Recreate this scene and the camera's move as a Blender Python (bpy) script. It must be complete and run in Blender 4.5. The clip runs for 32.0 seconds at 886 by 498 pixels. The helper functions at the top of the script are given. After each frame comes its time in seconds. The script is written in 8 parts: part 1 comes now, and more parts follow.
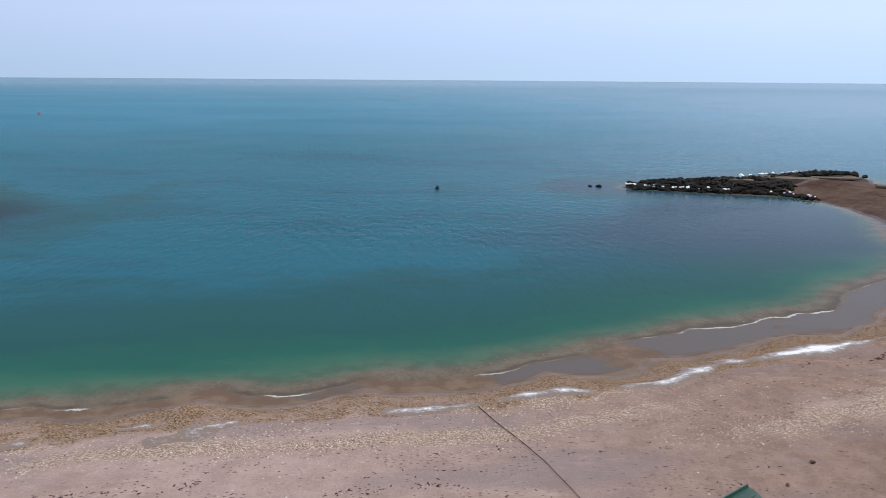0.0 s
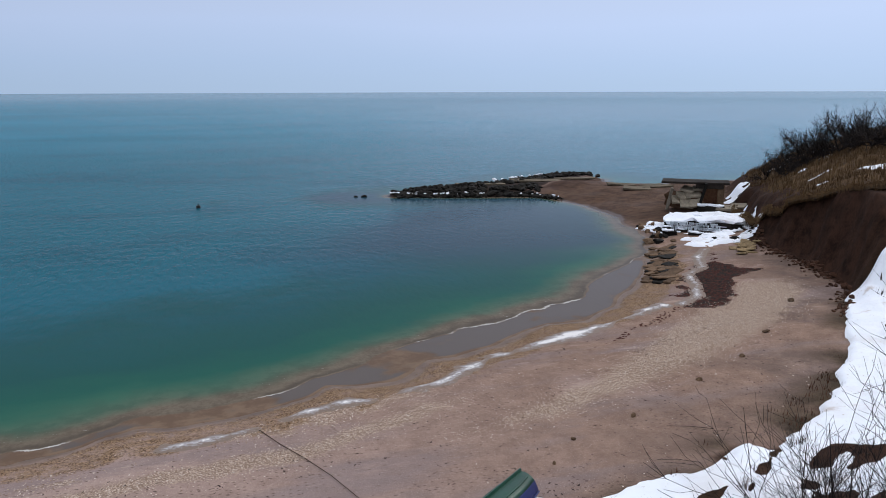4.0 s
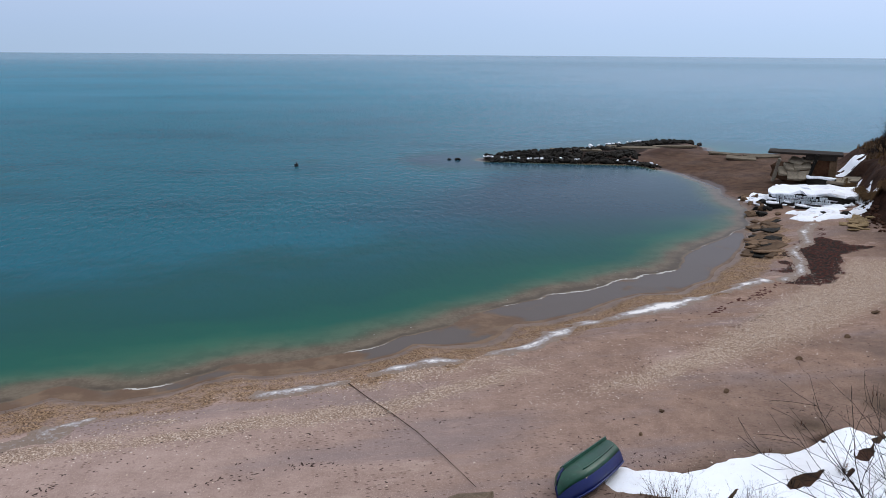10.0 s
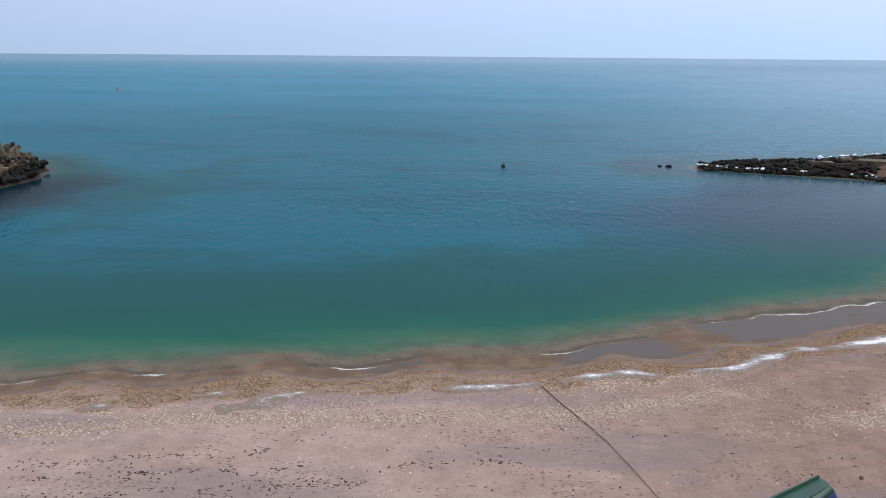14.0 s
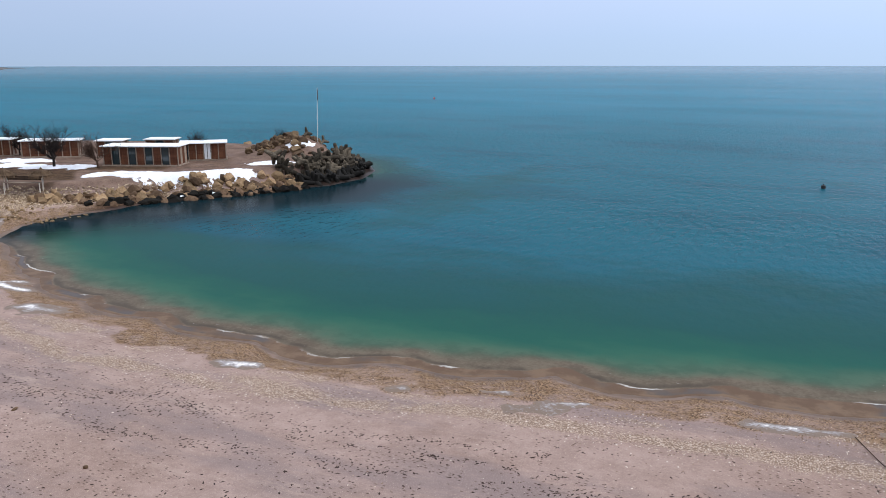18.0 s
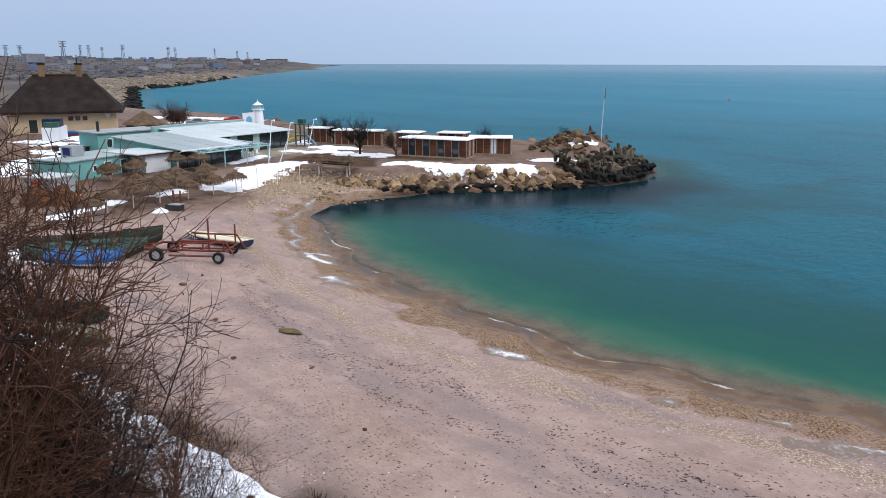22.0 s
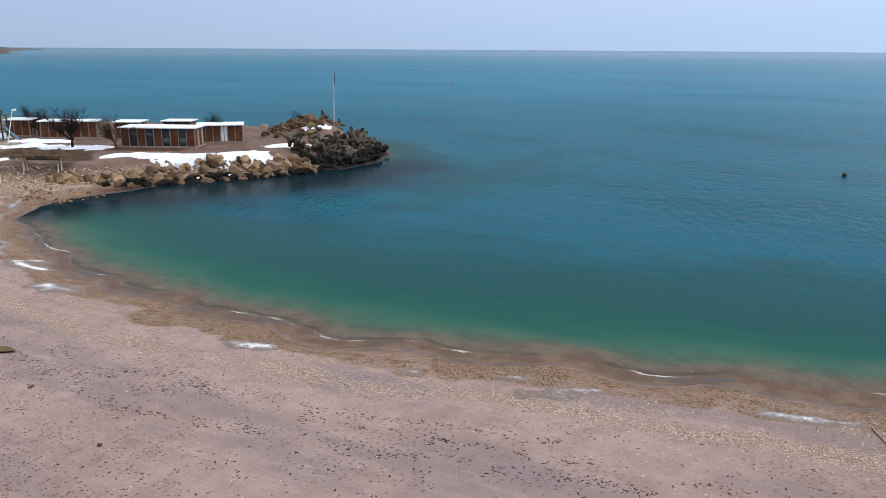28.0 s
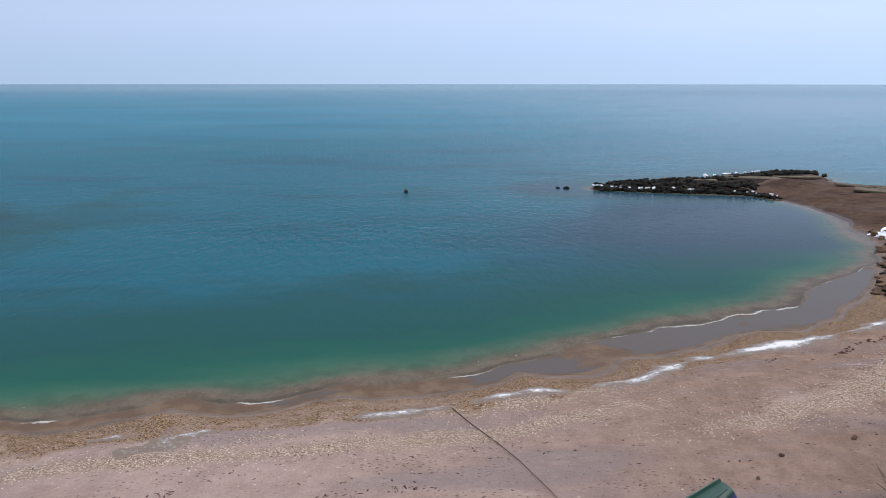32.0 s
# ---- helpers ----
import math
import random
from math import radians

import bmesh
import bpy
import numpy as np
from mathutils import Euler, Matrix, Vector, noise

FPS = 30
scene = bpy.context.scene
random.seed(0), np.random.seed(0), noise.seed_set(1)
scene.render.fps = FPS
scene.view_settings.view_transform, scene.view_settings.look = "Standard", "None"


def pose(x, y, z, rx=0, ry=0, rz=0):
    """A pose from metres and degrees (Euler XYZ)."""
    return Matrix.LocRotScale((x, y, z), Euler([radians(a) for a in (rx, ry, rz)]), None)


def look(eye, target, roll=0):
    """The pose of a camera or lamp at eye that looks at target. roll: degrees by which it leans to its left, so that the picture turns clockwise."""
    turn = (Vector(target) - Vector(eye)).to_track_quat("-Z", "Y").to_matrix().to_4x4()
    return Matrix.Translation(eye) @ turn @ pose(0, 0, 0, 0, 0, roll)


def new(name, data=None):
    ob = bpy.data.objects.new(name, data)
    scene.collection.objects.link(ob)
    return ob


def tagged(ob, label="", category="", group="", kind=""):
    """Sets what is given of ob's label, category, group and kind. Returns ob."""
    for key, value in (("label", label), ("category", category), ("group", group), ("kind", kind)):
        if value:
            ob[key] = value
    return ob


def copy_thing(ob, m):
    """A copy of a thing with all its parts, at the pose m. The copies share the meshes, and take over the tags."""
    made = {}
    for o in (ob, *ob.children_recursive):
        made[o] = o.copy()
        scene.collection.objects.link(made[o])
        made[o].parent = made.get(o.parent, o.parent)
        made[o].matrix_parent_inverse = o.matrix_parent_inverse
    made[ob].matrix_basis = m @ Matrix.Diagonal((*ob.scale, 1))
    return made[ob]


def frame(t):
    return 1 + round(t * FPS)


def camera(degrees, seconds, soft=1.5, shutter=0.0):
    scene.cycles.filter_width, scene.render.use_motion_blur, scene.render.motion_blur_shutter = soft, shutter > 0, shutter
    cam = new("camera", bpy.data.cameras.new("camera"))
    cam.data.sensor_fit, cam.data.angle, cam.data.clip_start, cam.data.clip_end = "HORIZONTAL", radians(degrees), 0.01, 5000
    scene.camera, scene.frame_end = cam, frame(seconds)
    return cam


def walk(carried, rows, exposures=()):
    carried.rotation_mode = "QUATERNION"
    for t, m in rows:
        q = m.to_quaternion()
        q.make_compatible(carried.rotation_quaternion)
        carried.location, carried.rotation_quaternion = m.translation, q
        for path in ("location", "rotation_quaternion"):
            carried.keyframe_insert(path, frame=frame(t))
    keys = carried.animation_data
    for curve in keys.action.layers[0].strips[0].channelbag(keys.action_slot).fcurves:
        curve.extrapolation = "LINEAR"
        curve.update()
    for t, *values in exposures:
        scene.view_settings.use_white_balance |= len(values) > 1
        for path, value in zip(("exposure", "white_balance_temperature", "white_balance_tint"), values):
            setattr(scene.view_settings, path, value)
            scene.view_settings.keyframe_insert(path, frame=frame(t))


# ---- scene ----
cam = camera(59.88, 32.0, soft=0.75)
# seconds, place in metres, turn in degrees
PATH = [
    (0.0, 0.240, 0.129, 13.918, 77.458, -0.409, -0.000),
    (0.5, 0.238, 0.104, 13.930, 77.946, -0.341, -2.585),
    (1.0, 0.240, 0.073, 13.941, 78.144, -0.205, -5.513),
    (1.5, 0.238, 0.012, 13.990, 78.276, 0.033, -8.049),
    (2.0, 0.157, -0.055, 14.110, 78.030, -0.109, -10.376),
    (2.5, 0.174, -0.100, 14.113, 78.205, -0.117, -12.462),
    (3.0, 0.184, -0.108, 14.111, 78.361, -0.269, -14.889),
    (3.5, 0.196, -0.055, 14.098, 78.412, -0.037, -16.567),
    (5.5, 0.227, -0.069, 14.095, 77.870, 0.382, -18.343),
    (6.0, 0.234, -0.080, 14.059, 77.526, 0.420, -18.570),
    (6.5, 0.200, -0.094, 14.067, 77.046, 0.285, -18.134),
    (7.0, 0.188, -0.104, 14.078, 76.234, 0.090, -16.839),
    (7.5, 0.171, -0.089, 14.055, 75.626, -0.281, -15.656),
    (8.0, 0.179, -0.062, 14.067, 75.213, -0.515, -14.441),
    (8.5, 0.179, -0.055, 14.051, 75.206, -0.606, -13.304),
    (9.0, 0.176, -0.052, 14.043, 75.352, -0.634, -12.348),
    (9.5, 0.201, -0.014, 14.014, 75.493, -0.564, -11.712),
    (10.0, 0.194, 0.027, 13.980, 75.686, -0.388, -10.433),
    (10.5, 0.194, 0.037, 13.961, 75.776, -0.466, -8.520),
    (11.0, 0.141, 0.002, 13.959, 75.917, -0.666, -6.392),
    (11.5, 0.148, 0.051, 13.952, 75.834, -0.848, -4.310),
    (12.0, 0.130, 0.053, 13.964, 75.906, -0.812, -2.584),
    (12.5, 0.157, 0.053, 13.943, 76.061, -0.626, -1.088),
    (13.0, 0.180, 0.059, 13.934, 75.940, -0.207, 0.759),
    (13.5, 0.148, 0.085, 13.932, 75.784, -0.342, 2.710),
    (15.5, 0.047, -0.041, 14.001, 76.162, -0.218, 12.789),
    (16.0, -0.011, -0.017, 14.031, 75.969, -0.215, 15.855),
    (16.5, -0.010, -0.044, 14.018, 75.728, -0.233, 18.749),
    (17.0, -0.080, -0.060, 14.020, 75.806, -0.338, 21.242),
    (17.5, -0.130, -0.030, 13.996, 76.270, -0.171, 23.949),
    (18.0, -0.151, -0.054, 14.006, 76.447, 0.043, 26.658),
    (18.5, -0.186, -0.048, 14.032, 76.357, 0.092, 29.616),
    (19.0, -0.218, -0.020, 14.060, 76.153, 0.377, 32.203),
    (19.5, -0.199, -0.023, 14.016, 76.136, 0.426, 35.037),
    (20.0, -0.243, 0.006, 14.009, 76.149, 0.419, 38.192),
    (20.5, -0.288, 0.030, 13.973, 76.087, 0.332, 41.087),
    (21.0, -0.336, 0.051, 13.970, 76.175, 0.229, 43.332),
    (21.5, -0.375, 0.041, 13.987, 76.357, 0.186, 45.494),
    (22.0, -0.377, -0.012, 13.980, 76.331, -0.123, 47.351),
    (22.5, -0.369, -0.010, 13.971, 76.324, 0.046, 48.428),
    (23.0, -0.373, 0.012, 14.009, 76.100, -0.026, 48.384),
    (23.5, -0.355, 0.069, 13.943, 75.895, -0.150, 47.851),
    (24.0, -0.311, 0.023, 13.958, 75.555, -0.200, 46.793),
    (24.5, -0.317, 0.058, 13.969, 75.258, -0.030, 45.068),
    (26.5, -0.196, 0.031, 13.969, 75.731, 0.076, 36.278),
    (27.0, -0.224, 0.043, 13.971, 75.597, -0.063, 33.716),
    (27.5, -0.180, 0.043, 13.981, 75.337, -0.303, 31.106),
    (28.0, -0.126, 0.087, 13.947, 75.309, -0.332, 27.960),
    (28.5, -0.088, 0.039, 13.990, 75.174, -0.324, 24.422),
    (29.0, -0.016, 0.032, 14.004, 75.506, -0.517, 20.733),
    (29.5, 0.010, -0.009, 14.018, 75.846, -0.468, 17.079),
    (30.0, 0.043, 0.033, 14.004, 76.428, -0.609, 12.853),
    (30.5, 0.072, 0.010, 13.984, 76.365, -0.490, 8.870),
    (31.0, 0.094, 0.040, 13.930, 76.725, -0.266, 4.553),
    (31.5, 0.073, 0.015, 13.932, 78.018, -0.772, 0.484),
    (32.0, 0.095, 0.062, 13.901, 77.743, -0.019, -2.476),
]
walk(cam, [(t, pose(x, y, z, rx, ry, rz)) for t, x, y, z, rx, ry, rz in PATH], [(0.0, -0.06), (1.0, -0.30), (3.0, -0.35), (6.0, -0.45), (8.0, -0.36), (10.0, -0.27), (12.0, -0.16), (16.0, 0.0), (19.0, -0.04), (21.0, -0.02), (23.0, 0.03), (26.0, -0.02), (28.0, -0.08), (30.0, -0.04), (31.0, -0.02), (32.0, -0.12)])

# ---- light: an overcast winter sky and a weak, wide sun behind the cloud ----
SUN_EL, SUN_AZ = 42.0, 70.0
world = bpy.data.worlds.new("overcast_sky")
scene.world = world
world.use_nodes = True
wt = world.node_tree
wt.nodes.clear()
w_out = wt.nodes.new("ShaderNodeOutputWorld")
w_bg = wt.nodes.new("ShaderNodeBackground")
w_sky = wt.nodes.new("ShaderNodeTexSky")
w_sky.sky_type = "NISHITA"
w_sky.sun_disc = False
w_sky.sun_elevation, w_sky.sun_rotation = radians(SUN_EL), radians(SUN_AZ)
w_sky.air_density, w_sky.dust_density = 1.0, 3.0
w_gain = wt.nodes.new("ShaderNodeVectorMath")
w_gain.operation = "SCALE"
w_gain.inputs["Scale"].default_value = 0.02
w_co = wt.nodes.new("ShaderNodeTexCoord")
w_sep = wt.nodes.new("ShaderNodeSeparateXYZ")
w_noise = wt.nodes.new("ShaderNodeTexNoise")
w_noise.inputs["Scale"].default_value = 2.2
w_noise.inputs["Detail"].default_value = 4.0
w_map = wt.nodes.new("ShaderNodeMapping")
w_map.inputs["Scale"].default_value = (1.0, 1.0, 3.5)
w_add = wt.nodes.new("ShaderNodeMath")
w_add.operation = "MULTIPLY_ADD"
w_add.inputs[1].default_value = 0.05
w_ramp = wt.nodes.new("ShaderNodeValToRGB")
STOPS = [(0.0, (0.52, 0.69, 0.95)), (0.03, (0.54, 0.71, 1.00)), (0.08, (0.60, 0.75, 1.06)),
         (0.16, (0.60, 0.70, 0.94)), (0.5, (0.88, 0.95, 1.12)), (1.0, (1.42, 1.50, 1.70))]
while len(w_ramp.color_ramp.elements) < len(STOPS):
    w_ramp.color_ramp.elements.new(0.5)
for el, (at, c) in zip(w_ramp.color_ramp.elements, STOPS):
    el.position, el.color = at, (*c, 1)
w_mix = wt.nodes.new("ShaderNodeMix")
w_mix.data_type = "RGBA"
w_mix.inputs[0].default_value = 0.88
L = wt.links.new
L(w_co.outputs["Generated"], w_sep.inputs[0])
L(w_co.outputs["Generated"], w_map.inputs[0])
L(w_map.outputs[0], w_noise.inputs["Vector"])
w_sub = wt.nodes.new("ShaderNodeMath")
w_sub.operation = "SUBTRACT"
w_sub.inputs[1].default_value = 0.5
L(w_noise.outputs["Fac"], w_sub.inputs[0])
L(w_sub.outputs[0], w_add.inputs[0])
L(w_sep.outputs["Z"], w_add.inputs[2])
L(w_add.outputs[0], w_ramp.inputs[0])
L(w_sky.outputs[0], w_gain.inputs[0])
L(w_gain.outputs[0], w_mix.inputs[6])
L(w_ramp.outputs[0], w_mix.inputs[7])
w_dot = wt.nodes.new("ShaderNodeVectorMath")
w_dot.operation = "DOT_PRODUCT"
w_dot.inputs[1].default_value = (math.sin(radians(SUN_AZ)) * 0.8, math.cos(radians(SUN_AZ)) * 0.8, 0.6)
w_lit = wt.nodes.new("ShaderNodeMapRange")
w_lit.inputs[1].default_value, w_lit.inputs[2].default_value = -0.6, 1.0
w_lit.inputs[3].default_value, w_lit.inputs[4].default_value = 0.85, 1.40
w_tint = wt.nodes.new("ShaderNodeVectorMath")
w_tint.operation = "SCALE"
L(w_co.outputs["Generated"], w_dot.inputs[0])
L(w_dot.outputs["Value"], w_lit.inputs[0])
L(w_mix.outputs[2], w_tint.inputs[0])
L(w_lit.outputs[0], w_tint.inputs["Scale"])
L(w_tint.outputs[0], w_bg.inputs["Color"])
w_bg.inputs["Strength"].default_value = 1.0
L(w_bg.outputs[0], w_out.inputs[0])

sun = new("sun", bpy.data.lights.new("sun", "SUN"))
sun.data.energy, sun.data.angle, sun.data.color = 1.1, radians(18), (1.0, 0.96, 0.9)
sun.matrix_world = look((0, 0, 60), (-math.sin(radians(SUN_AZ)) * 60, -math.cos(radians(SUN_AZ)) * 60, 60 - 60 * math.tan(radians(SUN_EL))))


# ---- materials ----
def nodes_of(name):
    m = bpy.data.materials.new(name)
    m.use_nodes = True
    nt = m.node_tree
    return m, nt, nt.nodes["Principled BSDF"]


def n_new(nt, kind, **values):
    n = nt.nodes.new(kind)
    for k, v in values.items():
        n.inputs[k.replace("_", " ")].default_value = v
    return n


def n_noise(nt, vec, scale, detail=4.0, rough=0.55, stretch=None):
    n = n_new(nt, "ShaderNodeTexNoise", Scale=scale, Detail=detail, Roughness=rough)
    if stretch:
        mp = n_new(nt, "ShaderNodeMapping", Scale=stretch)
        nt.links.new(vec, mp.inputs["Vector"])
        vec = mp.outputs[0]
    nt.links.new(vec, n.inputs["Vector"])
    return n.outputs["Fac"]


def n_range(nt, val, a, b, lo=0.0, hi=1.0):
    n = nt.nodes.new("ShaderNodeMapRange")
    n.interpolation_type = "SMOOTHSTEP"
    for i, v in enumerate((a, b, lo, hi)):
        n.inputs[i + 1].default_value = v
    nt.links.new(val, n.inputs[0])
    return n.outputs[0]


def n_math(nt, op, a, b):
    n = nt.nodes.new("ShaderNodeMath")
    n.operation = op
    for i, v in enumerate((a, b)):
        if isinstance(v, (int, float)):
            n.inputs[i].default_value = v
        else:
            nt.links.new(v, n.inputs[i])
    return n.outputs[0]


def n_mix(nt, fac, a, b):
    n = nt.nodes.new("ShaderNodeMix")
    n.data_type = "RGBA"
    for i, v in ((0, fac), (6, a), (7, b)):
        if isinstance(v, (int, float)):
            n.inputs[i].default_value = v
        elif isinstance(v, tuple):
            n.inputs[i].default_value = (*v, 1)
        else:
            nt.links.new(v, n.inputs[i])
    return n.outputs[2]


def n_attr(nt, name):
    n = nt.nodes.new("ShaderNodeAttribute")
    n.attribute_name = name
    return n.outputs["Fac"]


def n_bump(nt, bsdf, height, strength, dist):
    n = n_new(nt, "ShaderNodeBump", Strength=strength, Distance=dist)
    nt.links.new(height, n.inputs["Height"])
    nt.links.new(n.outputs[0], bsdf.inputs["Normal"])


def plain(name, c1, c2, rough=0.7, scale=3.0, metal=0.0, bump=0.3, dist=0.01, stretch=None, wear=None, vary=0.12):
    """Painted, wooden or stony surface: two tones by coarse and fine noise, some wear, a shade of its own for each object."""
    m, nt, bs = nodes_of(name)
    co = nt.nodes.new("ShaderNodeTexCoord").outputs["Object"]
    big = n_noise(nt, co, scale * 0.35, 3.0)
    fine = n_noise(nt, co, scale * 4, 5.0, 0.65, stretch)
    f = n_math(nt, "ADD", n_math(nt, "MULTIPLY", big, 0.6), n_math(nt, "MULTIPLY", fine, 0.5))
    col = n_mix(nt, n_range(nt, f, 0.35, 0.75), c1, c2)
    if wear:
        col = n_mix(nt, n_range(nt, n_noise(nt, co, scale * 1.3, 6.0, 0.7), 0.58, 0.68), col, wear)
    hsv = nt.nodes.new("ShaderNodeHueSaturation")
    info = nt.nodes.new("ShaderNodeObjectInfo")
    nt.links.new(n_range(nt, info.outputs["Random"], 0, 1, 1 - vary, 1 + vary), hsv.inputs["Value"])
    nt.links.new(col, hsv.inputs["Color"])
    nt.links.new(hsv.outputs[0], bs.inputs["Base Color"])
    bs.inputs["Metallic"].default_value = metal
    bs.inputs["Specular IOR Level"].default_value = 0.12 if rough > 0.6 else 0.4
    nt.links.new(n_range(nt, fine, 0.2, 0.8, rough - 0.1, min(1.0, rough + 0.12)), bs.inputs["Roughness"])
    n_bump(nt, bs, fine, bump, dist)
    return m


WALL_TEAL = plain("teal_paint", (0.13, 0.36, 0.34), (0.18, 0.43, 0.40), 0.6, 1.0)
WHITE_PAINT = plain("white_paint", (0.72, 0.74, 0.75), (0.82, 0.83, 0.84), 0.5, 1.5)
ROOF_PALE = plain("pale_metal_roof", (0.24, 0.29, 0.29), (0.34, 0.39, 0.38), 0.45, 0.6, vary=0.06)
ROOF_SNOWY = plain("snow_dusted_roof", (0.40, 0.46, 0.46), (0.56, 0.60, 0.60), 0.6, 0.6, vary=0.04)
GREY_PANEL = plain("grey_panel", (0.25, 0.27, 0.28), (0.33, 0.35, 0.36), 0.5, 1.0)
CREAM = plain("cream_render", (0.50, 0.38, 0.24), (0.60, 0.47, 0.31), 0.85, 0.8)
BROWN_WOOD = plain("brown_wood", (0.085, 0.032, 0.018), (0.16, 0.065, 0.035), 0.65, 2.0, stretch=(1, 1, 0.08))
DARK_WOOD = plain("dark_wood", (0.03, 0.02, 0.015), (0.07, 0.045, 0.03), 0.75, 2.0, stretch=(1, 1, 0.1))
GREY_WOOD = plain("weathered_wood", (0.22, 0.17, 0.13), (0.36, 0.29, 0.23), 0.85, 3.0, stretch=(1, 1, 0.1), bump=0.5)
PALE_POST = plain("pale_post", (0.60, 0.54, 0.46), (0.78, 0.72, 0.64), 0.8, 3.0)
THATCH = plain("reed_thatch", (0.065, 0.042, 0.026), (0.165, 0.11, 0.068), 0.95, 4.0, bump=1.0, dist=0.05, stretch=(3, 3, 0.3))
THATCH_DARK = plain("old_reed_roof", (0.014, 0.010, 0.008), (0.034, 0.026, 0.021), 0.95, 1.5, bump=1.0, dist=0.06, stretch=(3, 3, 0.3))
CONCRETE = plain("old_concrete", (0.15, 0.13, 0.10), (0.29, 0.25, 0.195), 0.9, 1.5, bump=0.6, dist=0.03, wear=(0.14, 0.11, 0.08))
TETRA = plain("tetrapod_concrete", (0.022, 0.018, 0.013), (0.135, 0.110, 0.080), 0.95, 1.6, bump=0.9, dist=0.03, vary=0.55)
TETRA_WET = plain("wet_tetrapod_concrete", (0.008, 0.0075, 0.007), (0.024, 0.022, 0.019), 0.8, 1.6, bump=0.6, dist=0.03, vary=0.3)
ROCK_TAN = plain("tan_limestone", (0.17, 0.105, 0.055), (0.36, 0.25, 0.145), 0.9, 1.5, bump=0.9, dist=0.06, wear=(0.15, 0.11, 0.075), vary=0.35)
ROCK_BROWN = plain("brown_rock", (0.075, 0.045, 0.027), (0.17, 0.11, 0.068), 0.95, 1.5, bump=0.9, dist=0.06, vary=0.3)
ROCK_DARK = plain("wet_dark_rock", (0.005, 0.0045, 0.004), (0.020, 0.017, 0.013), 0.8, 1.5, bump=0.9, dist=0.06, vary=0.3)
RUST = plain("rusty_red_steel", (0.11, 0.028, 0.022), (0.20, 0.06, 0.045), 0.7, 5.0, wear=(0.06, 0.03, 0.02))
TYRE = plain("tyre_rubber", (0.012, 0.012, 0.013), (0.03, 0.03, 0.03), 0.8, 6.0)
STEEL = plain("grey_steel", (0.35, 0.37, 0.38), (0.5, 0.52, 0.53), 0.4, 4.0, metal=0.7)
WHITE_STEEL = plain("white_steel", (0.62, 0.66, 0.66), (0.75, 0.78, 0.78), 0.4, 4.0)
TEAL_STEEL = plain("teal_steel", (0.25, 0.45, 0.45), (0.36, 0.56, 0.55), 0.4, 4.0)
BOAT_GREEN = plain("green_boat_paint", (0.002, 0.034, 0.020), (0.005, 0.066, 0.038), 0.4, 2.0, bump=0.15, wear=(0.012, 0.075, 0.045))
BOAT_BLUE = plain("blue_boat_paint", (0.002, 0.008, 0.065), (0.005, 0.014, 0.10), 0.4, 2.0, bump=0.15)
BOAT_NAVY = plain("navy_boat_paint", (0.006, 0.012, 0.03), (0.012, 0.02, 0.05), 0.4, 2.0)
BOAT_TEAL = plain("faded_teal_boat_paint", (0.025, 0.07, 0.066), (0.065, 0.14, 0.125), 0.6, 1.5, wear=(0.05, 0.07, 0.05))
BOAT_OLIVE = plain("olive_boat_paint", (0.010, 0.015, 0.010), (0.030, 0.040, 0.024), 0.6, 1.5, wear=(0.02, 0.02, 0.015))
BOAT_CREAM = plain("cream_boat_paint", (0.60, 0.52, 0.36), (0.75, 0.66, 0.48), 0.5, 2.0)
TARP_BLUE = plain("blue_tarpaulin", (0.003, 0.06, 0.20), (0.010, 0.10, 0.30), 0.4, 2.5, bump=0.8, dist=0.05)
YELLOW = plain("yellow_plastic", (0.75, 0.62, 0.02), (0.85, 0.72, 0.05), 0.35, 2.0)
GREEN_STEEL = plain("dark_green_steel", (0.015, 0.06, 0.045), (0.03, 0.09, 0.07), 0.5, 3.0)
RED_PLASTIC = plain("red_plastic", (0.5, 0.02, 0.02), (0.65, 0.04, 0.03), 0.4, 3.0)
ORANGE_PLASTIC = plain("orange_plastic", (0.7, 0.14, 0.02), (0.8, 0.2, 0.04), 0.5, 3.0)
BLACK = plain("black_paint", (0.012, 0.012, 0.012), (0.025, 0.025, 0.025), 0.5, 3.0)
CAR_SILVER = plain("silver_car_paint", (0.28, 0.30, 0.32), (0.34, 0.36, 0.38), 0.25, 1.0, metal=0.6, bump=0.02)
CAR_RED = plain("red_car_paint", (0.30, 0.02, 0.02), (0.36, 0.03, 0.03), 0.25, 1.0, bump=0.02)
BARK = plain("brown_bark", (0.045, 0.028, 0.020), (0.10, 0.062, 0.045), 0.85, 6.0)
BARK_RED = plain("reddish_twigs", (0.036, 0.017, 0.011), (0.110, 0.052, 0.032), 0.85, 4.0)
BARK_DARK = plain("dark_twigs", (0.014, 0.011, 0.011), (0.035, 0.027, 0.024), 0.85, 4.0)
DEAD_LEAF = plain("dead_leaves", (0.16, 0.075, 0.030), (0.30, 0.15, 0.06), 0.8, 4.0)
DRY_GRASS = plain("dry_grass", (0.080, 0.047, 0.024), (0.18, 0.112, 0.055), 0.9, 1.0)
WALL_ROCK = plain("sea_wall_stone", (0.13, 0.105, 0.08), (0.27, 0.225, 0.17), 0.95, 0.5, vary=0.1)
# distant tones, with grey-blue haze mixed into their base colours
HAZED_BLUE = plain("hazed_blue_sheds", (0.07, 0.10, 0.16), (0.12, 0.15, 0.21), 0.9, 0.05, vary=0.4)
HAZED_ROOF = plain("hazed_tile_roofs", (0.13, 0.09, 0.085), (0.2, 0.15, 0.14), 0.9, 0.05, vary=0.4)
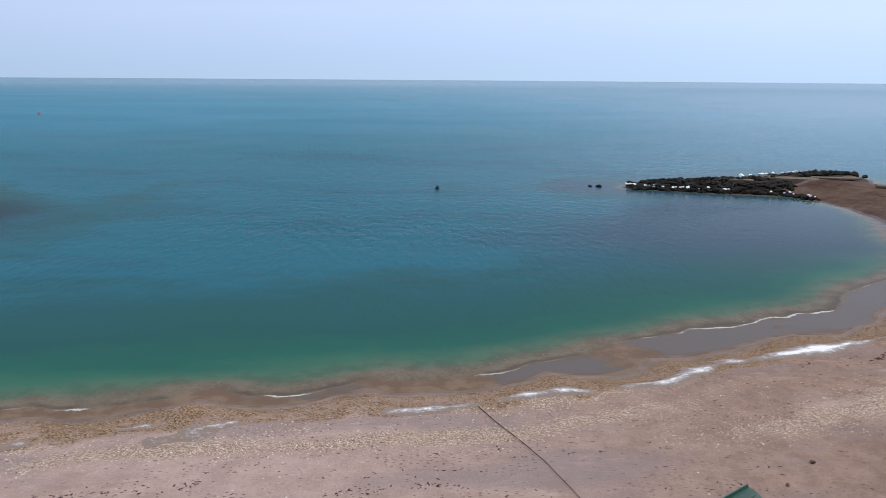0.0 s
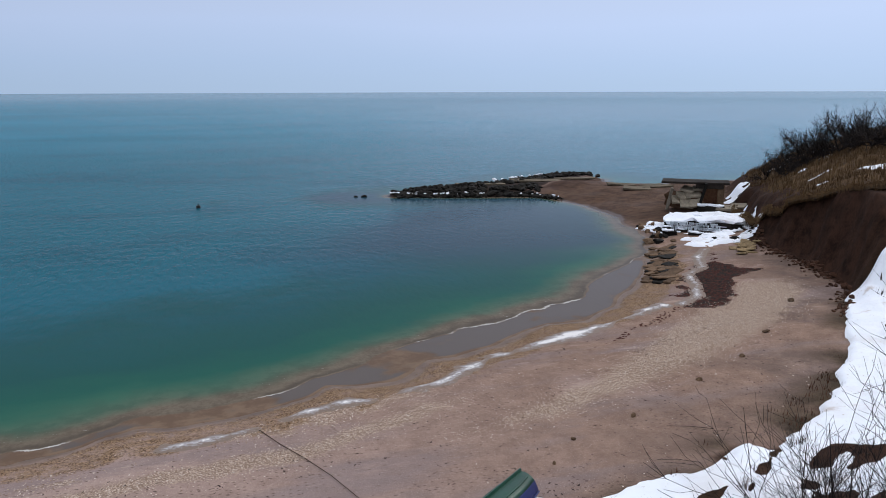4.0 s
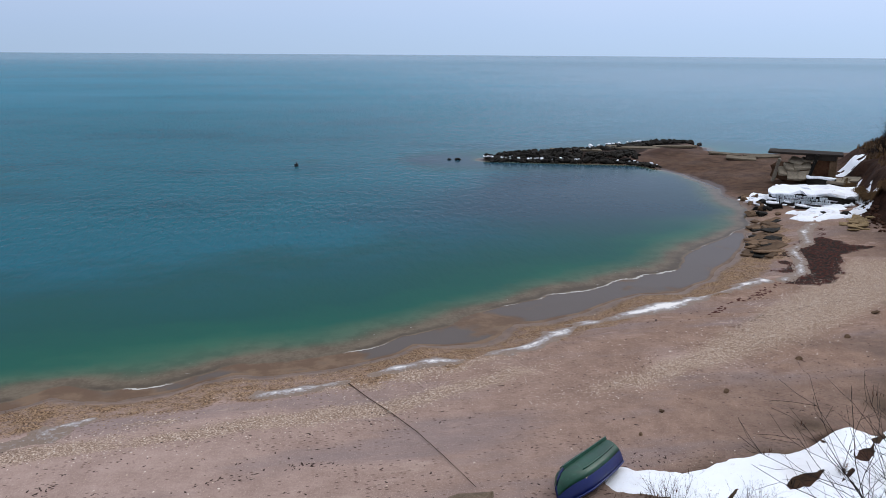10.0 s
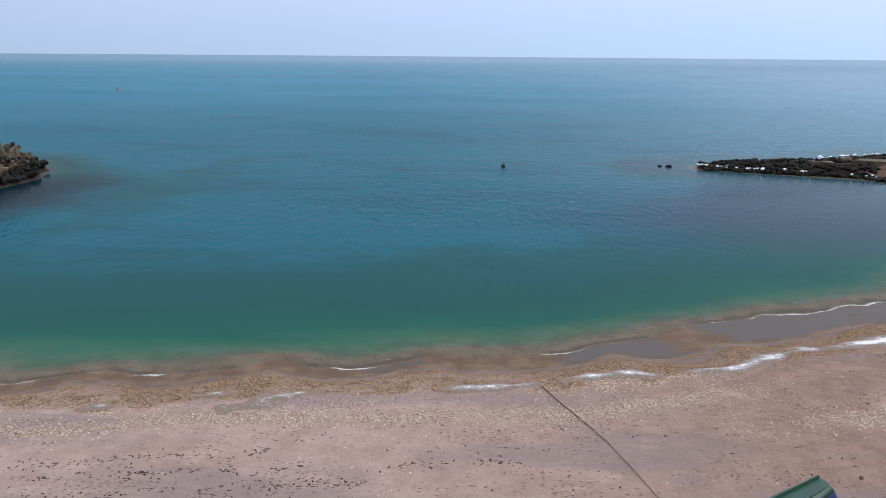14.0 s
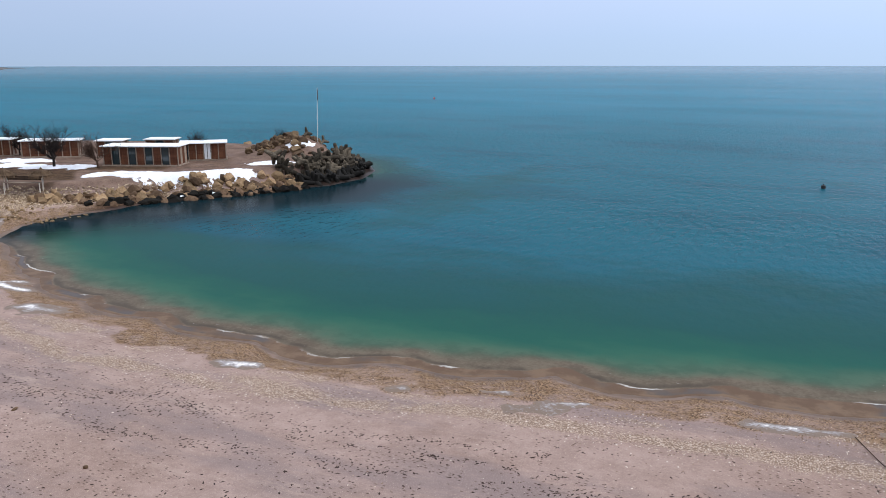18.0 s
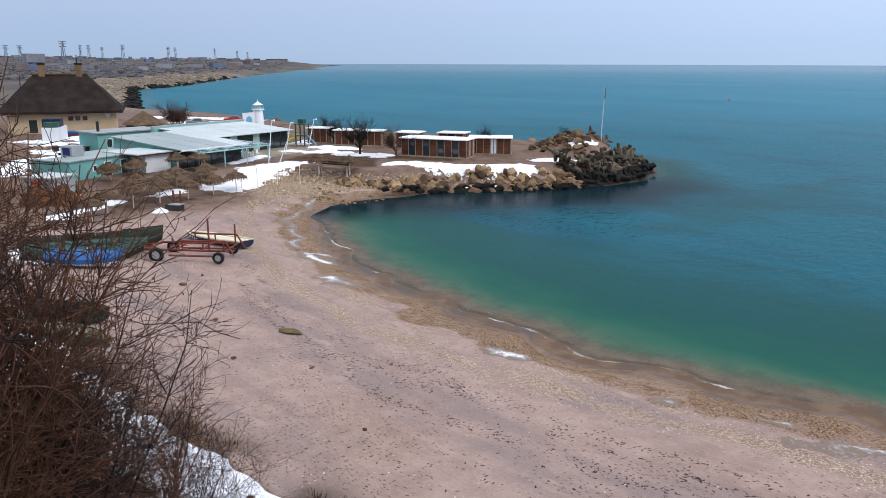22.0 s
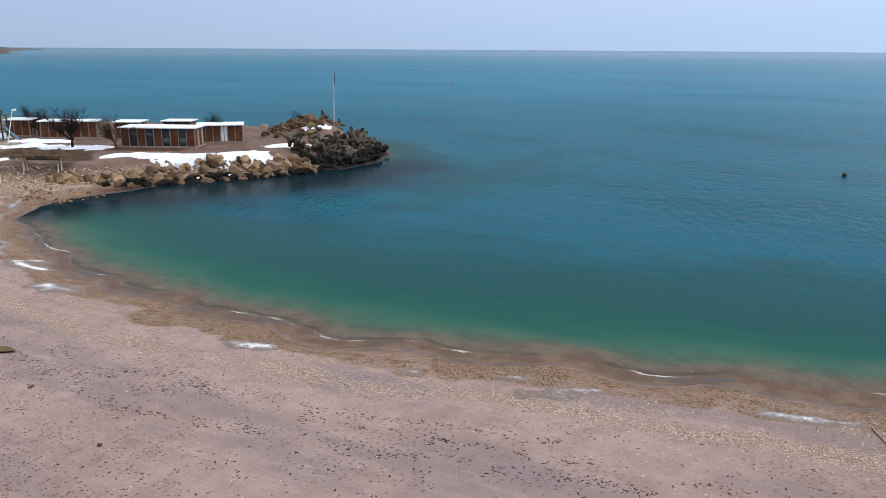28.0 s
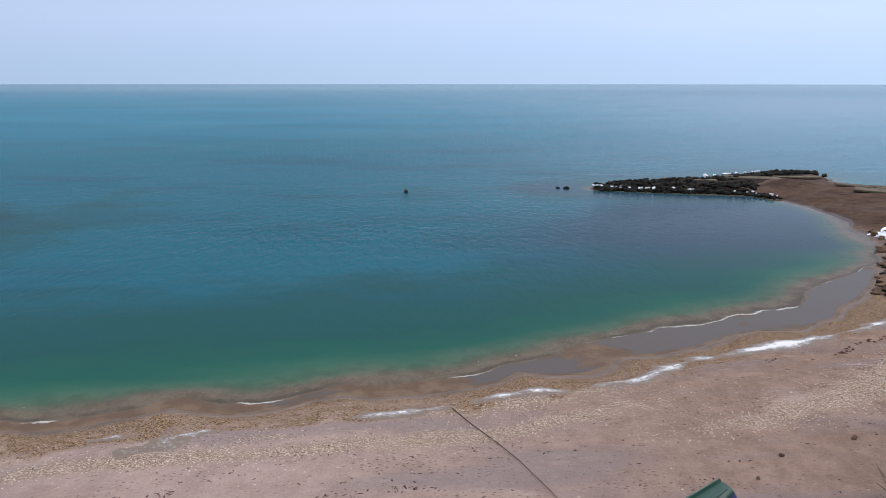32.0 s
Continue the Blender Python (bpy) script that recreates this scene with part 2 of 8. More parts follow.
HAZED_BUSH = plain("hazed_brushwood", (0.055, 0.055, 0.062), (0.12, 0.11, 0.11), 0.95, 0.4)
HAZED_WALL = plain("hazed_walls", (0.13, 0.14, 0.16), (0.24, 0.24, 0.26), 0.9, 0.05, vary=0.4)
HAZED_STEEL = plain("hazed_pylon_steel", (0.16, 0.18, 0.21), (0.2, 0.22, 0.25), 0.6, 0.1)
SIGN_BLUE = plain("sky_blue_sign", (0.10, 0.38, 0.62), (0.2, 0.5, 0.72), 0.5, 1.0)
WEED = plain("washed_up_seaweed", (0.018, 0.012, 0.010), (0.05, 0.028, 0.022), 0.8, 9.0)
WEED_RED = plain("reddish_seaweed", (0.05, 0.017, 0.013), (0.09, 0.03, 0.022), 0.8, 9.0)


def make_glass():
    m, nt, bs = nodes_of("window_glass")
    bs.inputs["Base Color"].default_value = (0.02, 0.035, 0.04, 1)
    bs.inputs["Roughness"].default_value = 0.06
    bs.inputs["Specular IOR Level"].default_value = 0.6
    return m


GLASS = make_glass()


def pebble(name, dark, mid, light, rough=0.85):
    """Small stones; each one takes its own tone."""
    m, nt, bs = nodes_of(name)
    geo = nt.nodes.new("ShaderNodeNewGeometry")
    ramp = nt.nodes.new("ShaderNodeValToRGB")
    ramp.color_ramp.elements.new(0.55)
    for el, (at, c) in zip(ramp.color_ramp.elements, ((0.0, dark), (0.55, mid), (1.0, light))):
        el.position, el.color = at, (*c, 1)
    nt.links.new(geo.outputs["Random Per Island"], ramp.inputs[0])
    co = nt.nodes.new("ShaderNodeTexCoord").outputs["Object"]
    grain = n_noise(nt, co, 60.0, 3.0)
    nt.links.new(n_mix(nt, n_range(nt, grain, 0.3, 0.7, 0.0, 0.35), ramp.outputs[0], dark), bs.inputs["Base Color"])
    bs.inputs["Roughness"].default_value = rough
    bs.inputs["Specular IOR Level"].default_value = 0.15
    return m




def make_snow():
    m, nt, bs = nodes_of("old_snow")
    co = nt.nodes.new("ShaderNodeTexCoord").outputs["Object"]
    a = n_noise(nt, co, 0.35, 5.0, 0.6)
    b = n_noise(nt, co, 5.0, 6.0, 0.7)
    col = n_mix(nt, n_range(nt, a, 0.45, 0.7), (0.82, 0.85, 0.90), (0.72, 0.72, 0.74))
    col = n_mix(nt, n_range(nt, b, 0.60, 0.72), col, (0.42, 0.35, 0.29))
    col = n_mix(nt, n_range(nt, n_noise(nt, co, 0.8, 6.0, 0.7, (0.5, 1.6, 1)), 0.58, 0.72, 0.0, 0.7), col, (0.46, 0.38, 0.32))
    nt.links.new(col, bs.inputs["Base Color"])
    bs.inputs["Roughness"].default_value = 0.7
    n_bump(nt, bs, n_math(nt, "ADD", b, n_math(nt, "MULTIPLY", a, 2.0)), 0.5, 0.06)
    return m


def make_ice():
    m, nt, bs = nodes_of("frozen_slush")
    co = nt.nodes.new("ShaderNodeTexCoord").outputs["Object"]
    a = n_noise(nt, co, 1.1, 5.0, 0.65)
    b = n_noise(nt, co, 7.0, 5.0, 0.7)
    f = n_math(nt, "ADD", n_attr(nt, "heart"), n_math(nt, "ADD", n_math(nt, "MULTIPLY", n_math(nt, "SUBTRACT", a, 0.5), 1.5), n_math(nt, "MULTIPLY", n_math(nt, "SUBTRACT", b, 0.5), 1.3)))
    col = n_mix(nt, n_range(nt, f, 0.60, 0.90), (0.20, 0.148, 0.115), (0.34, 0.315, 0.31))
    col = n_mix(nt, n_range(nt, f, 0.88, 1.18), col, (0.76, 0.73, 0.70))
    nt.links.new(col, bs.inputs["Base Color"])
    bs.inputs["Roughness"].default_value = 0.6
    bs.inputs["Specular IOR Level"].default_value = 0.12
    n_bump(nt, bs, b, 0.8, 0.05)
    return m


SNOW, ICE = make_snow(), make_ice()
ICICLE = plain("blue_white_ice", (0.42, 0.47, 0.51), (0.66, 0.70, 0.73), 0.3, 3.0, bump=0.4)
SHELL = pebble("pale_pebbles", (0.17, 0.105, 0.072), (0.55, 0.42, 0.33), (0.86, 0.77, 0.68))
SHELL_BROWN = pebble("brown_pebbles", (0.065, 0.034, 0.018), (0.20, 0.115, 0.060), (0.46, 0.31, 0.19), 0.7)
STONE_TAN = pebble("tan_pebbles", (0.13, 0.085, 0.052), (0.33, 0.235, 0.15), (0.62, 0.50, 0.36))
SLUSH = plain("grey_slush", (0.14, 0.13, 0.15), (0.38, 0.36, 0.40), 0.45, 0.8, bump=0.3, dist=0.02)


def make_ground():
    """Sand, shell gravel, wet sand, earth, grass and distant land, each where the place has it."""
    m, nt, bs = nodes_of("shore_ground")
    co = nt.nodes.new("ShaderNodeTexCoord").outputs["Object"]
    big = n_noise(nt, co, 0.11, 4.0, 0.6)
    mid = n_noise(nt, co, 0.9, 5.0, 0.65)
    fine = n_noise(nt, co, 7.0, 6.0, 0.7)
    grit = n_noise(nt, co, 30.0, 3.0, 0.7)
    vor = nt.nodes.new("ShaderNodeTexVoronoi")
    vor.voronoi_dimensions = "2D"
    vor.inputs["Scale"].default_value = 20.0
    nt.links.new(co, vor.inputs["Vector"])
    tone = n_math(nt, "ADD", n_math(nt, "MULTIPLY", mid, 0.55), n_math(nt, "MULTIPLY", fine, 0.45))
    sand = n_mix(nt, n_range(nt, tone, 0.36, 0.64), (0.290, 0.204, 0.172), (0.388, 0.282, 0.242))
    warm = n_mix(nt, n_range(nt, tone, 0.36, 0.64), (0.165, 0.100, 0.070), (0.250, 0.160, 0.114))
    sand = n_mix(nt, n_math(nt, "MAXIMUM", n_range(nt, big, 0.5, 0.7, 0.0, 0.25), n_attr(nt, "warm")), sand, warm)
    grey = n_math(nt, "MULTIPLY", n_range(nt, n_noise(nt, co, 0.22, 5.0, 0.6, (0.4, 1.5, 1)), 0.46, 0.64), 0.65)
    sand = n_mix(nt, grey, sand, (0.205, 0.160, 0.156))
    pale = n_math(nt, "MULTIPLY", n_range(nt, n_noise(nt, co, 0.5, 6.0, 0.7, (0.45, 1.5, 1)), 0.56, 0.70), 0.6)
    sand = n_mix(nt, pale, sand, (0.42, 0.315, 0.262))
    flecks = nt.nodes.new("ShaderNodeTexVoronoi")
    flecks.inputs["Scale"].default_value = 5.5
    flecks.voronoi_dimensions = "2D"
    stretch = n_new(nt, "ShaderNodeMapping", Scale=(0.62, 1.35, 1.0))
    nt.links.new(co, stretch.inputs["Vector"])
    nt.links.new(stretch.outputs[0], flecks.inputs["Vector"])
    pick = nt.nodes.new("ShaderNodeSeparateColor")
    nt.links.new(flecks.outputs["Color"], pick.inputs[0])
    many = n_range(nt, n_noise(nt, co, 0.45, 4.0, 0.6, (0.6, 1.4, 1)), 0.44, 0.70, 0.05, 0.75)
    # dents and footprints in the sand: their shade drawn as dark spots of colour
    dent_shade = n_math(nt, "MULTIPLY", n_range(nt, flecks.outputs["Distance"], 0.26, 0.12), n_math(nt, "LESS_THAN", pick.outputs[0], many))
    sand = n_mix(nt, n_math(nt, "MULTIPLY", dent_shade, 0.9), sand, (0.105, 0.066, 0.054))
    sand = n_mix(nt, n_math(nt, "MULTIPLY", n_range(nt, fine, 0.60, 0.68), 0.45), sand, (0.15, 0.105, 0.086))
    sand = n_mix(nt, n_math(nt, "MULTIPLY", n_range(nt, grit, 0.60, 0.67), 0.55), sand, (0.60, 0.50, 0.43))
    damp = n_math(nt, "MULTIPLY", n_attr(nt, "damp"), n_range(nt, n_noise(nt, co, 0.6, 6.0, 0.7), 0.35, 0.6, 0.25, 1.0))
    sand = n_mix(nt, damp, sand, n_mix(nt, tone, (0.075, 0.05, 0.04), (0.22, 0.155, 0.125)))
    each = nt.nodes.new("ShaderNodeSeparateColor")
    nt.links.new(vor.outputs["Color"], each.inputs[0])
    stones = n_mix(nt, n_range(nt, each.outputs[0], 0.1, 1.0), (0.150, 0.098, 0.070), (0.62, 0.49, 0.39))
    stones = n_mix(nt, n_range(nt, vor.outputs["Distance"], 0.35, 0.62), stones, (0.22, 0.15, 0.10))
    gsel = n_math(nt, "ADD", n_attr(nt, "gravel"), n_math(nt, "MULTIPLY", n_math(nt, "SUBTRACT", tone, 0.5), 1.6))
    col = n_mix(nt, n_math(nt, "MULTIPLY", n_range(nt, gsel, 0.38, 0.82), 0.85), sand, stones)
    brown = n_mix(nt, n_range(nt, each.outputs[1], 0.0, 1.0), (0.060, 0.033, 0.018), (0.330, 0.215, 0.130))
    bsel = n_math(nt, "ADD", n_attr(nt, "brown"), n_math(nt, "MULTIPLY", n_math(nt, "SUBTRACT", tone, 0.5), 1.4))
    col = n_mix(nt, n_math(nt, "MULTIPLY", n_range(nt, bsel, 0.34, 0.74), n_range(nt, n_noise(nt, co, 1.6, 6.0, 0.75), 0.32, 0.56, 0.35, 1.0)), col, brown)
    wet = n_attr(nt, "wet")
    col = n_mix(nt, wet, col, n_mix(nt, n_range(nt, mid, 0.35, 0.65), (0.105, 0.066, 0.043), (0.165, 0.106, 0.070)))
    weed = n_math(nt, "ADD", n_attr(nt, "weed"), n_math(nt, "MULTIPLY", n_math(nt, "SUBTRACT", tone, 0.5), 1.8))
    col = n_mix(nt, n_range(nt, weed, 0.45, 0.6), col, n_mix(nt, n_range(nt, fine, 0.35, 0.65), (0.008, 0.006, 0.005), (0.040, 0.025, 0.019)))
    earth = n_mix(nt, n_range(nt, tone, 0.35, 0.65), (0.014, 0.007, 0.0045), (0.055, 0.026, 0.016))
    col = n_mix(nt, n_attr(nt, "earth"), col, earth)
    grass = n_mix(nt, n_range(nt, tone, 0.38, 0.62), (0.042, 0.025, 0.014), (0.13, 0.078, 0.038))
    col = n_mix(nt, n_attr(nt, "grass"), col, grass)
    turf = n_mix(nt, n_range(nt, tone, 0.35, 0.65), (0.018, 0.013, 0.006), (0.05, 0.036, 0.017))
    col = n_mix(nt, n_attr(nt, "turf"), col, turf)
    loam = n_mix(nt, n_range(nt, tone, 0.35, 0.65), (0.048, 0.027, 0.016), (0.150, 0.090, 0.056))
    col = n_mix(nt, n_attr(nt, "loam"), col, loam)
    # distant land, the haze put into its colour as a grey cast
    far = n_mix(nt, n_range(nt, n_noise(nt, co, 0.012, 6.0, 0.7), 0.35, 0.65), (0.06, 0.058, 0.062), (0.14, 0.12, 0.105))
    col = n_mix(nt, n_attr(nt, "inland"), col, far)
    nt.links.new(col, bs.inputs["Base Color"])
    nt.links.new(n_range(nt, wet, 0.0, 1.0, 0.95, 0.42), bs.inputs["Roughness"])
    nt.links.new(n_range(nt, wet, 0.0, 1.0, 0.08, 0.12), bs.inputs["Specular IOR Level"])
    h = n_math(nt, "ADD", n_math(nt, "ADD", fine, n_math(nt, "MULTIPLY", mid, 2.0)), n_math(nt, "MULTIPLY", grit, 0.4))
    b = n_new(nt, "ShaderNodeBump", Strength=0.7, Distance=0.045)
    nt.links.new(n_math(nt, "MULTIPLY", h, n_range(nt, wet, 0, 1, 1, 0.1)), b.inputs["Height"])
    nt.links.new(b.outputs[0], bs.inputs["Normal"])
    return m


def make_sea():
    """Wet flats and pools inside a low bar, a broken line of foam, tan shallows, then green, then deep teal; ripples
    and calmer lanes far out, the colour paler with distance.
    """
    m, nt, bs = nodes_of("sea_water")
    co = nt.nodes.new("ShaderNodeTexCoord").outputs["Object"]
    depth = n_attr(nt, "depth")
    out = n_attr(nt, "shore")
    bar = n_attr(nt, "bar")
    wide = n_noise(nt, co, 0.16, 3.0, 0.55)
    mid = n_noise(nt, co, 0.75, 4.0, 0.6)
    fine = n_noise(nt, co, 5.0, 4.0, 0.65)
    sway = n_math(nt, "ADD", n_math(nt, "MULTIPLY", n_math(nt, "SUBTRACT", wide, 0.5), 1.6), n_math(nt, "MULTIPLY", n_math(nt, "SUBTRACT", mid, 0.5), 0.7))
    off = n_math(nt, "ADD", out, n_math(nt, "MULTIPLY", sway, n_range(nt, out, 0.1, 1.2)))
    past = n_math(nt, "SUBTRACT", off, bar)
    wob = n_noise(nt, co, 0.10, 4.0, 0.6, (1, 1.6, 1))
    dd = n_math(nt, "MULTIPLY", depth, n_range(nt, wob, 0.25, 0.75, 0.7, 1.3))
    ramp = nt.nodes.new("ShaderNodeValToRGB")
    stops = [(0.0, (0.060, 0.105, 0.066)), (0.06, (0.026, 0.104, 0.066)), (0.12, (0.008, 0.078, 0.057)),
             (0.22, (0.005, 0.064, 0.058)), (0.50, (0.005, 0.065, 0.074)), (1.0, (0.004, 0.092, 0.128))]
    while len(ramp.color_ramp.elements) < len(stops):
        ramp.color_ramp.elements.new(0.5)
    for el, (at, c) in zip(ramp.color_ramp.elements, stops):
        el.position, el.color = at, (*c, 1)
    nt.links.new(n_math(nt, "MULTIPLY", dd, 0.25), ramp.inputs[0])
    col = n_mix(nt, n_attr(nt, "reef"), ramp.outputs[0], (0.020, 0.046, 0.074))
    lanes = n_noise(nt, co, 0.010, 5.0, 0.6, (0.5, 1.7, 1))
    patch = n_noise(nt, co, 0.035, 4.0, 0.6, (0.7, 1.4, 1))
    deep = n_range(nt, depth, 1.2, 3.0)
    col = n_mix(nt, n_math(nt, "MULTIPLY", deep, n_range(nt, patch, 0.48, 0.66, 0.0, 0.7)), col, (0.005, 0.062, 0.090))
    # base colour turns paler blue with distance, in streaks
    col = n_mix(nt, n_math(nt, "MULTIPLY", n_attr(nt, "far_pale"), n_range(nt, lanes, 0.36, 0.64, 0.70, 1.0)), col, (0.018, 0.170, 0.250))
    # shallows: a tan bar under clear water, wet flats and grey pools inside it
    shoal = n_mix(nt, n_range(nt, n_math(nt, "ADD", n_math(nt, "MULTIPLY", mid, 0.6), n_math(nt, "MULTIPLY", fine, 0.4)), 0.38, 0.62), (0.098, 0.075, 0.052), (0.142, 0.114, 0.080))
    shoal = n_mix(nt, n_range(nt, past, 0.8, 2.2), shoal, n_mix(nt, n_range(nt, mid, 0.4, 0.62), (0.050, 0.086, 0.057), (0.088, 0.112, 0.076)))
    flat = n_mix(nt, n_range(nt, mid, 0.4, 0.6), (0.120, 0.075, 0.048), (0.170, 0.112, 0.072))
    pool = n_math(nt, "MULTIPLY", n_range(nt, n_math(nt, "ADD", n_math(nt, "ADD", wide, n_math(nt, "MULTIPLY", n_math(nt, "SUBTRACT", bar, 1.0), 0.055)), n_math(nt, "MULTIPLY", mid, 0.25)), 0.60, 0.70), n_math(nt, "MULTIPLY", n_range(nt, off, 0.25, 0.40), n_range(nt, past, 0.0, -0.12)))
    flat = n_mix(nt, pool, flat, (0.090, 0.071, 0.060))
    near = n_mix(nt, n_range(nt, past, -0.10, 0.12), flat, shoal)
    lip = n_math(nt, "MULTIPLY", n_range(nt, past, 0.05, 0.20), n_range(nt, past, 0.75, 0.25))
    near = n_mix(nt, n_math(nt, "MULTIPLY", lip, n_range(nt, wide, 0.42, 0.52, 0.0, 0.7)), near, (0.060, 0.046, 0.034))
    clear = n_range(nt, n_math(nt, "ADD", past, n_math(nt, "MULTIPLY", n_math(nt, "SUBTRACT", mid, 0.5), 1.6)), 0.9, 4.2)
    col = n_mix(nt, n_math(nt, "MAXIMUM", clear, n_attr(nt, "rocky")), near, col)
    # dark reflection of the spit's rocks, painted into the water colour
    col = n_mix(nt, n_attr(nt, "spit_reflection"), col, (0.005, 0.016, 0.021))
    rip = n_noise(nt, co, 3.2, 3.0, 0.6, (0.8, 1.0, 1))
    rip2 = n_noise(nt, co, 1.25, 2.0, 0.55, (1.1, 0.5, 1))
    rip3 = n_noise(nt, co, 0.12, 3.0, 0.55, (0.5, 1.5, 1))
    h = n_math(nt, "ADD", n_math(nt, "MULTIPLY", rip, 0.08), n_math(nt, "ADD", n_math(nt, "MULTIPLY", rip2, 1.0), n_math(nt, "MULTIPLY", rip3, 0.8)))
    gust = n_range(nt, n_noise(nt, co, 0.022, 4.0, 0.6, (0.8, 1.2, 1)), 0.36, 0.62, 0.6, 1.0)
    calm = n_math(nt, "MULTIPLY", gust, n_math(nt, "MULTIPLY", n_range(nt, off, 5.0, 42.0, 0.05, 1.0), n_range(nt, n_attr(nt, "spit_reflection"), 0.0, 0.8, 1.0, 0.06)))
    bmp = n_new(nt, "ShaderNodeBump", Distance=0.55)
    nt.links.new(n_math(nt, "MULTIPLY", calm, n_attr(nt, "chop")), bmp.inputs["Strength"])
    nt.links.new(h, bmp.inputs["Height"])
    deep_d = nt.nodes.new("ShaderNodeBsdfDiffuse")
    nt.links.new(col, deep_d.inputs["Color"])
    nt.links.new(bmp.outputs[0], deep_d.inputs["Normal"])
    deep_g = nt.nodes.new("ShaderNodeBsdfGlossy")
    nt.links.new(bmp.outputs[0], deep_g.inputs["Normal"])
    nt.links.new(n_range(nt, off, 1.0, 8.0, 0.06, 0.17), deep_g.inputs["Roughness"])
    deep_f = n_new(nt, "ShaderNodeFresnel", IOR=1.33)
    nt.links.new(bmp.outputs[0], deep_f.inputs["Normal"])
    share = n_math(nt, "ADD", n_range(nt, n_attr(nt, "haul"), 0.0, 0.35, 0.30, 0.55), n_math(nt, "MULTIPLY", n_attr(nt, "lee"), 0.38))
    share = n_math(nt, "MAXIMUM", share, n_math(nt, "MULTIPLY", pool, 0.62))
    deep_w = nt.nodes.new("ShaderNodeMixShader")
    nt.links.new(n_math(nt, "MULTIPLY", deep_f.outputs[0], share), deep_w.inputs[0])
    nt.links.new(deep_d.outputs[0], deep_w.inputs[1])
    nt.links.new(deep_g.outputs[0], deep_w.inputs[2])
    curl = n_math(nt, "ADD", past, n_math(nt, "MULTIPLY", n_math(nt, "SUBTRACT", fine, 0.5), 0.35))
    line = n_math(nt, "MULTIPLY", n_range(nt, curl, -0.10, -0.03), n_range(nt, curl, 0.10, 0.03))
    line = n_math(nt, "MULTIPLY", line, n_range(nt, n_noise(nt, co, 0.17, 4.0), 0.52, 0.60))
    fleck = n_math(nt, "MULTIPLY", n_range(nt, n_noise(nt, co, 4.0, 4.0, 0.7, (0.6, 1.4, 1)), 0.66, 0.70), n_math(nt, "MULTIPLY", n_range(nt, past, 0.1, 0.4), n_range(nt, past, 2.4, 1.0)))
    foam = n_math(nt, "MULTIPLY", n_math(nt, "MAXIMUM", line, n_math(nt, "MULTIPLY", fleck, n_range(nt, wide, 0.48, 0.6))), n_attr(nt, "lap"))
    white = n_new(nt, "ShaderNodeBsdfDiffuse", Color=(0.48, 0.46, 0.43, 1))
    top = nt.nodes.new("ShaderNodeMixShader")
    nt.links.new(foam, top.inputs[0])
    nt.links.new(deep_w.outputs[0], top.inputs[1])
    nt.links.new(white.outputs[0], top.inputs[2])
    nt.links.new(top.outputs[0], nt.nodes["Material Output"].inputs["Surface"])
    return m


GROUND, SEA = make_ground(), make_sea()

# ---- helpers for building ----
def lattice(ix, iy, seed):
    h = (ix * 374761393 + iy * 668265263 + seed * 974711) & 0x7FFFFFFF
    h = ((h ^ (h >> 13)) * 1274126177) & 0x7FFFFFFF
    return ((h ^ (h >> 16)) & 0xFFFF) / 65535.0


def vnoise(x, y, seed=0, octaves=3):
    """Smooth value noise on arrays, 0 to 1."""
    total, amp, norm = 0, 1.0, 0
    x, y = np.asarray(x, float), np.asarray(y, float)
    for o in range(octaves):
        fx, fy = np.floor(x), np.floor(y)
        ix, iy = fx.astype(np.int64), fy.astype(np.int64)
        u, v = x - fx, y - fy
        u, v = u * u * (3 - 2 * u), v * v * (3 - 2 * v)
        a, b = lattice(ix, iy, seed + o), lattice(ix + 1, iy, seed + o)
        c, d = lattice(ix, iy + 1, seed + o), lattice(ix + 1, iy + 1, seed + o)
        total = total + amp * ((a * (1 - u) + b * u) * (1 - v) + (c * (1 - u) + d * u) * v)
        norm, amp, x, y = norm + amp, amp * 0.5, x * 2.03, y * 2.03
    return total / norm


def smooth(a, b, v):
    t = np.clip((v - a) / (b - a), 0, 1)
    return t * t * (3 - 2 * t)


def line_dist(x, y, pts, closed=False):
    best = np.full(np.shape(x), 1e9)
    ends = pts[1:] + pts[:1] if closed else pts[1:]
    for (x0, y0), (x1, y1) in zip(pts, ends):
        dx, dy = x1 - x0, y1 - y0
        t = np.clip(((x - x0) * dx + (y - y0) * dy) / (dx * dx + dy * dy), 0, 1)
        best = np.minimum(best, np.hypot(x - x0 - t * dx, y - y0 - t * dy))
    return best


def signed(x, y, pts):
    """Distance to the border of a closed outline, positive inside."""
    inside = np.zeros(np.shape(x), bool)
    for (x0, y0), (x1, y1) in zip(pts, pts[1:] + pts[:1]):
        if y0 != y1:
            inside ^= ((y0 > y) != (y1 > y)) & (x < (x1 - x0) * (y - y0) / (y1 - y0) + x0)
    d = line_dist(x, y, pts, True)
    return np.where(inside, d, -d)


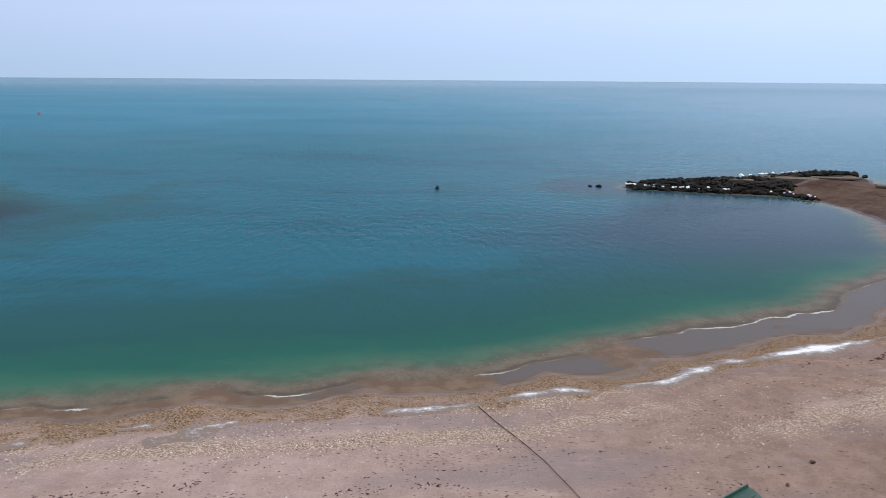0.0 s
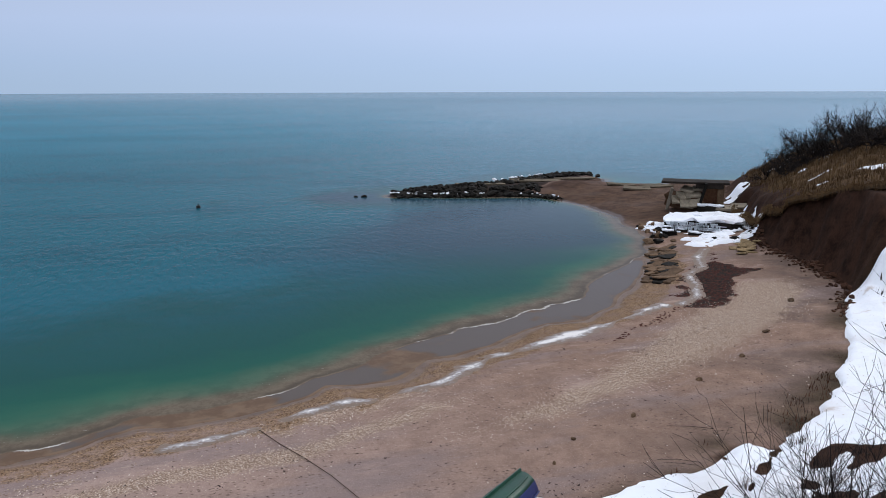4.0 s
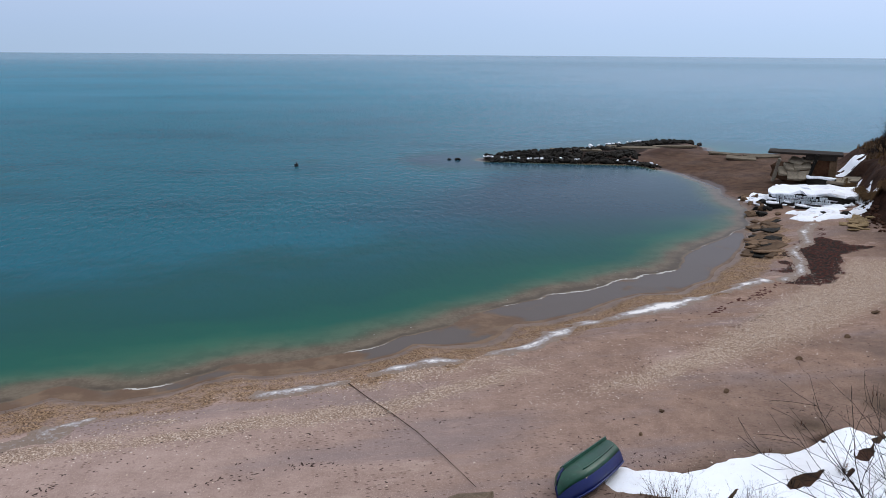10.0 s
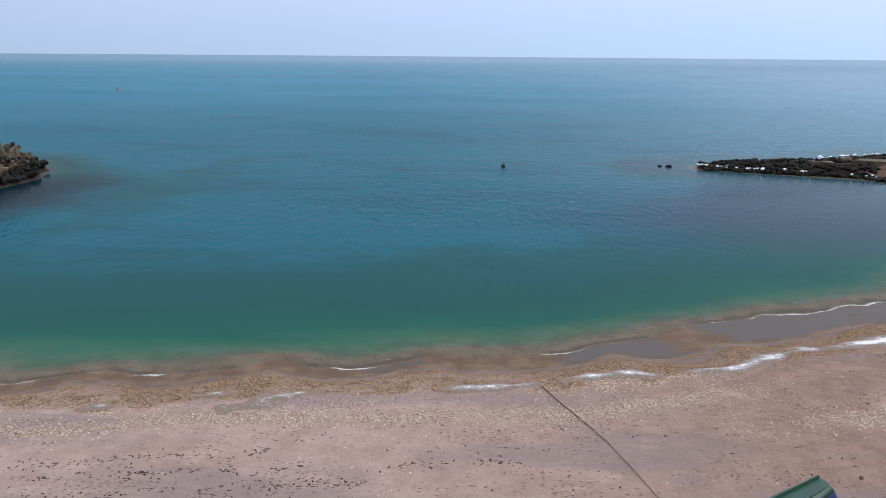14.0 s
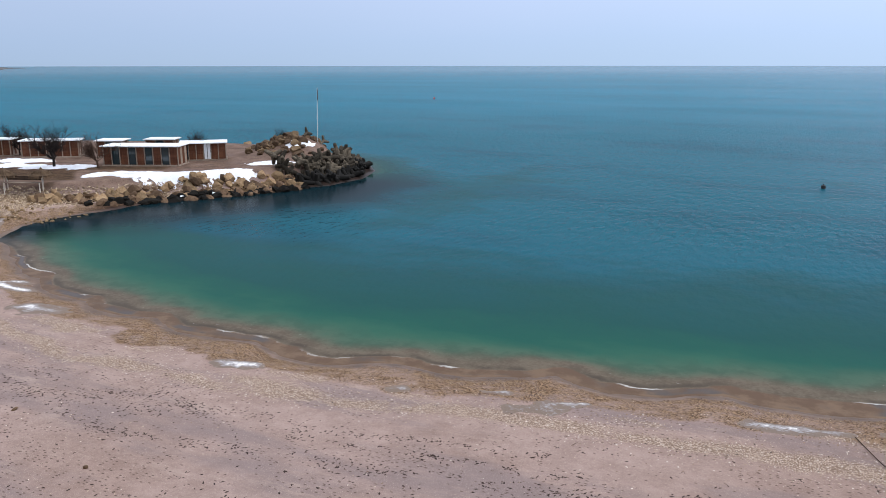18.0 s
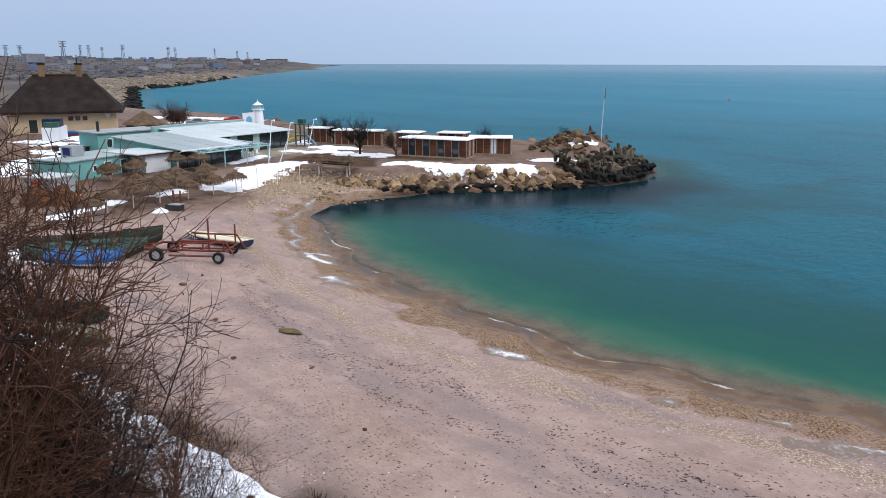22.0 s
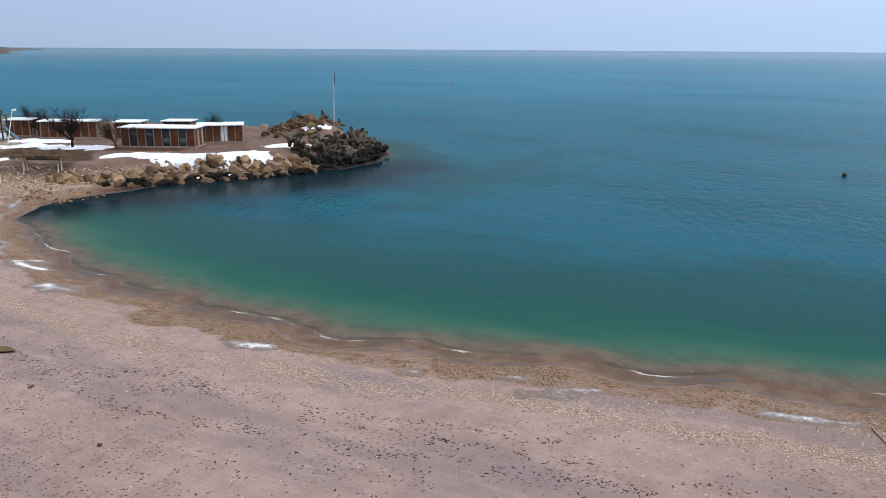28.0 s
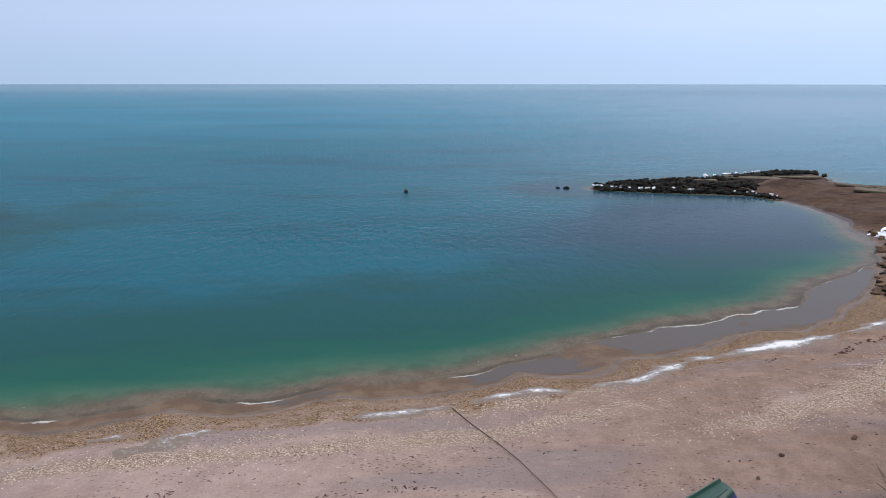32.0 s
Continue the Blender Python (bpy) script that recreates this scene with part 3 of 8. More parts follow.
def grid_mesh(name, X, Y, Z, keep, attrs=None):
    """A mesh from arrays of one grid; keep tells which of its faces stay."""
    n, m = X.shape
    idx = np.arange(n * m).reshape(n, m)
    quads = np.stack([idx[:-1, :-1], idx[1:, :-1], idx[1:, 1:], idx[:-1, 1:]], -1)[keep].reshape(-1, 4)
    used = np.unique(quads)
    remap = np.full(n * m, -1)
    remap[used] = np.arange(len(used))
    me = bpy.data.meshes.new(name)
    me.vertices.add(len(used))
    me.vertices.foreach_set("co", np.stack([X.ravel()[used], Y.ravel()[used], Z.ravel()[used]], -1).ravel())
    me.loops.add(4 * len(quads))
    me.loops.foreach_set("vertex_index", remap[quads].ravel())
    me.polygons.add(len(quads))
    me.polygons.foreach_set("loop_start", np.arange(len(quads)) * 4)
    me.polygons.foreach_set("use_smooth", np.ones(len(quads), bool))
    for key, val in (attrs or {}).items():
        me.attributes.new(key, "FLOAT", "POINT").data.foreach_set("value", val.ravel()[used].astype(np.float32))
    me.update()
    me.validate()
    return me


def mesh_of(name, verts, faces, flat=True):
    me = bpy.data.meshes.new(name)
    me.from_pydata([tuple(v) for v in verts], [], faces)
    if not flat:
        me.polygons.foreach_set("use_smooth", np.ones(len(me.polygons), bool))
    me.update()
    return me


def thing(name, label, category, m=None, group="", kind=""):
    """An empty at the base of a thing, that carries its parts."""
    ob = new(name)
    ob.empty_display_size = 0.2
    if m is not None:
        ob.matrix_basis = m
    return tagged(ob, label, category, group, kind)


def part(name, bm, material, parent, label=""):
    """Links a bmesh, or a finished mesh, as one part of a thing."""
    if isinstance(bm, bpy.types.Mesh):
        me = bm
    else:
        me = bpy.data.meshes.new(name)
        bmesh.ops.recalc_face_normals(bm, faces=bm.faces)
        bm.to_mesh(me)
        bm.free()
    if not me.materials:
        me.materials.append(material)
    ob = new(name, me)
    ob.parent = parent
    return tagged(ob, label)


def solo(name, me, material, label, category, m=None, group="", kind=""):
    """A thing that is one mesh."""
    if not me.materials:
        me.materials.append(material)
    ob = new(name, me)
    if m is not None:
        ob.matrix_basis = m
    return tagged(ob, label, category, group, kind)


def box(bm, x0, x1, y0, y1, z0, z1, bevel=0.0, m=None):
    r = bmesh.ops.create_cube(bm, size=1.0, matrix=Matrix.Translation(((x0 + x1) / 2, (y0 + y1) / 2, (z0 + z1) / 2)) @ Matrix.Diagonal((x1 - x0, y1 - y0, z1 - z0, 1)))
    vs = r["verts"]
    if bevel:
        es = list({e for v in vs for e in v.link_edges})
        out = bmesh.ops.bevel(bm, geom=es, offset=bevel, segments=1, affect="EDGES", profile=0.5)
        vs = out["verts"] if out["verts"] else vs
        vs = list({v for f in out["faces"] for v in f.verts} | {v for v in vs if v.is_valid})
    if m is not None:
        bmesh.ops.transform(bm, matrix=m, verts=[v for v in vs if v.is_valid])
    return bm


def rod(bm, p0, p1, r0, r1=None, seg=8):
    """A tapered bar from p0 to p1."""
    p0, p1 = Vector(p0), Vector(p1)
    d = p1 - p0
    m = Matrix.Translation((p0 + p1) / 2) @ d.to_track_quat("Z", "Y").to_matrix().to_4x4()
    bmesh.ops.create_cone(bm, cap_ends=True, segments=seg, radius1=r0, radius2=r0 if r1 is None else r1, depth=d.length, matrix=m)
    return bm


def B():
    return bmesh.new()


def tubes(name, lines, sides=4):
    """One mesh of thin tapered tubes; each line is a list of (point, radius)."""
    verts, faces = [], []
    ring = [(math.cos(2 * math.pi * k / sides), math.sin(2 * math.pi * k / sides)) for k in range(sides)]
    for pts in lines:
        base = len(verts)
        n = len(pts)
        for i, (p, r) in enumerate(pts):
            d = (pts[min(i + 1, n - 1)][0] - pts[max(i - 1, 0)][0]).normalized()
            a = d.orthogonal().normalized()
            b = d.cross(a)
            verts.extend(p + (a * c + b * s) * r for c, s in ring)
        for i in range(n - 1):
            for k in range(sides):
                q = (k + 1) % sides
                faces.append((base + i * sides + k, base + i * sides + q, base + (i + 1) * sides + q, base + (i + 1) * sides + k))
        faces.append(tuple(base + (n - 1) * sides + k for k in range(sides)))
    return mesh_of(name, verts, faces, False)


# ---- the lie of the land ----
SHORE = [(900, 400), (300, 190), (150, 125), (100, 106), (78, 101), (66, 101), (58.5, 103.5), (62, 110), (57, 115.5), (43, 106.8),
         (24.3, 101.9), (24, 100.3), (34, 96.6), (43.5, 93.5), (45.4, 85), (44.9, 77), (42.5, 69.8), (40.1, 62.4), (36.3, 55.7),
         (32.3, 50.6), (30.4, 48.4), (25.7, 43.5), (22.1, 41.6), (17.3, 39.8), (12.8, 37.5), (8.1, 35.4), (2.1, 33.4), (-3.9, 32.2),
         (-8.2, 31.3), (-13.2, 30.3), (-17.5, 29.2), (-21.5, 28.9), (-25.8, 28.8), (-30.4, 28.7), (-35.6, 29.3), (-39.6, 29.8),
         (-44.2, 31.1)]
SHORE += [(-48.8, 32.6), (-54.5, 35.4), (-59.9, 38.6), (-63.6, 42.5), (-64, 46.1), (-62.7, 51.1), (-62.4, 56.7), (-59, 61.9),
          (-55.6, 67.6), (-52.6, 74.1), (-51.8, 80.8), (-54.5, 88), (-60, 95), (-70, 99), (-84, 99), (-104, 94), (-116, 90),
          (-132, 92), (-150, 95), (-175, 97), (-212, 90), (-232, 91), (-300, 117), (-390, 152), (-436, 196), (-652, 349), (-1234, 787), (-2600, 1750)]
LAND = SHORE + [(-6000, 1500), (-6000, -4000), (6000, -4000)]
FOOT = [(98, 100), (80, 95), (66, 86), (56, 71), (51, 62.5), (46, 54), (44.5, 47), (43, 43.5), (41.3, 39.7), (35.7, 34.2), (30.6, 29.3), (25.9, 25.8),
        (23.3, 24), (17.9, 21.7), (13.4, 19.7), (10.9, 19.0), (6, 17.2), (0, 15.6), (-8, 13.2), (-17.6, 11), (-25, 10), (-32, 10.3), (-45, 9), (-60, 9.5),
        (-75, 8), (-90, 0), (-120, -40), (-200, -300), (-200, -3000), (3000, -3000), (3000, 300), (300, 175), (150, 118)]
PLATFORM = [(-69.8, 50.5), (-66.4, 55), (-60.4, 62.6), (-57.5, 68.5), (-56, 74), (-56, 81), (-58.5, 87), (-64, 92), (-72, 95), (-84, 94.5), (-104, 89), (-116, 84), (-140, 86),
            (-170, 89), (-225, 84), (-300, 108), (-450, 150), (-500, -100), (-150, -60), (-110, 4), (-88, 12), (-79, 26), (-78, 40), (-76, 48.5)]
GRAVEL_FIELD = [(9, 26.6), (16.8, 30.2), (26, 37), (35.5, 44.5), (39.5, 43), (38.5, 40), (32.5, 35.5), (22.9, 30.4), (14, 27.0)]
WRACK_FIELD = [(33.0, 45.8), (38.7, 50.9), (39.5, 47), (35.1, 43.2), (32.6, 40.0), (29.0, 40.3)]
LAWN = [(-84.2, 50.4), (-73.6, 52.6), (-71, 54.5), (-76, 58.5), (-77.5, 60.5), (-73, 62.5), (-69.0, 64.6), (-70, 67.2), (-78, 63.6), (-84, 59.5), (-87.5, 57.0)]


def terrain(x, y):
    """Height and the make-up of the ground at arrays of places."""
    x, y = np.asarray(x, float), np.asarray(y, float)
    wig = (vnoise(x * 0.28, y * 0.28, 3) - 0.5) * 1.5 * smooth(120, 70, np.hypot(x, y))
    cusp = 1.0 * (0.6 - np.abs(np.sin(0.42 * x + 2.0 * vnoise(x * 0.1, y * 0.1, 4)))) * smooth(-54, -44, x) * smooth(30, 22, x) * smooth(56, 48, y)
    d0 = signed(x, y, LAND)
    d = d0 + wig + cusp * smooth(4.0, 1.0, np.abs(d0))
    s = signed(x, y, FOOT) + (vnoise(x * 0.35, y * 0.35, 7) - 0.5) * 1.6
    p = signed(x, y, PLATFORM) + (vnoise(x * 0.5, y * 0.5, 9) - 0.5) * 0.6
    az = np.degrees(np.arctan2(x, y))
    dl = np.maximum(d, 0)
    z = 1.5 * (1 - np.exp(-dl / 12)) + 0.12 * np.exp(-((d - 3.0) / 1.2) ** 2) + 0.10 * (vnoise(x * 0.22, y * 0.22, 5) - 0.5) * smooth(0.5, 4, d)
    steep = 1 + 2.2 * smooth(46, 54, y) * smooth(-35, -50, x) + 1.0 * smooth(75, 90, y) * smooth(0, 15, x)
    sea_d = np.maximum(-d, 0) * steep
    bed = -(0.05 * sea_d + 0.0045 * np.minimum(sea_d, 40) ** 2)
    z = np.where(d > 0, z, np.maximum(bed, -9) + 0.0)
    # platform of the resort and the rocky spit
    z = z + (2.1 - z) * smooth(0, 2.6, p) * smooth(-0.4, 1.5, d)
    z = z + 2.3 * np.exp(-(((x + 66.5) / 4.5) ** 2 + ((y - 86.5) / 4.0) ** 2)) * smooth(0, 2, d)
    # the low rocky groyne
    jet = smooth(-1, 2, line_dist(x, y, [(24, 101), (44, 100), (58, 106)]) * -1 + 5.0) * smooth(75, 90, y) * smooth(10, 20, x)
    z = np.where(d > 0, z + 0.35 * jet * smooth(0, 1.5, d), z)
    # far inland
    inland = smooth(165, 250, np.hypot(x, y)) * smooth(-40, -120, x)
    z = np.where((inland > 0) & (d > 0), z * (1 - inland) + inland * ((2.1 + 2.9 * smooth(220, 400, np.hypot(x, y))) * smooth(0, 14, d) + 26 * smooth(250, 1500, d) * (0.35 + 0.65 * vnoise(x * 0.002, y * 0.002, 21))), z)
    z = z + 16 * inland * smooth(15, 160, d) * smooth(900, 2300, np.hypot(x, y)) * (0.6 + 0.5 * vnoise(x * 0.004, y * 0.004, 22))
    # the slope under the camera and the hill with its earth cliff
    sp = np.maximum(s, 0)
    near = 10.9 * np.clip(sp / 17, 0, 1) ** 1.9
    near = near + 0.5 * (vnoise(x * 0.6, y * 0.6, 11) - 0.5) * smooth(0, 3, sp) * smooth(17, 12, sp)
    hf = np.clip((az - 36.8) / 9.2, 0, 1) ** 0.8
    hill = hf * (6.0 * smooth(0, 2.2, sp) + 0.10 * np.clip(sp - 3, 0, 38)) + 0.5 * smooth(0, 3, sp) * (vnoise(x * 0.3, y * 0.3, 13) - 0.4)
    wh = smooth(33.5, 41, y) * smooth(20, 35, x)
    z = z + near * (1 - wh) + hill * wh
    r = np.hypot(x, y)
    z = z + (12.3 - z) * np.exp(-(r / 1.5) ** 4) * (r < 5)
    att = {}
    n1, n2 = vnoise(x * 0.18, y * 0.18, 31), vnoise(x * 0.5, y * 0.5, 33)
    onb = smooth(1.0, -0.5, s) * smooth(1.5, 0, p)
    streak = d - 5.2 - 2.6 * (vnoise(x * 0.09, y * 0.09, 36) - 0.35)
    band = np.maximum(np.exp(-(streak / 1.0) ** 2) * (0.35 + 0.65 * smooth(0.15, 0.45, vnoise(x * 0.3, y * 0.6, 35))), 0.85 * smooth(2.2, 3.2, d) * smooth(5.0, 3.6, d) * smooth(0.34, 0.56, vnoise(x * 0.35, y * 0.7, 38)))
    field = smooth(-1.5, 1.5, signed(x, y, GRAVEL_FIELD)) * 0.95
    stony = smooth(-66, -70, x) * smooth(36, 42, y) * smooth(4, 1, p) * smooth(0.3, 1, d)
    att["gravel"] = np.maximum(np.maximum(band * 0.9 * smooth(16, 6, x), field), stony) * onb * smooth(1.0, -0.5, signed(x, y, WRACK_FIELD))
    db = d + 2.2 * (vnoise(x * 0.3, y * 0.3, 45) - 0.5) + 1.0 * (vnoise(x * 1.2, y * 1.2, 46) - 0.5)
    att["brown"] = smooth(0.15, 0.5, d + 0.5 * (n2 - 0.5)) * smooth(4.0 - 0.9 * smooth(0, 20, x), 2.4, db) * (0.62 + 0.5 * smooth(0.3, 0.62, vnoise(x * 0.45, y * 0.7, 47))) * smooth(70, 45, y)
    att["wet"] = smooth(0.9, 0.25, d + 0.9 * (vnoise(x * 0.4, y * 0.4, 48) - 0.5))
    att["weed"] = np.maximum(smooth(-1.2, 1.2, signed(x, y, WRACK_FIELD) + 4.0 * (vnoise(x * 0.6, y * 0.6, 49) - 0.5)) * 0.9, 0.5 * smooth(-28, -40, x) * smooth(9, 11, d) * smooth(15, 12, d) * n2)
    groyne = smooth(1.5, -1.5, x - 44 - 1.2 * (y - 97)) * smooth(90, 93.5, y) * smooth(15, 20, x) * smooth(-1.5, 0, d)
    att["weed"] = np.maximum(att["weed"], groyne * (0.55 + 0.6 * n2))
    slope_earth = smooth(0.2, 0.7, s + 0.9 * wh + 0.9 * (vnoise(x * 1.1, y * 1.1, 43) - 0.5))
    att["earth"] = np.maximum(slope_earth, 0.92 * jet * smooth(56, 50, x + 0.0 * y))
    att["earth"] = np.maximum(att["earth"], 0.9 * smooth(41, 45, x) * smooth(58, 66, y) * smooth(-4, -1, d) * (0.65 + 0.5 * n2))
    spit = line_dist(x, y, [(-66, 52), (-61, 59), (-57.5, 67), (-55, 73), (-54, 81), (-57, 89), (-62, 94)])
    att["earth"] = np.maximum(att["earth"], smooth(3.6, 2.2, spit) * smooth(1.8, 0.6, d))
    att["earth"] = np.maximum(att["earth"], smooth(12, 8, spit) * smooth(2.4, 1.0, d) * smooth(48, 53, y))
    rim = smooth(4.5, 2.8, spit) * smooth(2.6, 1.4, d) * smooth(52, 58, y)
    att["weed"] = np.maximum(att["weed"], rim)
    att["earth"] = att["earth"] * (1 - groyne) * (1 - rim)
    att["grass"] = smooth(2.8, 4.2, s) * wh * smooth(0.2, 0.45, vnoise(x * 0.4, y * 0.4, 41) + 0.25)
    att["turf"] = np.maximum(smooth(-0.3, 0.3, signed(x, y, LAWN)), smooth(0.32, 0.58, n2) * smooth(-1.8, 0.3, s) * smooth(2.5, 0.5, s) * (1 - wh) * 0.8)
    att["damp"] = smooth(8, 24, x) * smooth(-9, -1.5, s) * smooth(0.28, 0.5, vnoise(x * 0.25, y * 0.25, 37)) * 0.9 + 0.5 * smooth(-3, -0.5, s) * n2 * (1 - smooth(10, 30, x))
    att["loam"] = np.maximum(smooth(-62, -69, x) * smooth(41, 37, y) * (0.55 + 0.4 * n2) * smooth(4, 9, d), smooth(0.4, 2.0, p) * (0.45 + 0.5 * n2)) * (1 - inland)
    att["loam"] = np.maximum(att["loam"], 0.85 * smooth(40.5, 44, x) * smooth(58, 64, y) * smooth(0.6, 1.8, d) * smooth(1.5, -0.5, s) * (0.6 + 0.4 * n2) * (1 - jet) * 0.6)
    att["loam"] = att["loam"] * (1 - smooth(12, 8, spit) * smooth(2.4, 1.0, d)) * (1 - groyne) * (1 - rim)
    bank = inland * smooth(24, 18, d) * smooth(1100, 600, np.hypot(x, y))
    att["gravel"] = np.maximum(att["gravel"], bank)
    att["earth"] = np.maximum(att["earth"], bank * smooth(7, 5, d))
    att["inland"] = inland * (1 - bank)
    att["warm"] = smooth(-10, 20, x) * 0.85 * smooth(0.2, 0.6, n1 + 0.18)
    att["shore"] = np.clip(d, -20, 30)
    return z, d, s, p, wh, att


def grow(a, step, limit, rate=1.12):
    out = [a]
    while abs(out[-1]) < limit:
        step *= rate
        out.append(out[-1] + step)
    return out


STEP = 0.34
gx = [-v for v in reversed(grow(92, STEP, 5200)[1:])] + list(np.arange(-92, 62.1, STEP)) + grow(62, STEP, 5200)[1:]
gy = [-v for v in reversed(grow(0, 1.0, 3800, 1.2)[1:])] + list(np.arange(0, 58, STEP)) + list(np.arange(58, 125, 0.6)) + grow(125, 0.6, 2600)[1:]
GX, GY = np.meshgrid(np.array(gx), np.array(gy), indexing="ij")
GZ, GD, GS, GP, GW, GA = terrain(GX, GY)
AX, AY = np.array(gx), np.array(gy)


def height(x, y):
    """The ground's height at one place, read from its mesh."""
    i = min(max(int(np.searchsorted(AX, x)) - 1, 0), len(AX) - 2)
    j = min(max(int(np.searchsorted(AY, y)) - 1, 0), len(AY) - 2)
    u, v = (x - AX[i]) / (AX[i + 1] - AX[i]), (y - AY[j]) / (AY[j + 1] - AY[j])
    return float((GZ[i, j] * (1 - u) + GZ[i + 1, j] * u) * (1 - v) + (GZ[i, j + 1] * (1 - u) + GZ[i + 1, j + 1] * u) * v)


keep = (np.maximum(np.maximum(GD[:-1, :-1], GD[1:, 1:]), np.maximum(GD[1:, :-1], GD[:-1, 1:])) > -40)
solo("ground", grid_mesh("ground", GX, GY, GZ, keep, GA), GROUND, "pinkish beach sand, gravel and dark earth under the slope", "ground", kind="structure")

# the sea, in rings that widen towards the horizon
az = np.radians(np.arange(80, -118.1, -0.45))
rr = [18.0]
while rr[-1] < 4900:
    rr.append(rr[-1] * 1.0145)
RR, AZ = np.meshgrid(np.array(rr), az, indexing="ij")
SX, SY = RR * np.sin(AZ), RR * np.cos(AZ)
SZT, SD, _, _, _, _ = terrain(SX, SY)
reef = smooth(1.3, 0.5, np.hypot((SX - 30) / 24, (SY - 74) / 17) + (vnoise(SX * 0.06, SY * 0.06, 51) - 0.5) * 0.8) * 0.85
# where the spit's painted reflection lies; ripples are smoothed there too
spit_reflection = (1.0 * smooth(19, 6, line_dist(SX, SY, [(-67, 48), (-65, 51), (-61, 58), (-57, 67), (-53.5, 73)]) + 5 * (vnoise(SX * 0.15, SY * 0.15, 53) - 0.5)))
reef = np.maximum(reef, 0.9 * smooth(8, 2.5, line_dist(SX, SY, [(19, 101.5), (26, 99), (36, 95.5), (43, 93)])))
spit_reflection = np.maximum(spit_reflection, 0.5 * smooth(5, 1, line_dist(SX, SY, [(-53.5, 73), (-52, 80), (-55, 89), (-61, 96), (-72, 99)])))
SC = 1 + 2.2 * smooth(46, 54, SY) * smooth(-35, -50, SX) + 1.0 * smooth(75, 90, SY) * smooth(0, 15, SX)
lap = smooth(-60, -50, SX) * smooth(60, 50, SY)
sea_att = {"rocky": smooth(45, 52, SY) * smooth(-35, -50, SX), "shore": np.clip(-SD * SC, -2, 60), "lap": lap, "bar": (1.0 + 2.1 * smooth(-8, 16, SX)) * lap, "spit_reflection": spit_reflection, "depth": np.maximum(-SZT, 0), "reef": reef, "far_pale": smooth(60, 330, RR) * (0.62 + 0.38 * smooth(-65, -15, np.degrees(AZ))) + 0.35 * smooth(20, 40, np.degrees(AZ)) * smooth(100, 130, RR), "chop": (0.7 + 0.3 * smooth(40, 90, RR)) * (1 - 0.72 * smooth(180, 900, RR)) * (1 - 0.75 * smooth(5, 28, np.degrees(AZ)) * smooth(100, 125, RR)), "haul": smooth(150, 4000, RR), "lee": 0.9 * smooth(-12, 28, np.degrees(AZ)) * smooth(45, 105, RR) * smooth(1500, 300, RR) + 0.25 * smooth(-40, 5, np.degrees(AZ)) * smooth(150, 500, RR)}
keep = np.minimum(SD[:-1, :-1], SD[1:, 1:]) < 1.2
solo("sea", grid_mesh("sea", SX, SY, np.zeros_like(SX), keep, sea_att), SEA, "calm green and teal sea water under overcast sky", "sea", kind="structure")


def sheet(name, x0, x1, y0, y1, step, weight, lift, mat_, label, category, dull=0.0):
    """A thin covering that swells out of the ground where its weight passes one half."""
    X, Y = np.meshgrid(np.arange(x0, x1, step), np.arange(y0, y1, step), indexing="ij")
    z, d, s, p, wh, _ = terrain(X, Y)
    w = weight(X, Y, z, d, s, p, wh)
    k = np.maximum(np.maximum(w[:-1, :-1], w[1:, 1:]), np.maximum(w[1:, :-1], w[:-1, 1:])) > 0.44
    Z = z + np.clip(w - 0.5, -0.3, 0.5) * lift
    if k.any():
        solo(name, grid_mesh(name, X, Y, Z, k, {"heart": w - dull}), mat_, label, category, kind="stuff")


def slope_snow(X, Y, z, d, s, p, wh):
    streak = vnoise((X * 0.35 + Y * 0.25), (Y - X * 0.7) * 1.1, 61, 4)
    big = vnoise(X * 0.12, Y * 0.12, 63)
    w = 0.50 + 2.0 * (streak - 0.46) + 0.5 * (big - 0.36)
    w = w + 0.40 * smooth(3.5, 1.0, s)
    w = w * smooth(0.1, 0.6, s) * smooth(16.5, 13.5, s)
    tongue = 1.0 - 0.5 * line_dist(X, Y, [(10.0, 20.3), (11.6, 19.4), (13.4, 19.4), (15.2, 20.2)]) / 0.75 + 0.7 * (streak - 0.5)
    w = np.maximum(w, np.where(s > -2.6, tongue, 0)) + 0.25 * (vnoise(X * 1.6, Y * 1.6, 64) - 0.5)
    return np.where(wh > 0.5, 0, w)


def hill_snow(X, Y, z, d, s, p, wh):
    n = vnoise(X * 0.30, Y * 0.30, 65, 4)
    w = 0.5 + 3.0 * (n - 0.70)
    return np.where((s > 4.5) & (wh > 0.5), w, 0) * 1.0


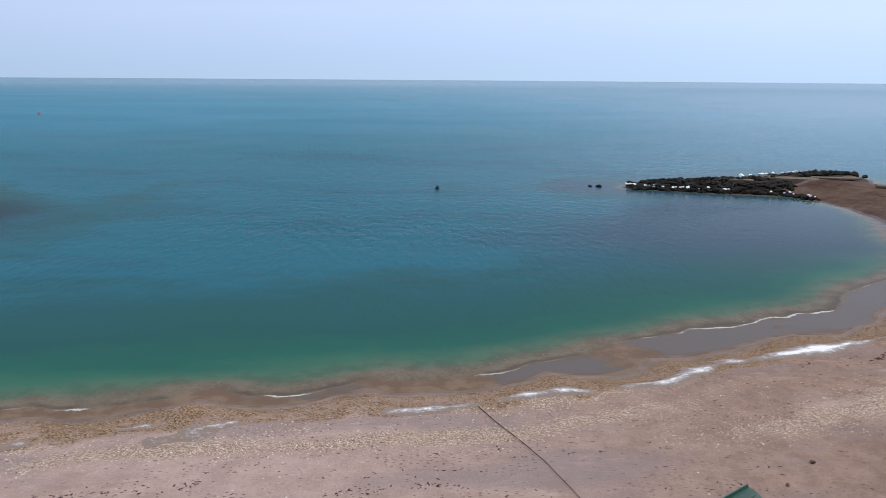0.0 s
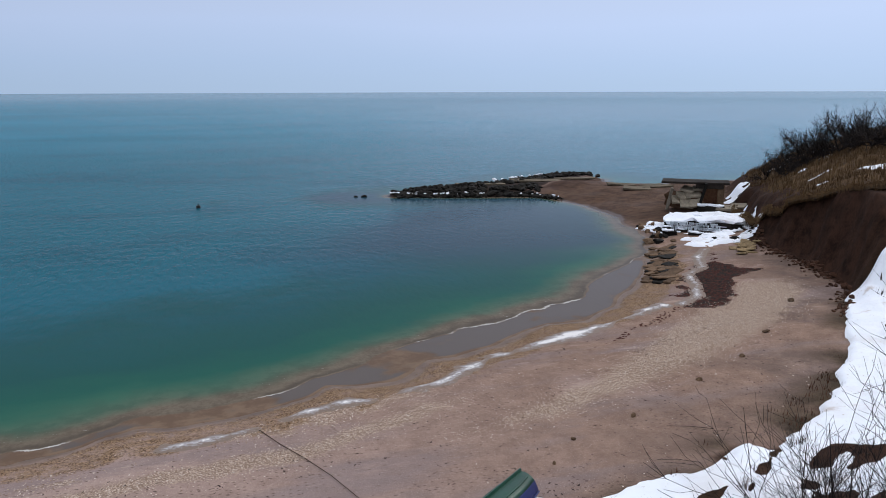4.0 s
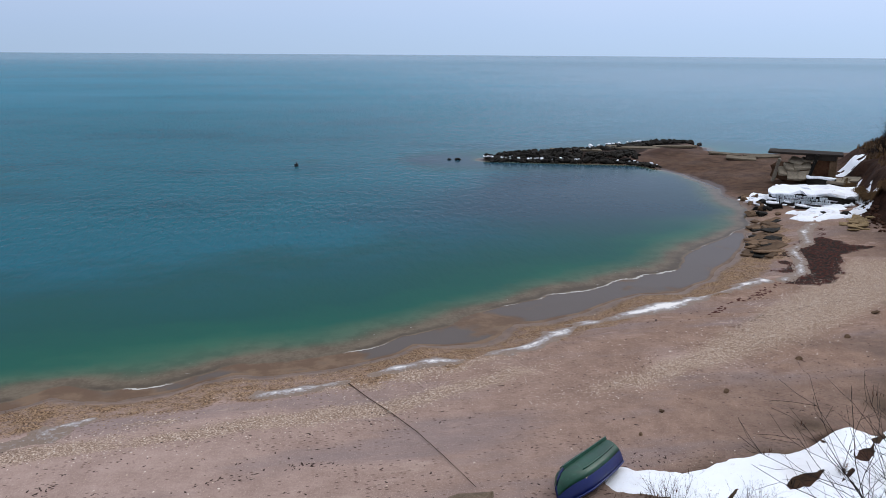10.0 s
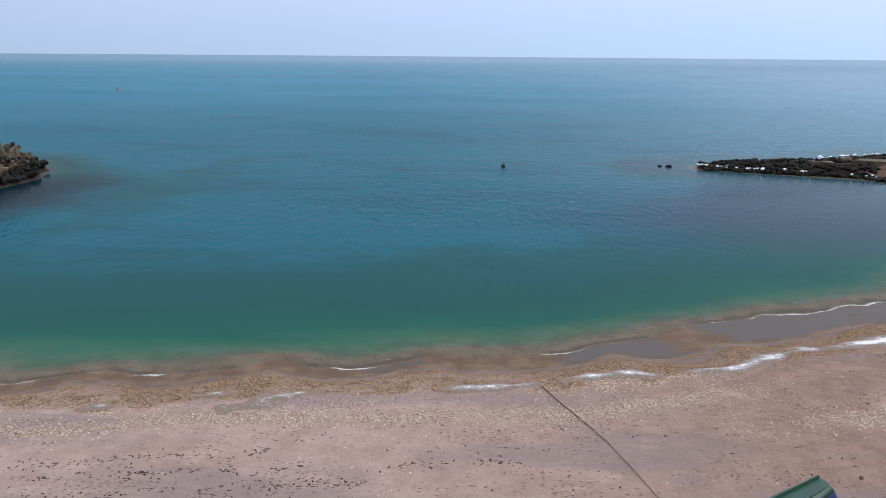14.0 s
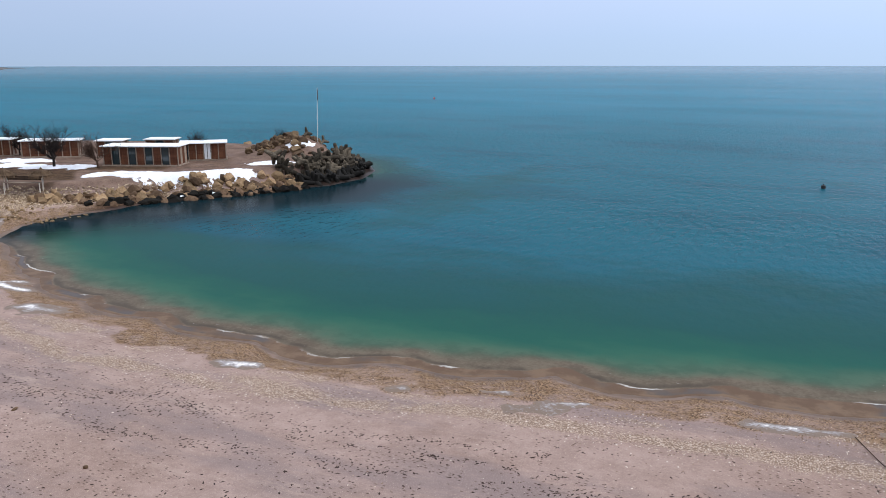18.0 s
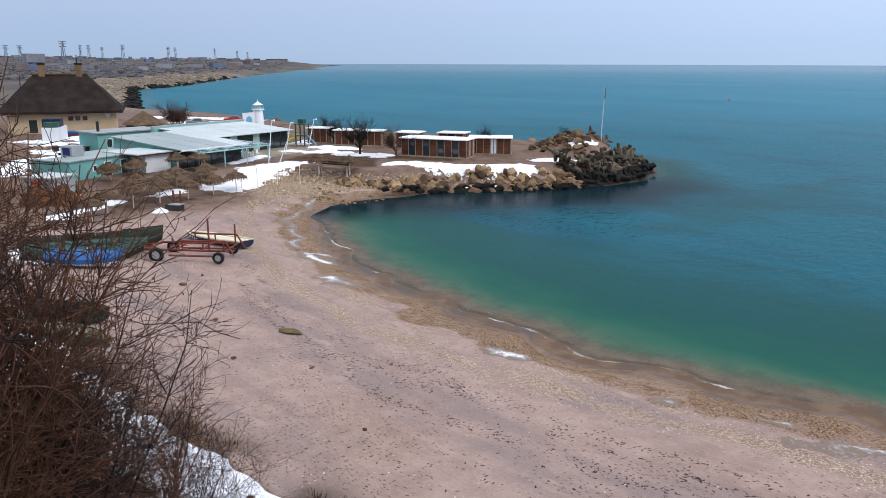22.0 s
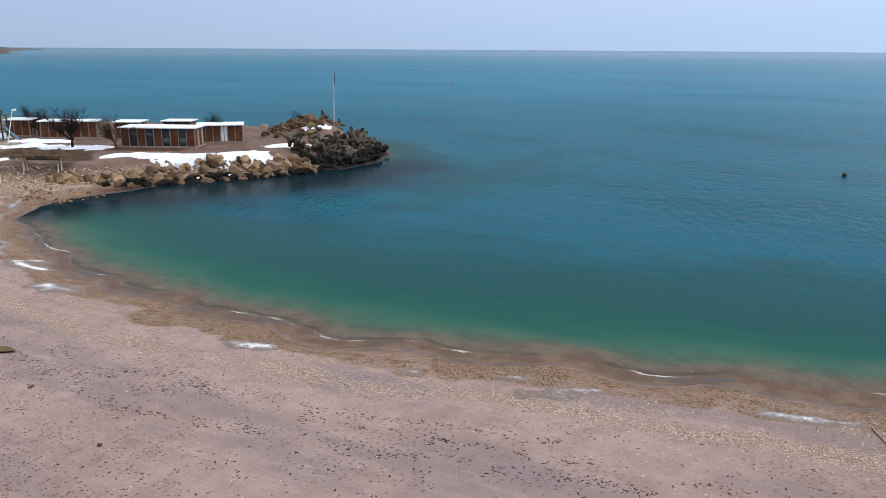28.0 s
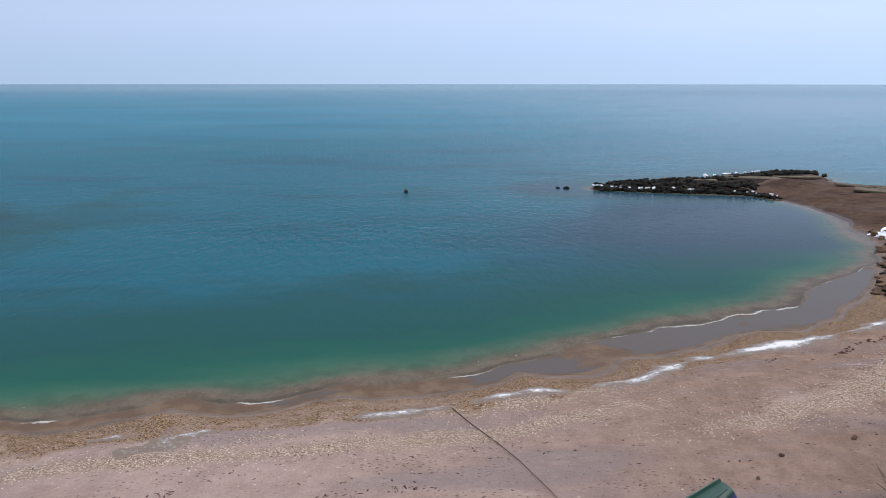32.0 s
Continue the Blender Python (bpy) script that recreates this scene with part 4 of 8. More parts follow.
def shore_ice(X, Y, z, d, s, p, wh):
    n = (vnoise(X * 0.5, Y * 0.5, 71, 3) - 0.5) * 0.8 + (vnoise(X * 2.0, Y * 2.0, 72, 2) - 0.5) * 0.3
    w = np.zeros_like(X)
    runs = [([(2.9, 31.2), (5.5, 32.1), (7.7, 31.9), (9.4, 33.0), (10.8, 33.3), (13.8, 35.7), (16.8, 36.9), (19.2, 37.4), (22.3, 38.8), (27.9, 41.2)], 0.42),
            ([(-1.6, 29.9), (0.1, 30.2)], 0.55), ([(0.1, 30.2), (1.7, 30.5)], 0.28), ([(-10.4, 26.8), (-9.4, 27.6)], 0.45), ([(-9.4, 27.8), (-8.1, 28.7)], 0.2),
            ([(-12.1, 27.9), (-11.4, 28.2)], 0.25), ([(-15.9, 26.2), (-15.5, 26.5)], 0.3), ([(-24.4, 25.2), (-22.9, 25.6)], 0.4), ([(-40.4, 27.0), (-39.0, 27.2)], 0.6),
            ([(-46.7, 30.7), (-47.6, 29.6), (-46, 29.2), (-44.6, 29.5)], 0.45),             ]
    for pts, wide in runs:
        w = np.maximum(w, 1.12 - 0.5 * line_dist(X, Y, pts) / wide / 1.25)
    return np.where(w > 0.05, w - 0.12 + n * 1.7, 0)


def stream_ice(X, Y, z, d, s, p, wh):
    n = (vnoise(X * 0.4, Y * 0.4, 73, 3) - 0.5)
    w = np.zeros_like(X)
    for pts, wide in (([(29.5, 41.2), (31.6, 42.6), (33.4, 45.4), (34.6, 48.0), (37.0, 49.6), (39.0, 53.0), (41.5, 55.5)], 0.48),
                      ([(-49.0, 30.0), (-50.6, 30.6), (-52.3, 32.4), (-54, 32.6), (-56.5, 34.2), (-58.5, 34.6), (-60.4, 36.8), (-62, 38), (-64.2, 41.0), (-66.5, 43.2)], 0.42)):
        w = np.maximum(w, 1.0 - 0.5 * line_dist(X + 1.2 * n, Y + 0.8 * n, pts) / wide)
    return np.where(w > 0.05, w + n * 0.7, 0)


def beach_snow(X, Y, z, d, s, p, wh):
    n = vnoise(X * 0.5, Y * 0.5, 75, 3) - 0.5
    w = np.zeros_like(X)
    spots = [([(-75.3, 37.6), (-78.5, 43.5), (-80.4, 48.4)], 2.2), ([(-69, 19), (-71, 22.5), (-73, 25.3)], 1.0), ([(-66.5, 26.8), (-67.6, 27.4)], 0.5), ([(-74.5, 30), (-76, 33)], 0.9),
             ([(-58, 13.5), (-54.2, 14.0)], 0.9), ([(-88.5, 59), (-82, 60.5), (-79.5, 62.2)], 2.0), ([(-93, 62), (-89, 63.5)], 1.8), ([(-71.5, 59.2), (-66.2, 60.8), (-60.6, 67.4)], 2.0),
             ([(-62.8, 73.5), (-60.5, 76.5)], 1.7), ([(-64.5, 83.8), (-63.4, 85.6)], 1.2), ([(-112, 33), (-118, 42), (-122, 36)], 3.5), ([(-128, 34), (-131, 42)], 2.8), ([(-104, 27), (-98, 24), (-94, 20)], 2.2), ([(-90, 17), (-93, 22)], 1.4),
             ([(-134, 66), (-146, 80)], 2.5), ([(-150, 66), (-146, 72)], 2.0), ([(-99, 62), (-102, 66)], 1.6), ([(-169, 68.4), (-163, 72.6), (-154, 77.3)], 2.2), ([(-144, 44), (-141, 50.5)], 2.2), ([(-125.7, 41.2), (-113, 39.4)], 2.6), ([(-91, 55.3), (-88, 58.6)], 1.3), ([(-88.4, 49.8), (-85.3, 44)], 0.9)]
    for pts, wide in spots:
        w = np.maximum(w, 1.0 - 0.5 * line_dist(X, Y, pts) / wide)
    return np.where(w > 0.05, w + n * 0.9 + 0.5 * (vnoise(X * 1.7, Y * 1.7, 76, 3) - 0.5), 0)


sheet("snow_on_slope", -60, 52, 0, 44, 0.22, slope_snow, 0.42, SNOW, "patchy old snow on the slope with dark ridges", "snow")
sheet("snow_on_hill", 40, 110, 42, 110, 0.4, hill_snow, 0.5, SNOW, "thin snow patches on the grassy hill", "snow")
sheet("frozen_slush_line", -66, 42, 24, 56, 0.12, shore_ice, 0.07, ICE, "grey-white frozen slush along the tide line", "ice", 0.13)
sheet("frozen_stream", 26, 44, 38, 58, 0.12, stream_ice, 0.10, ICE, "grey frozen stream crossing the beach", "ice", 0.22)
sheet("frozen_stream", -69, -47, 28, 46, 0.12, stream_ice, 0.10, ICE, "grey frozen stream crossing the beach", "ice", 0.22)
sheet("snow_on_platform", -175, -52, 10, 92, 0.3, beach_snow, 0.5, SNOW, "snow lying between the buildings and the rocks", "snow")


# ---- rocks ----
def rock_mesh(seed, flat=0.75, cuts_=2):
    rng = random.Random(seed)
    bm = B()
    bmesh.ops.create_icosphere(bm, subdivisions=cuts_, radius=1.0)
    cuts = [(Vector((rng.gauss(0, 1), rng.gauss(0, 1), rng.gauss(0, 1))).normalized(), rng.uniform(0.42, 0.75)) for _ in range(15)]
    sc = Vector((rng.uniform(0.85, 1.25), rng.uniform(0.7, 1.0), flat * rng.uniform(0.8, 1.1)))
    for v in bm.verts:
        p = v.co.normalized()
        for nrm, lim in cuts:
            over = p.dot(nrm) - lim
            if over > 0:
                p = p - nrm * over
        p = p * (1 + 0.16 * (noise.noise(p * 2.3 + Vector((seed, 0, 0)))))
        v.co = Vector((p.x * sc.x, p.y * sc.y, p.z * sc.z))
    me = bpy.data.meshes.new("boulder")
    bm.to_mesh(me)
    bm.free()
    return me


def variants(count, mat_, flat=0.75, start=0):
    out = []
    for k in range(count):
        me = rock_mesh(start + k, flat)
        me.materials.append(mat_)
        out.append(me)
    return out


TAN, BROWN_R, DARK_R = variants(6, ROCK_TAN, 0.75, 0), variants(5, ROCK_BROWN, 0.75, 20), variants(6, ROCK_DARK, 0.7, 40)
ICY = variants(4, SNOW, 0.55, 60)


HEAPS = {}


def heap_rock(me, x, y, size, heap, label, rng, sink=0.35, z=None, name="boulder"):
    """Adds a rock to a joined heap that nobody could count."""
    z = height(x, y) if z is None else z
    m = pose(x, y, z + size * (0.5 - sink), rng.uniform(-25, 25), rng.uniform(-25, 25), rng.uniform(0, 360)) @ Matrix.Scale(size, 4)
    vs, fs = HEAPS.setdefault((heap, me.materials[0].name), ([], []))
    q = len(vs)
    vs.extend(m @ v.co for v in me.vertices)
    fs.extend(tuple(q + i for i in p_.vertices) for p_ in me.polygons)


def place_rock(me, x, y, size, group, label, rng, sink=0.35, z=None, name="boulder"):
    z = height(x, y) if z is None else z
    m = pose(x, y, z + size * (0.5 - sink), rng.uniform(-25, 25), rng.uniform(-25, 25), rng.uniform(0, 360)) @ Matrix.Scale(size, 4)
    ob = new(name, me)
    ob.matrix_basis = m
    return tagged(ob, label, "boulder", group)


def along(pts, rng):
    """A random place on a line of points."""
    seg = [math.dist(a, b) for a, b in zip(pts, pts[1:])]
    t = rng.uniform(0, sum(seg))
    for (a, b), L_ in zip(zip(pts, pts[1:]), seg):
        if t <= L_:
            return a[0] + (b[0] - a[0]) * t / L_, a[1] + (b[1] - a[1]) * t / L_
        t -= L_
    return pts[-1]


rng = random.Random(5)
SPIT = [(-69.5, 48.6), (-66.6, 51.5), (-64.5, 54.5), (-62.4, 58), (-60.2, 61.5), (-57.9, 65), (-56, 68.5), (-54.5, 72)]
# bottom rank dark and wet, upper rank tan limestone
for k in range(190):
    x, y = along(SPIT, rng)
    off = rng.uniform(0.2, 2.9)
    x, y = x - off * 0.85, y + off * 0.45
    place_rock(rng.choice(TAN if rng.random() < 0.6 else BROWN_R), x, y, rng.uniform(0.5, 1.05) if k % 3 else rng.uniform(0.3, 0.5), "rock edge of the spit", "tan limestone boulder on the edge of the spit", rng)
for k in range(110):
    x, y = along(SPIT[1:], rng)
    off = rng.uniform(-1.4, 0.3)
    x, y = x - off * 0.85, y + off * 0.45
    heap_rock(rng.choice(DARK_R if rng.random() < 0.75 else BROWN_R), x, y, rng.uniform(0.45, 1.0), "wet rocks at the foot of the spit", "dark wet boulder at the water's edge", rng, z=max(-0.1, height(x, y) - 0.1))
for k in range(14):
    x, y = along([(-60.6, 59.6), (-59.0, 62.6)], rng)
    place_rock(rng.choice(DARK_R), x - rng.uniform(0, 1.2), y + rng.uniform(0, 1.0), rng.uniform(0.4, 0.7), "wet rocks at the foot of the spit", "black rock streaked with ice on the spit", rng, sink=0.1)
    if k % 2:
        place_rock(rng.choice(ICY), x - rng.uniform(-0.2, 1.0), y + rng.uniform(-0.4, 0.8), rng.uniform(0.15, 0.32), "ice lumps between the rocks", "white ice lump between dark rocks", rng, sink=-0.6, name="ice_lump")
for k in range(95):
    a, r_ = rng.uniform(0, 6.28), rng.uniform(0.5, 6.5)
    heap_rock(rng.choice(TAN if rng.random() < 0.5 else BROWN_R), -67.5 + r_ * math.cos(a) * 1.0, 85.5 + r_ * math.sin(a) * 0.9, rng.uniform(0.4, 1.0), "rocks on the head of the spit", "brown boulder on top of the spit", rng)
for k in range(40):
    x, y = along([(-70, 93), (-84, 94), (-104, 89), (-116, 85), (-140, 88), (-150, 78)], rng)
    heap_rock(rng.choice(BROWN_R if rng.random() < 0.6 else TAN), x, y + rng.uniform(-2, 1), rng.uniform(0.5, 1.3), "rocks on the seaward edge", "brown boulder on the seaward edge of the platform", rng)
# small stones at the inner corner
for k in range(70):
    x, y = along([(-70.5, 47.5), (-66.5, 44.5), (-63.9, 43.5), (-63.3, 47)], rng)
    place_rock(rng.choice(TAN), x + rng.uniform(-1.8, 0.8), y + rng.uniform(-1.2, 2.5), rng.uniform(0.12, 0.3), "loose stones in the corner of the bay", "small tan stone in the corner of the bay", rng, name="stone")


def tetrapod_mesh():
    bm = B()
    for d in (Vector((0, 0, 1)), Vector((0.943, 0, -0.333)), Vector((-0.471, 0.816, -0.333)), Vector((-0.471, -0.816, -0.333))):
        rod(bm, d * -0.1, d * 1.4, 0.44, 0.25, 9)
        rod(bm, d * 1.4, d * 1.48, 0.25, 0.19, 9)
    bmesh.ops.create_icosphere(bm, subdivisions=1, radius=0.5)
    me = bpy.data.meshes.new("tetrapod")
    bm.to_mesh(me)
    bm.free()
    return me


TP_DRY, TP_WET = tetrapod_mesh(), tetrapod_mesh()
TP_DRY.materials.append(TETRA)
TP_WET.materials.append(TETRA_WET)
for k in range(135):
    x, y = along([(-56.2, 71.5), (-55.2, 74), (-54.2, 77), (-54.4, 82), (-57, 88), (-61, 92.0)], rng)
    tier = rng.random()
    off = rng.uniform(-0.9, 0.6) if tier < 0.5 else rng.uniform(0.6, 3.6)
    x, y = x - off * 0.93, y + off * 0.25
    wet = off < 0.7
    z = (0.25 + 0.3 * rng.random()) if wet else min(3.4, height(x, y) + 0.35 + 0.5 * rng.random() + 0.25 * max(0, off - 1.5))
    ob = new("tetrapod", TP_WET if wet else TP_DRY)
    ob.matrix_basis = pose(x, y, z, rng.uniform(-180, 180), rng.uniform(-180, 180), rng.uniform(0, 360)) @ Matrix.Scale(rng.uniform(0.7, 0.98), 4)
    tagged(ob, "dark wet concrete tetrapod at the waterline" if wet else "weathered grey concrete tetrapod on the spit", "tetrapod", "tetrapods round the spit")
for x, y in ((-65.2, 87.4), (-63.0, 88.2)):
    ob = new("tetrapod", TP_DRY)
    ob.matrix_basis = pose(x, y, height(x, y) + 0.6, 8, -6, 30) @ Matrix.Scale(0.55, 4)
    tagged(ob, "upright concrete tetrapod on top of the spit", "tetrapod", "tetrapods round the spit")

# ---- rocky groyne across the bay ----
GROYNE_F = [(24.6, 101), (30, 98.6), (36, 96.8), (42, 95.0), (44.5, 91)]
GROYNE_B = [(43, 107), (48, 109.5), (53, 112.5), (57.5, 115), (60.5, 111)]
for k in range(300):
    x, y = along(GROYNE_F, rng)
    heap_rock(rng.choice(DARK_R), x + rng.uniform(-0.4, 0.8), y + rng.uniform(-0.8, 1.4), rng.uniform(0.3, 0.6), "dark rocks of the groyne", "dark wet rock on the groyne", rng, z=max(0.05, height(x, y) - 0.1))
for k in range(64):
    x, y = along([(24.3, 101.2), (27, 99.8)] if k < 22 else GROYNE_F[:3] if k < 46 else GROYNE_F, rng)
    place_rock(rng.choice(ICY), x + rng.uniform(-0.3, 0.6), y + rng.uniform(-0.9, 0.6), rng.uniform(0.14, 0.4), "ice-capped rocks of the groyne", "rock cased in white ice on the groyne", rng, z=0.42, name="icy_rock")
for k in range(110):
    x, y = along(GROYNE_B, rng)
    heap_rock(rng.choice(DARK_R), x + rng.uniform(-1, 1), y + rng.uniform(-1.4, 1.0), rng.uniform(0.5, 1.0), "dark rocks of the groyne", "dark rock heaped on the groyne", rng, sink=0.05)
for k in range(420):
    x, y = along([(25, 101.0), (34, 102.2), (44, 105.5), (55, 111)], rng)
    heap_rock(rng.choice(DARK_R), x, y + rng.uniform(-2.4, 1.2), rng.uniform(0.35, 0.75), "dark rocks of the groyne", "dark rock on the groyne's crest", rng, sink=0.2)
for k in range(300):
    x, y = along([(26, 100), (34, 97.6), (42, 96.2), (45, 97.5)], rng)
    heap_rock(rng.choice(DARK_R), x, y + rng.uniform(-1.6, 2.4), rng.uniform(0.3, 0.7), "dark rocks of the groyne", "dark rock on the groyne's flank", rng, sink=0.25)
for k in range(10):
    x, y = along([(39, 105.2), (53, 112.5)], rng)
    place_rock(rng.choice(ICY), x, y + rng.uniform(-0.5, 0.5), rng.uniform(0.3, 0.55), "ice-capped rocks of the groyne", "rock cased in white ice on the groyne", rng, z=0.9, name="icy_rock")
for x, y, w in ((21.0, 101.2, 0.5), (19.8, 101.6, 0.35)):
    place_rock(DARK_R[1], x, y, w, "dark rocks of the groyne", "low dark rock awash off the groyne's tip", rng, z=0.0)

for (heap, mat_name), (vs, fs) in HEAPS.items():
    solo("rock_heap", mesh_of("rock_heap", vs, fs), bpy.data.materials[mat_name], "heaped " + heap, "rocks", kind="stuff")


def slab(name, sx, sy, sz, m, mat_, label, group="", category="slab"):
    bm = B()
    box(bm, -sx / 2, sx / 2, -sy / 2, sy / 2, -sz / 2, sz / 2, 0.05)
    bmesh.ops.subdivide_edges(bm, edges=[e for e in bm.edges if e.calc_length() > 0.8], cuts=2, use_grid_fill=True)
    for v in bm.verts:
        n_ = Vector(noise.noise_vector(v.co * 1.7 + Vector((sx * 7, sy * 3, sz))))
        v.co += Vector((n_.x * 0.16, n_.y * 0.16, n_.z * 0.05))
    me = bpy.data.meshes.new(name)
    bm.to_mesh(me)
    bm.free()
    return solo(name, me, mat_, label, category, m, group)


SLAB_TAN = plain("stained_concrete", (0.075, 0.06, 0.042), (0.17, 0.138, 0.098), 0.9, 1.2, bump=0.6, dist=0.03, wear=(0.05, 0.04, 0.03))
for x, y, sx, sy, a in ((47, 103.5, 7.5, 1.8, -12), (53.5, 103.8, 6.0, 2.0, -4), (38, 102.4, 7, 1.2, -14), (57.5, 97, 4.0, 2.4, -25), (60, 92, 4.2, 2.6, 12), (56, 90.5, 3.6, 2.2, -30)):
    slab("concrete_slab", sx, sy, 0.26, pose(x, y, height(x, y) + 0.16, rng.uniform(-4, 4), rng.uniform(-4, 4), a), SLAB_TAN, "cracked concrete slab lying on the groyne", "slabs on the groyne")
# rock shelves in the shallows
for k in range(64):
    x, y = along([(31.2, 47.2), (34.2, 51.2), (36.6, 54.8), (38.6, 58.6)], rng)
    x, y = x + rng.uniform(-0.6, 1.2), y + rng.uniform(-0.8, 0.6)
    slab("rock_shelf", rng.uniform(0.8, 2.8), rng.uniform(0.4, 1.0), 0.13, pose(x, y, height(x, y) + 0.02 + 0.05 * (k % 3), rng.uniform(-5, 5), rng.uniform(-5, 5), rng.uniform(10, 40)), ROCK_BROWN if k % 4 else ROCK_DARK, "flat brown rock shelf at the water's edge", "rock shelves", "rock shelf")
for k in range(26):
    x, y = along([(39.6, 60.5), (41.8, 65), (43.4, 69.5)], rng)
    place_rock(rng.choice(BROWN_R + DARK_R), x + rng.uniform(-0.6, 1.5), y + rng.uniform(-1, 1), rng.uniform(0.25, 0.75), "rocks below the ruin", "brown rock below the ruined bunker", rng)
for k in range(22):
    x, y = along([(40.8, 62.5), (42.8, 67), (44.5, 68.5)], rng)
    place_rock(rng.choice(ICY), x + rng.uniform(0, 2.2), y + rng.uniform(-1, 1), rng.uniform(0.2, 0.55), "ice-capped rocks of the shore", "rock cased in white ice by the ruin", rng, sink=0.0, name="icy_rock")

# ---- ruined concrete bunker with its frozen apron ----
RUIN = pose(53.0, 72.3, 1.1, 0, 0, -36.3)
ruin = thing("ruined_bunker", "ruined brown concrete bunker with a flat overhanging roof slab", "bunker", RUIN)
bm = B()
box(bm, -4.3, 2.9, -0.5, 2.6, 2.72, 2.95, 0.04)
part("roof_slab", bm, plain("dark_roof_concrete", (0.018, 0.014, 0.012), (0.048, 0.038, 0.031), 0.9, 1.5, bump=0.6), ruin)
bm = B()
box(bm, 0.1, 1.9, 0.3, 0.7, 0.0, 2.72, 0.03)
part("front_wall", bm, plain("rust_stained_wall", (0.085, 0.038, 0.022), (0.20, 0.10, 0.055), 0.9, 1.2, bump=0.6, wear=(0.03, 0.016, 0.012)), ruin)
bm = B()
box(bm, 1.7, 2.4, -0.3, 2.4, -0.3, 2.72, 0.03)
part("side_wall", bm, ROCK_BROWN, ruin)
bm = B()
box(bm, -3.0, 2.4, 2.1, 2.4, -0.3, 1.6, 0.03)
part("back_wall", bm, ROCK_BROWN, ruin)
bm = B()
box(bm, -0.6, 2.3, -0.42, 0.25, 2.25, 2.72, 0.03)
part("lintel", bm, bpy.data.materials["dark_roof_concrete"], ruin)
bm = B()
box(bm, -0.35, -0.05, -1.0, 0.6, 0.0, 2.9, 0.03, Matrix.Rotation(radians(14), 4, "Y"))
part("leaning_pillar", bm, ROCK_DARK, ruin)
SLAB_PALE = plain("pale_broken_concrete", (0.20, 0.17, 0.125), (0.38, 0.32, 0.24), 0.9, 1.5, bump=0.6, dist=0.03)
for lx, ly, lz, sx, sy, a, b_, c in ((-1.5, -0.4, 0.5, 1.4, 1.2, 40, 5, 10), (-0.5, -0.5, 0.6, 1.3, 1.1, 45, -8, -12), (-1.9, 0.2, 1.3, 1.5, 1.1, 30, 8, 25), (-0.8, 0.2, 1.5, 1.6, 1.0, 28, -5, 5),
                                (-1.4, 0.6, 2.0, 1.5, 1.0, 22, 10, -20), (-2.6, 0.0, 0.9, 1.3, 1.3, 38, 6, 30), (-0.2, 0.6, 2.2, 1.4, 0.9, 18, -6, 8), (2.6, -1.4, 0.35, 2.2, 1.4, 10, 3, 12), (3.9, -0.6, 0.5, 1.8, 1.2, 14, -6, -15)):
    slab("broken_slab", sx, sy, 0.28, RUIN @ pose(lx, ly, lz, a, b_, c), SLAB_PALE, "broken tan concrete slab leaning in the ruin", "broken slabs in the ruin")
slab("concrete_beam", 0.3, 0.35, 2.6, RUIN @ pose(-3.3, -0.6, 1.0, 8, 12, 0), CONCRETE, "fallen concrete beam propped against the ruin", "", "beam")
apron = thing("frozen_apron", "stepped rock ledge under thick snow with hanging icicles", "ice ledge", pose(48.2, 64.4, 0.75, 0, 0, -37))
def ledge_bm(x0, x1, y0, y1, z0, z1, seed, amp):
    bm = box(B(), x0, x1, y0, y1, z0, z1, 0.04)
    bmesh.ops.subdivide_edges(bm, edges=[e for e in bm.edges if e.calc_length() > 0.5], cuts=9, use_grid_fill=True)
    for v in bm.verts:
        n_ = Vector(noise.noise_vector(Vector((v.co.x * 0.6, v.co.y * 0.6, seed)))) * amp + Vector(noise.noise_vector(Vector((v.co.x * 2.1, v.co.y * 2.1, v.co.z * 2 + seed)))) * amp * 0.5
        v.co += Vector((n_.x, n_.y, n_.z * 0.5))
    return bm


part("ledge", ledge_bm(-3.7, 3.0, -2.2, 2.6, -1.0, 0.62, 1.0, 0.8), ROCK_DARK, apron)
part("snow_cap", ledge_bm(-3.7, 3.2, -2.0, 3.0, 0.50, 0.86, 1.0, 0.8), SNOW, apron)
for k, (x0, x1, y0, z0) in enumerate(((-3.4, 1.6, -2.45, 0.30), (-3.2, 0.6, -2.75, 0.08), (-2.6, 1.8, -3.1, -0.2))):
    part("ice_shelf", ledge_bm(x0, x1, y0, y0 + 0.9, z0, z0 + 0.10, 1.0 + 0.2 * k, 0.7), ICICLE if k % 2 else SLUSH, apron, "grey shelf of ice with a white rim")
for k in range(40):
    lx, ly = rng.uniform(-4.5, 5.6), rng.uniform(-5.4, -1.4)
    w_, d_, z_ = rng.uniform(0.5, 1.4), rng.uniform(0.35, 0.8), rng.uniform(-0.55, 0.1) + 0.12 * max(0, ly + 3)
    part("stone", ledge_bm(lx, lx + w_, ly, ly + d_, z_ - 0.5, z_ + 0.1, 9.0 + k, 0.25), ROCK_DARK if k % 3 else ROCK_BROWN, apron)
    if k % 4:
        part("snow_cap", ledge_bm(lx - 0.02, lx + w_ * rng.uniform(0.6, 1.0), ly + 0.05, ly + d_, z_ + 0.07, z_ + 0.22, 9.0 + k, 0.25), SNOW, apron)
for k in range(110):
    lx = rng.uniform(-3.5, 1.2)
    yy, zz = rng.choice(((-2.5, 0.55), (-2.68, 0.36), (-2.95, 0.14)))
    part("icicle", rod(B(), (lx, yy, zz - rng.uniform(0.25, 0.6)), (lx, yy, zz + 0.05), 0.012, 0.085, 5), ICICLE, apron)
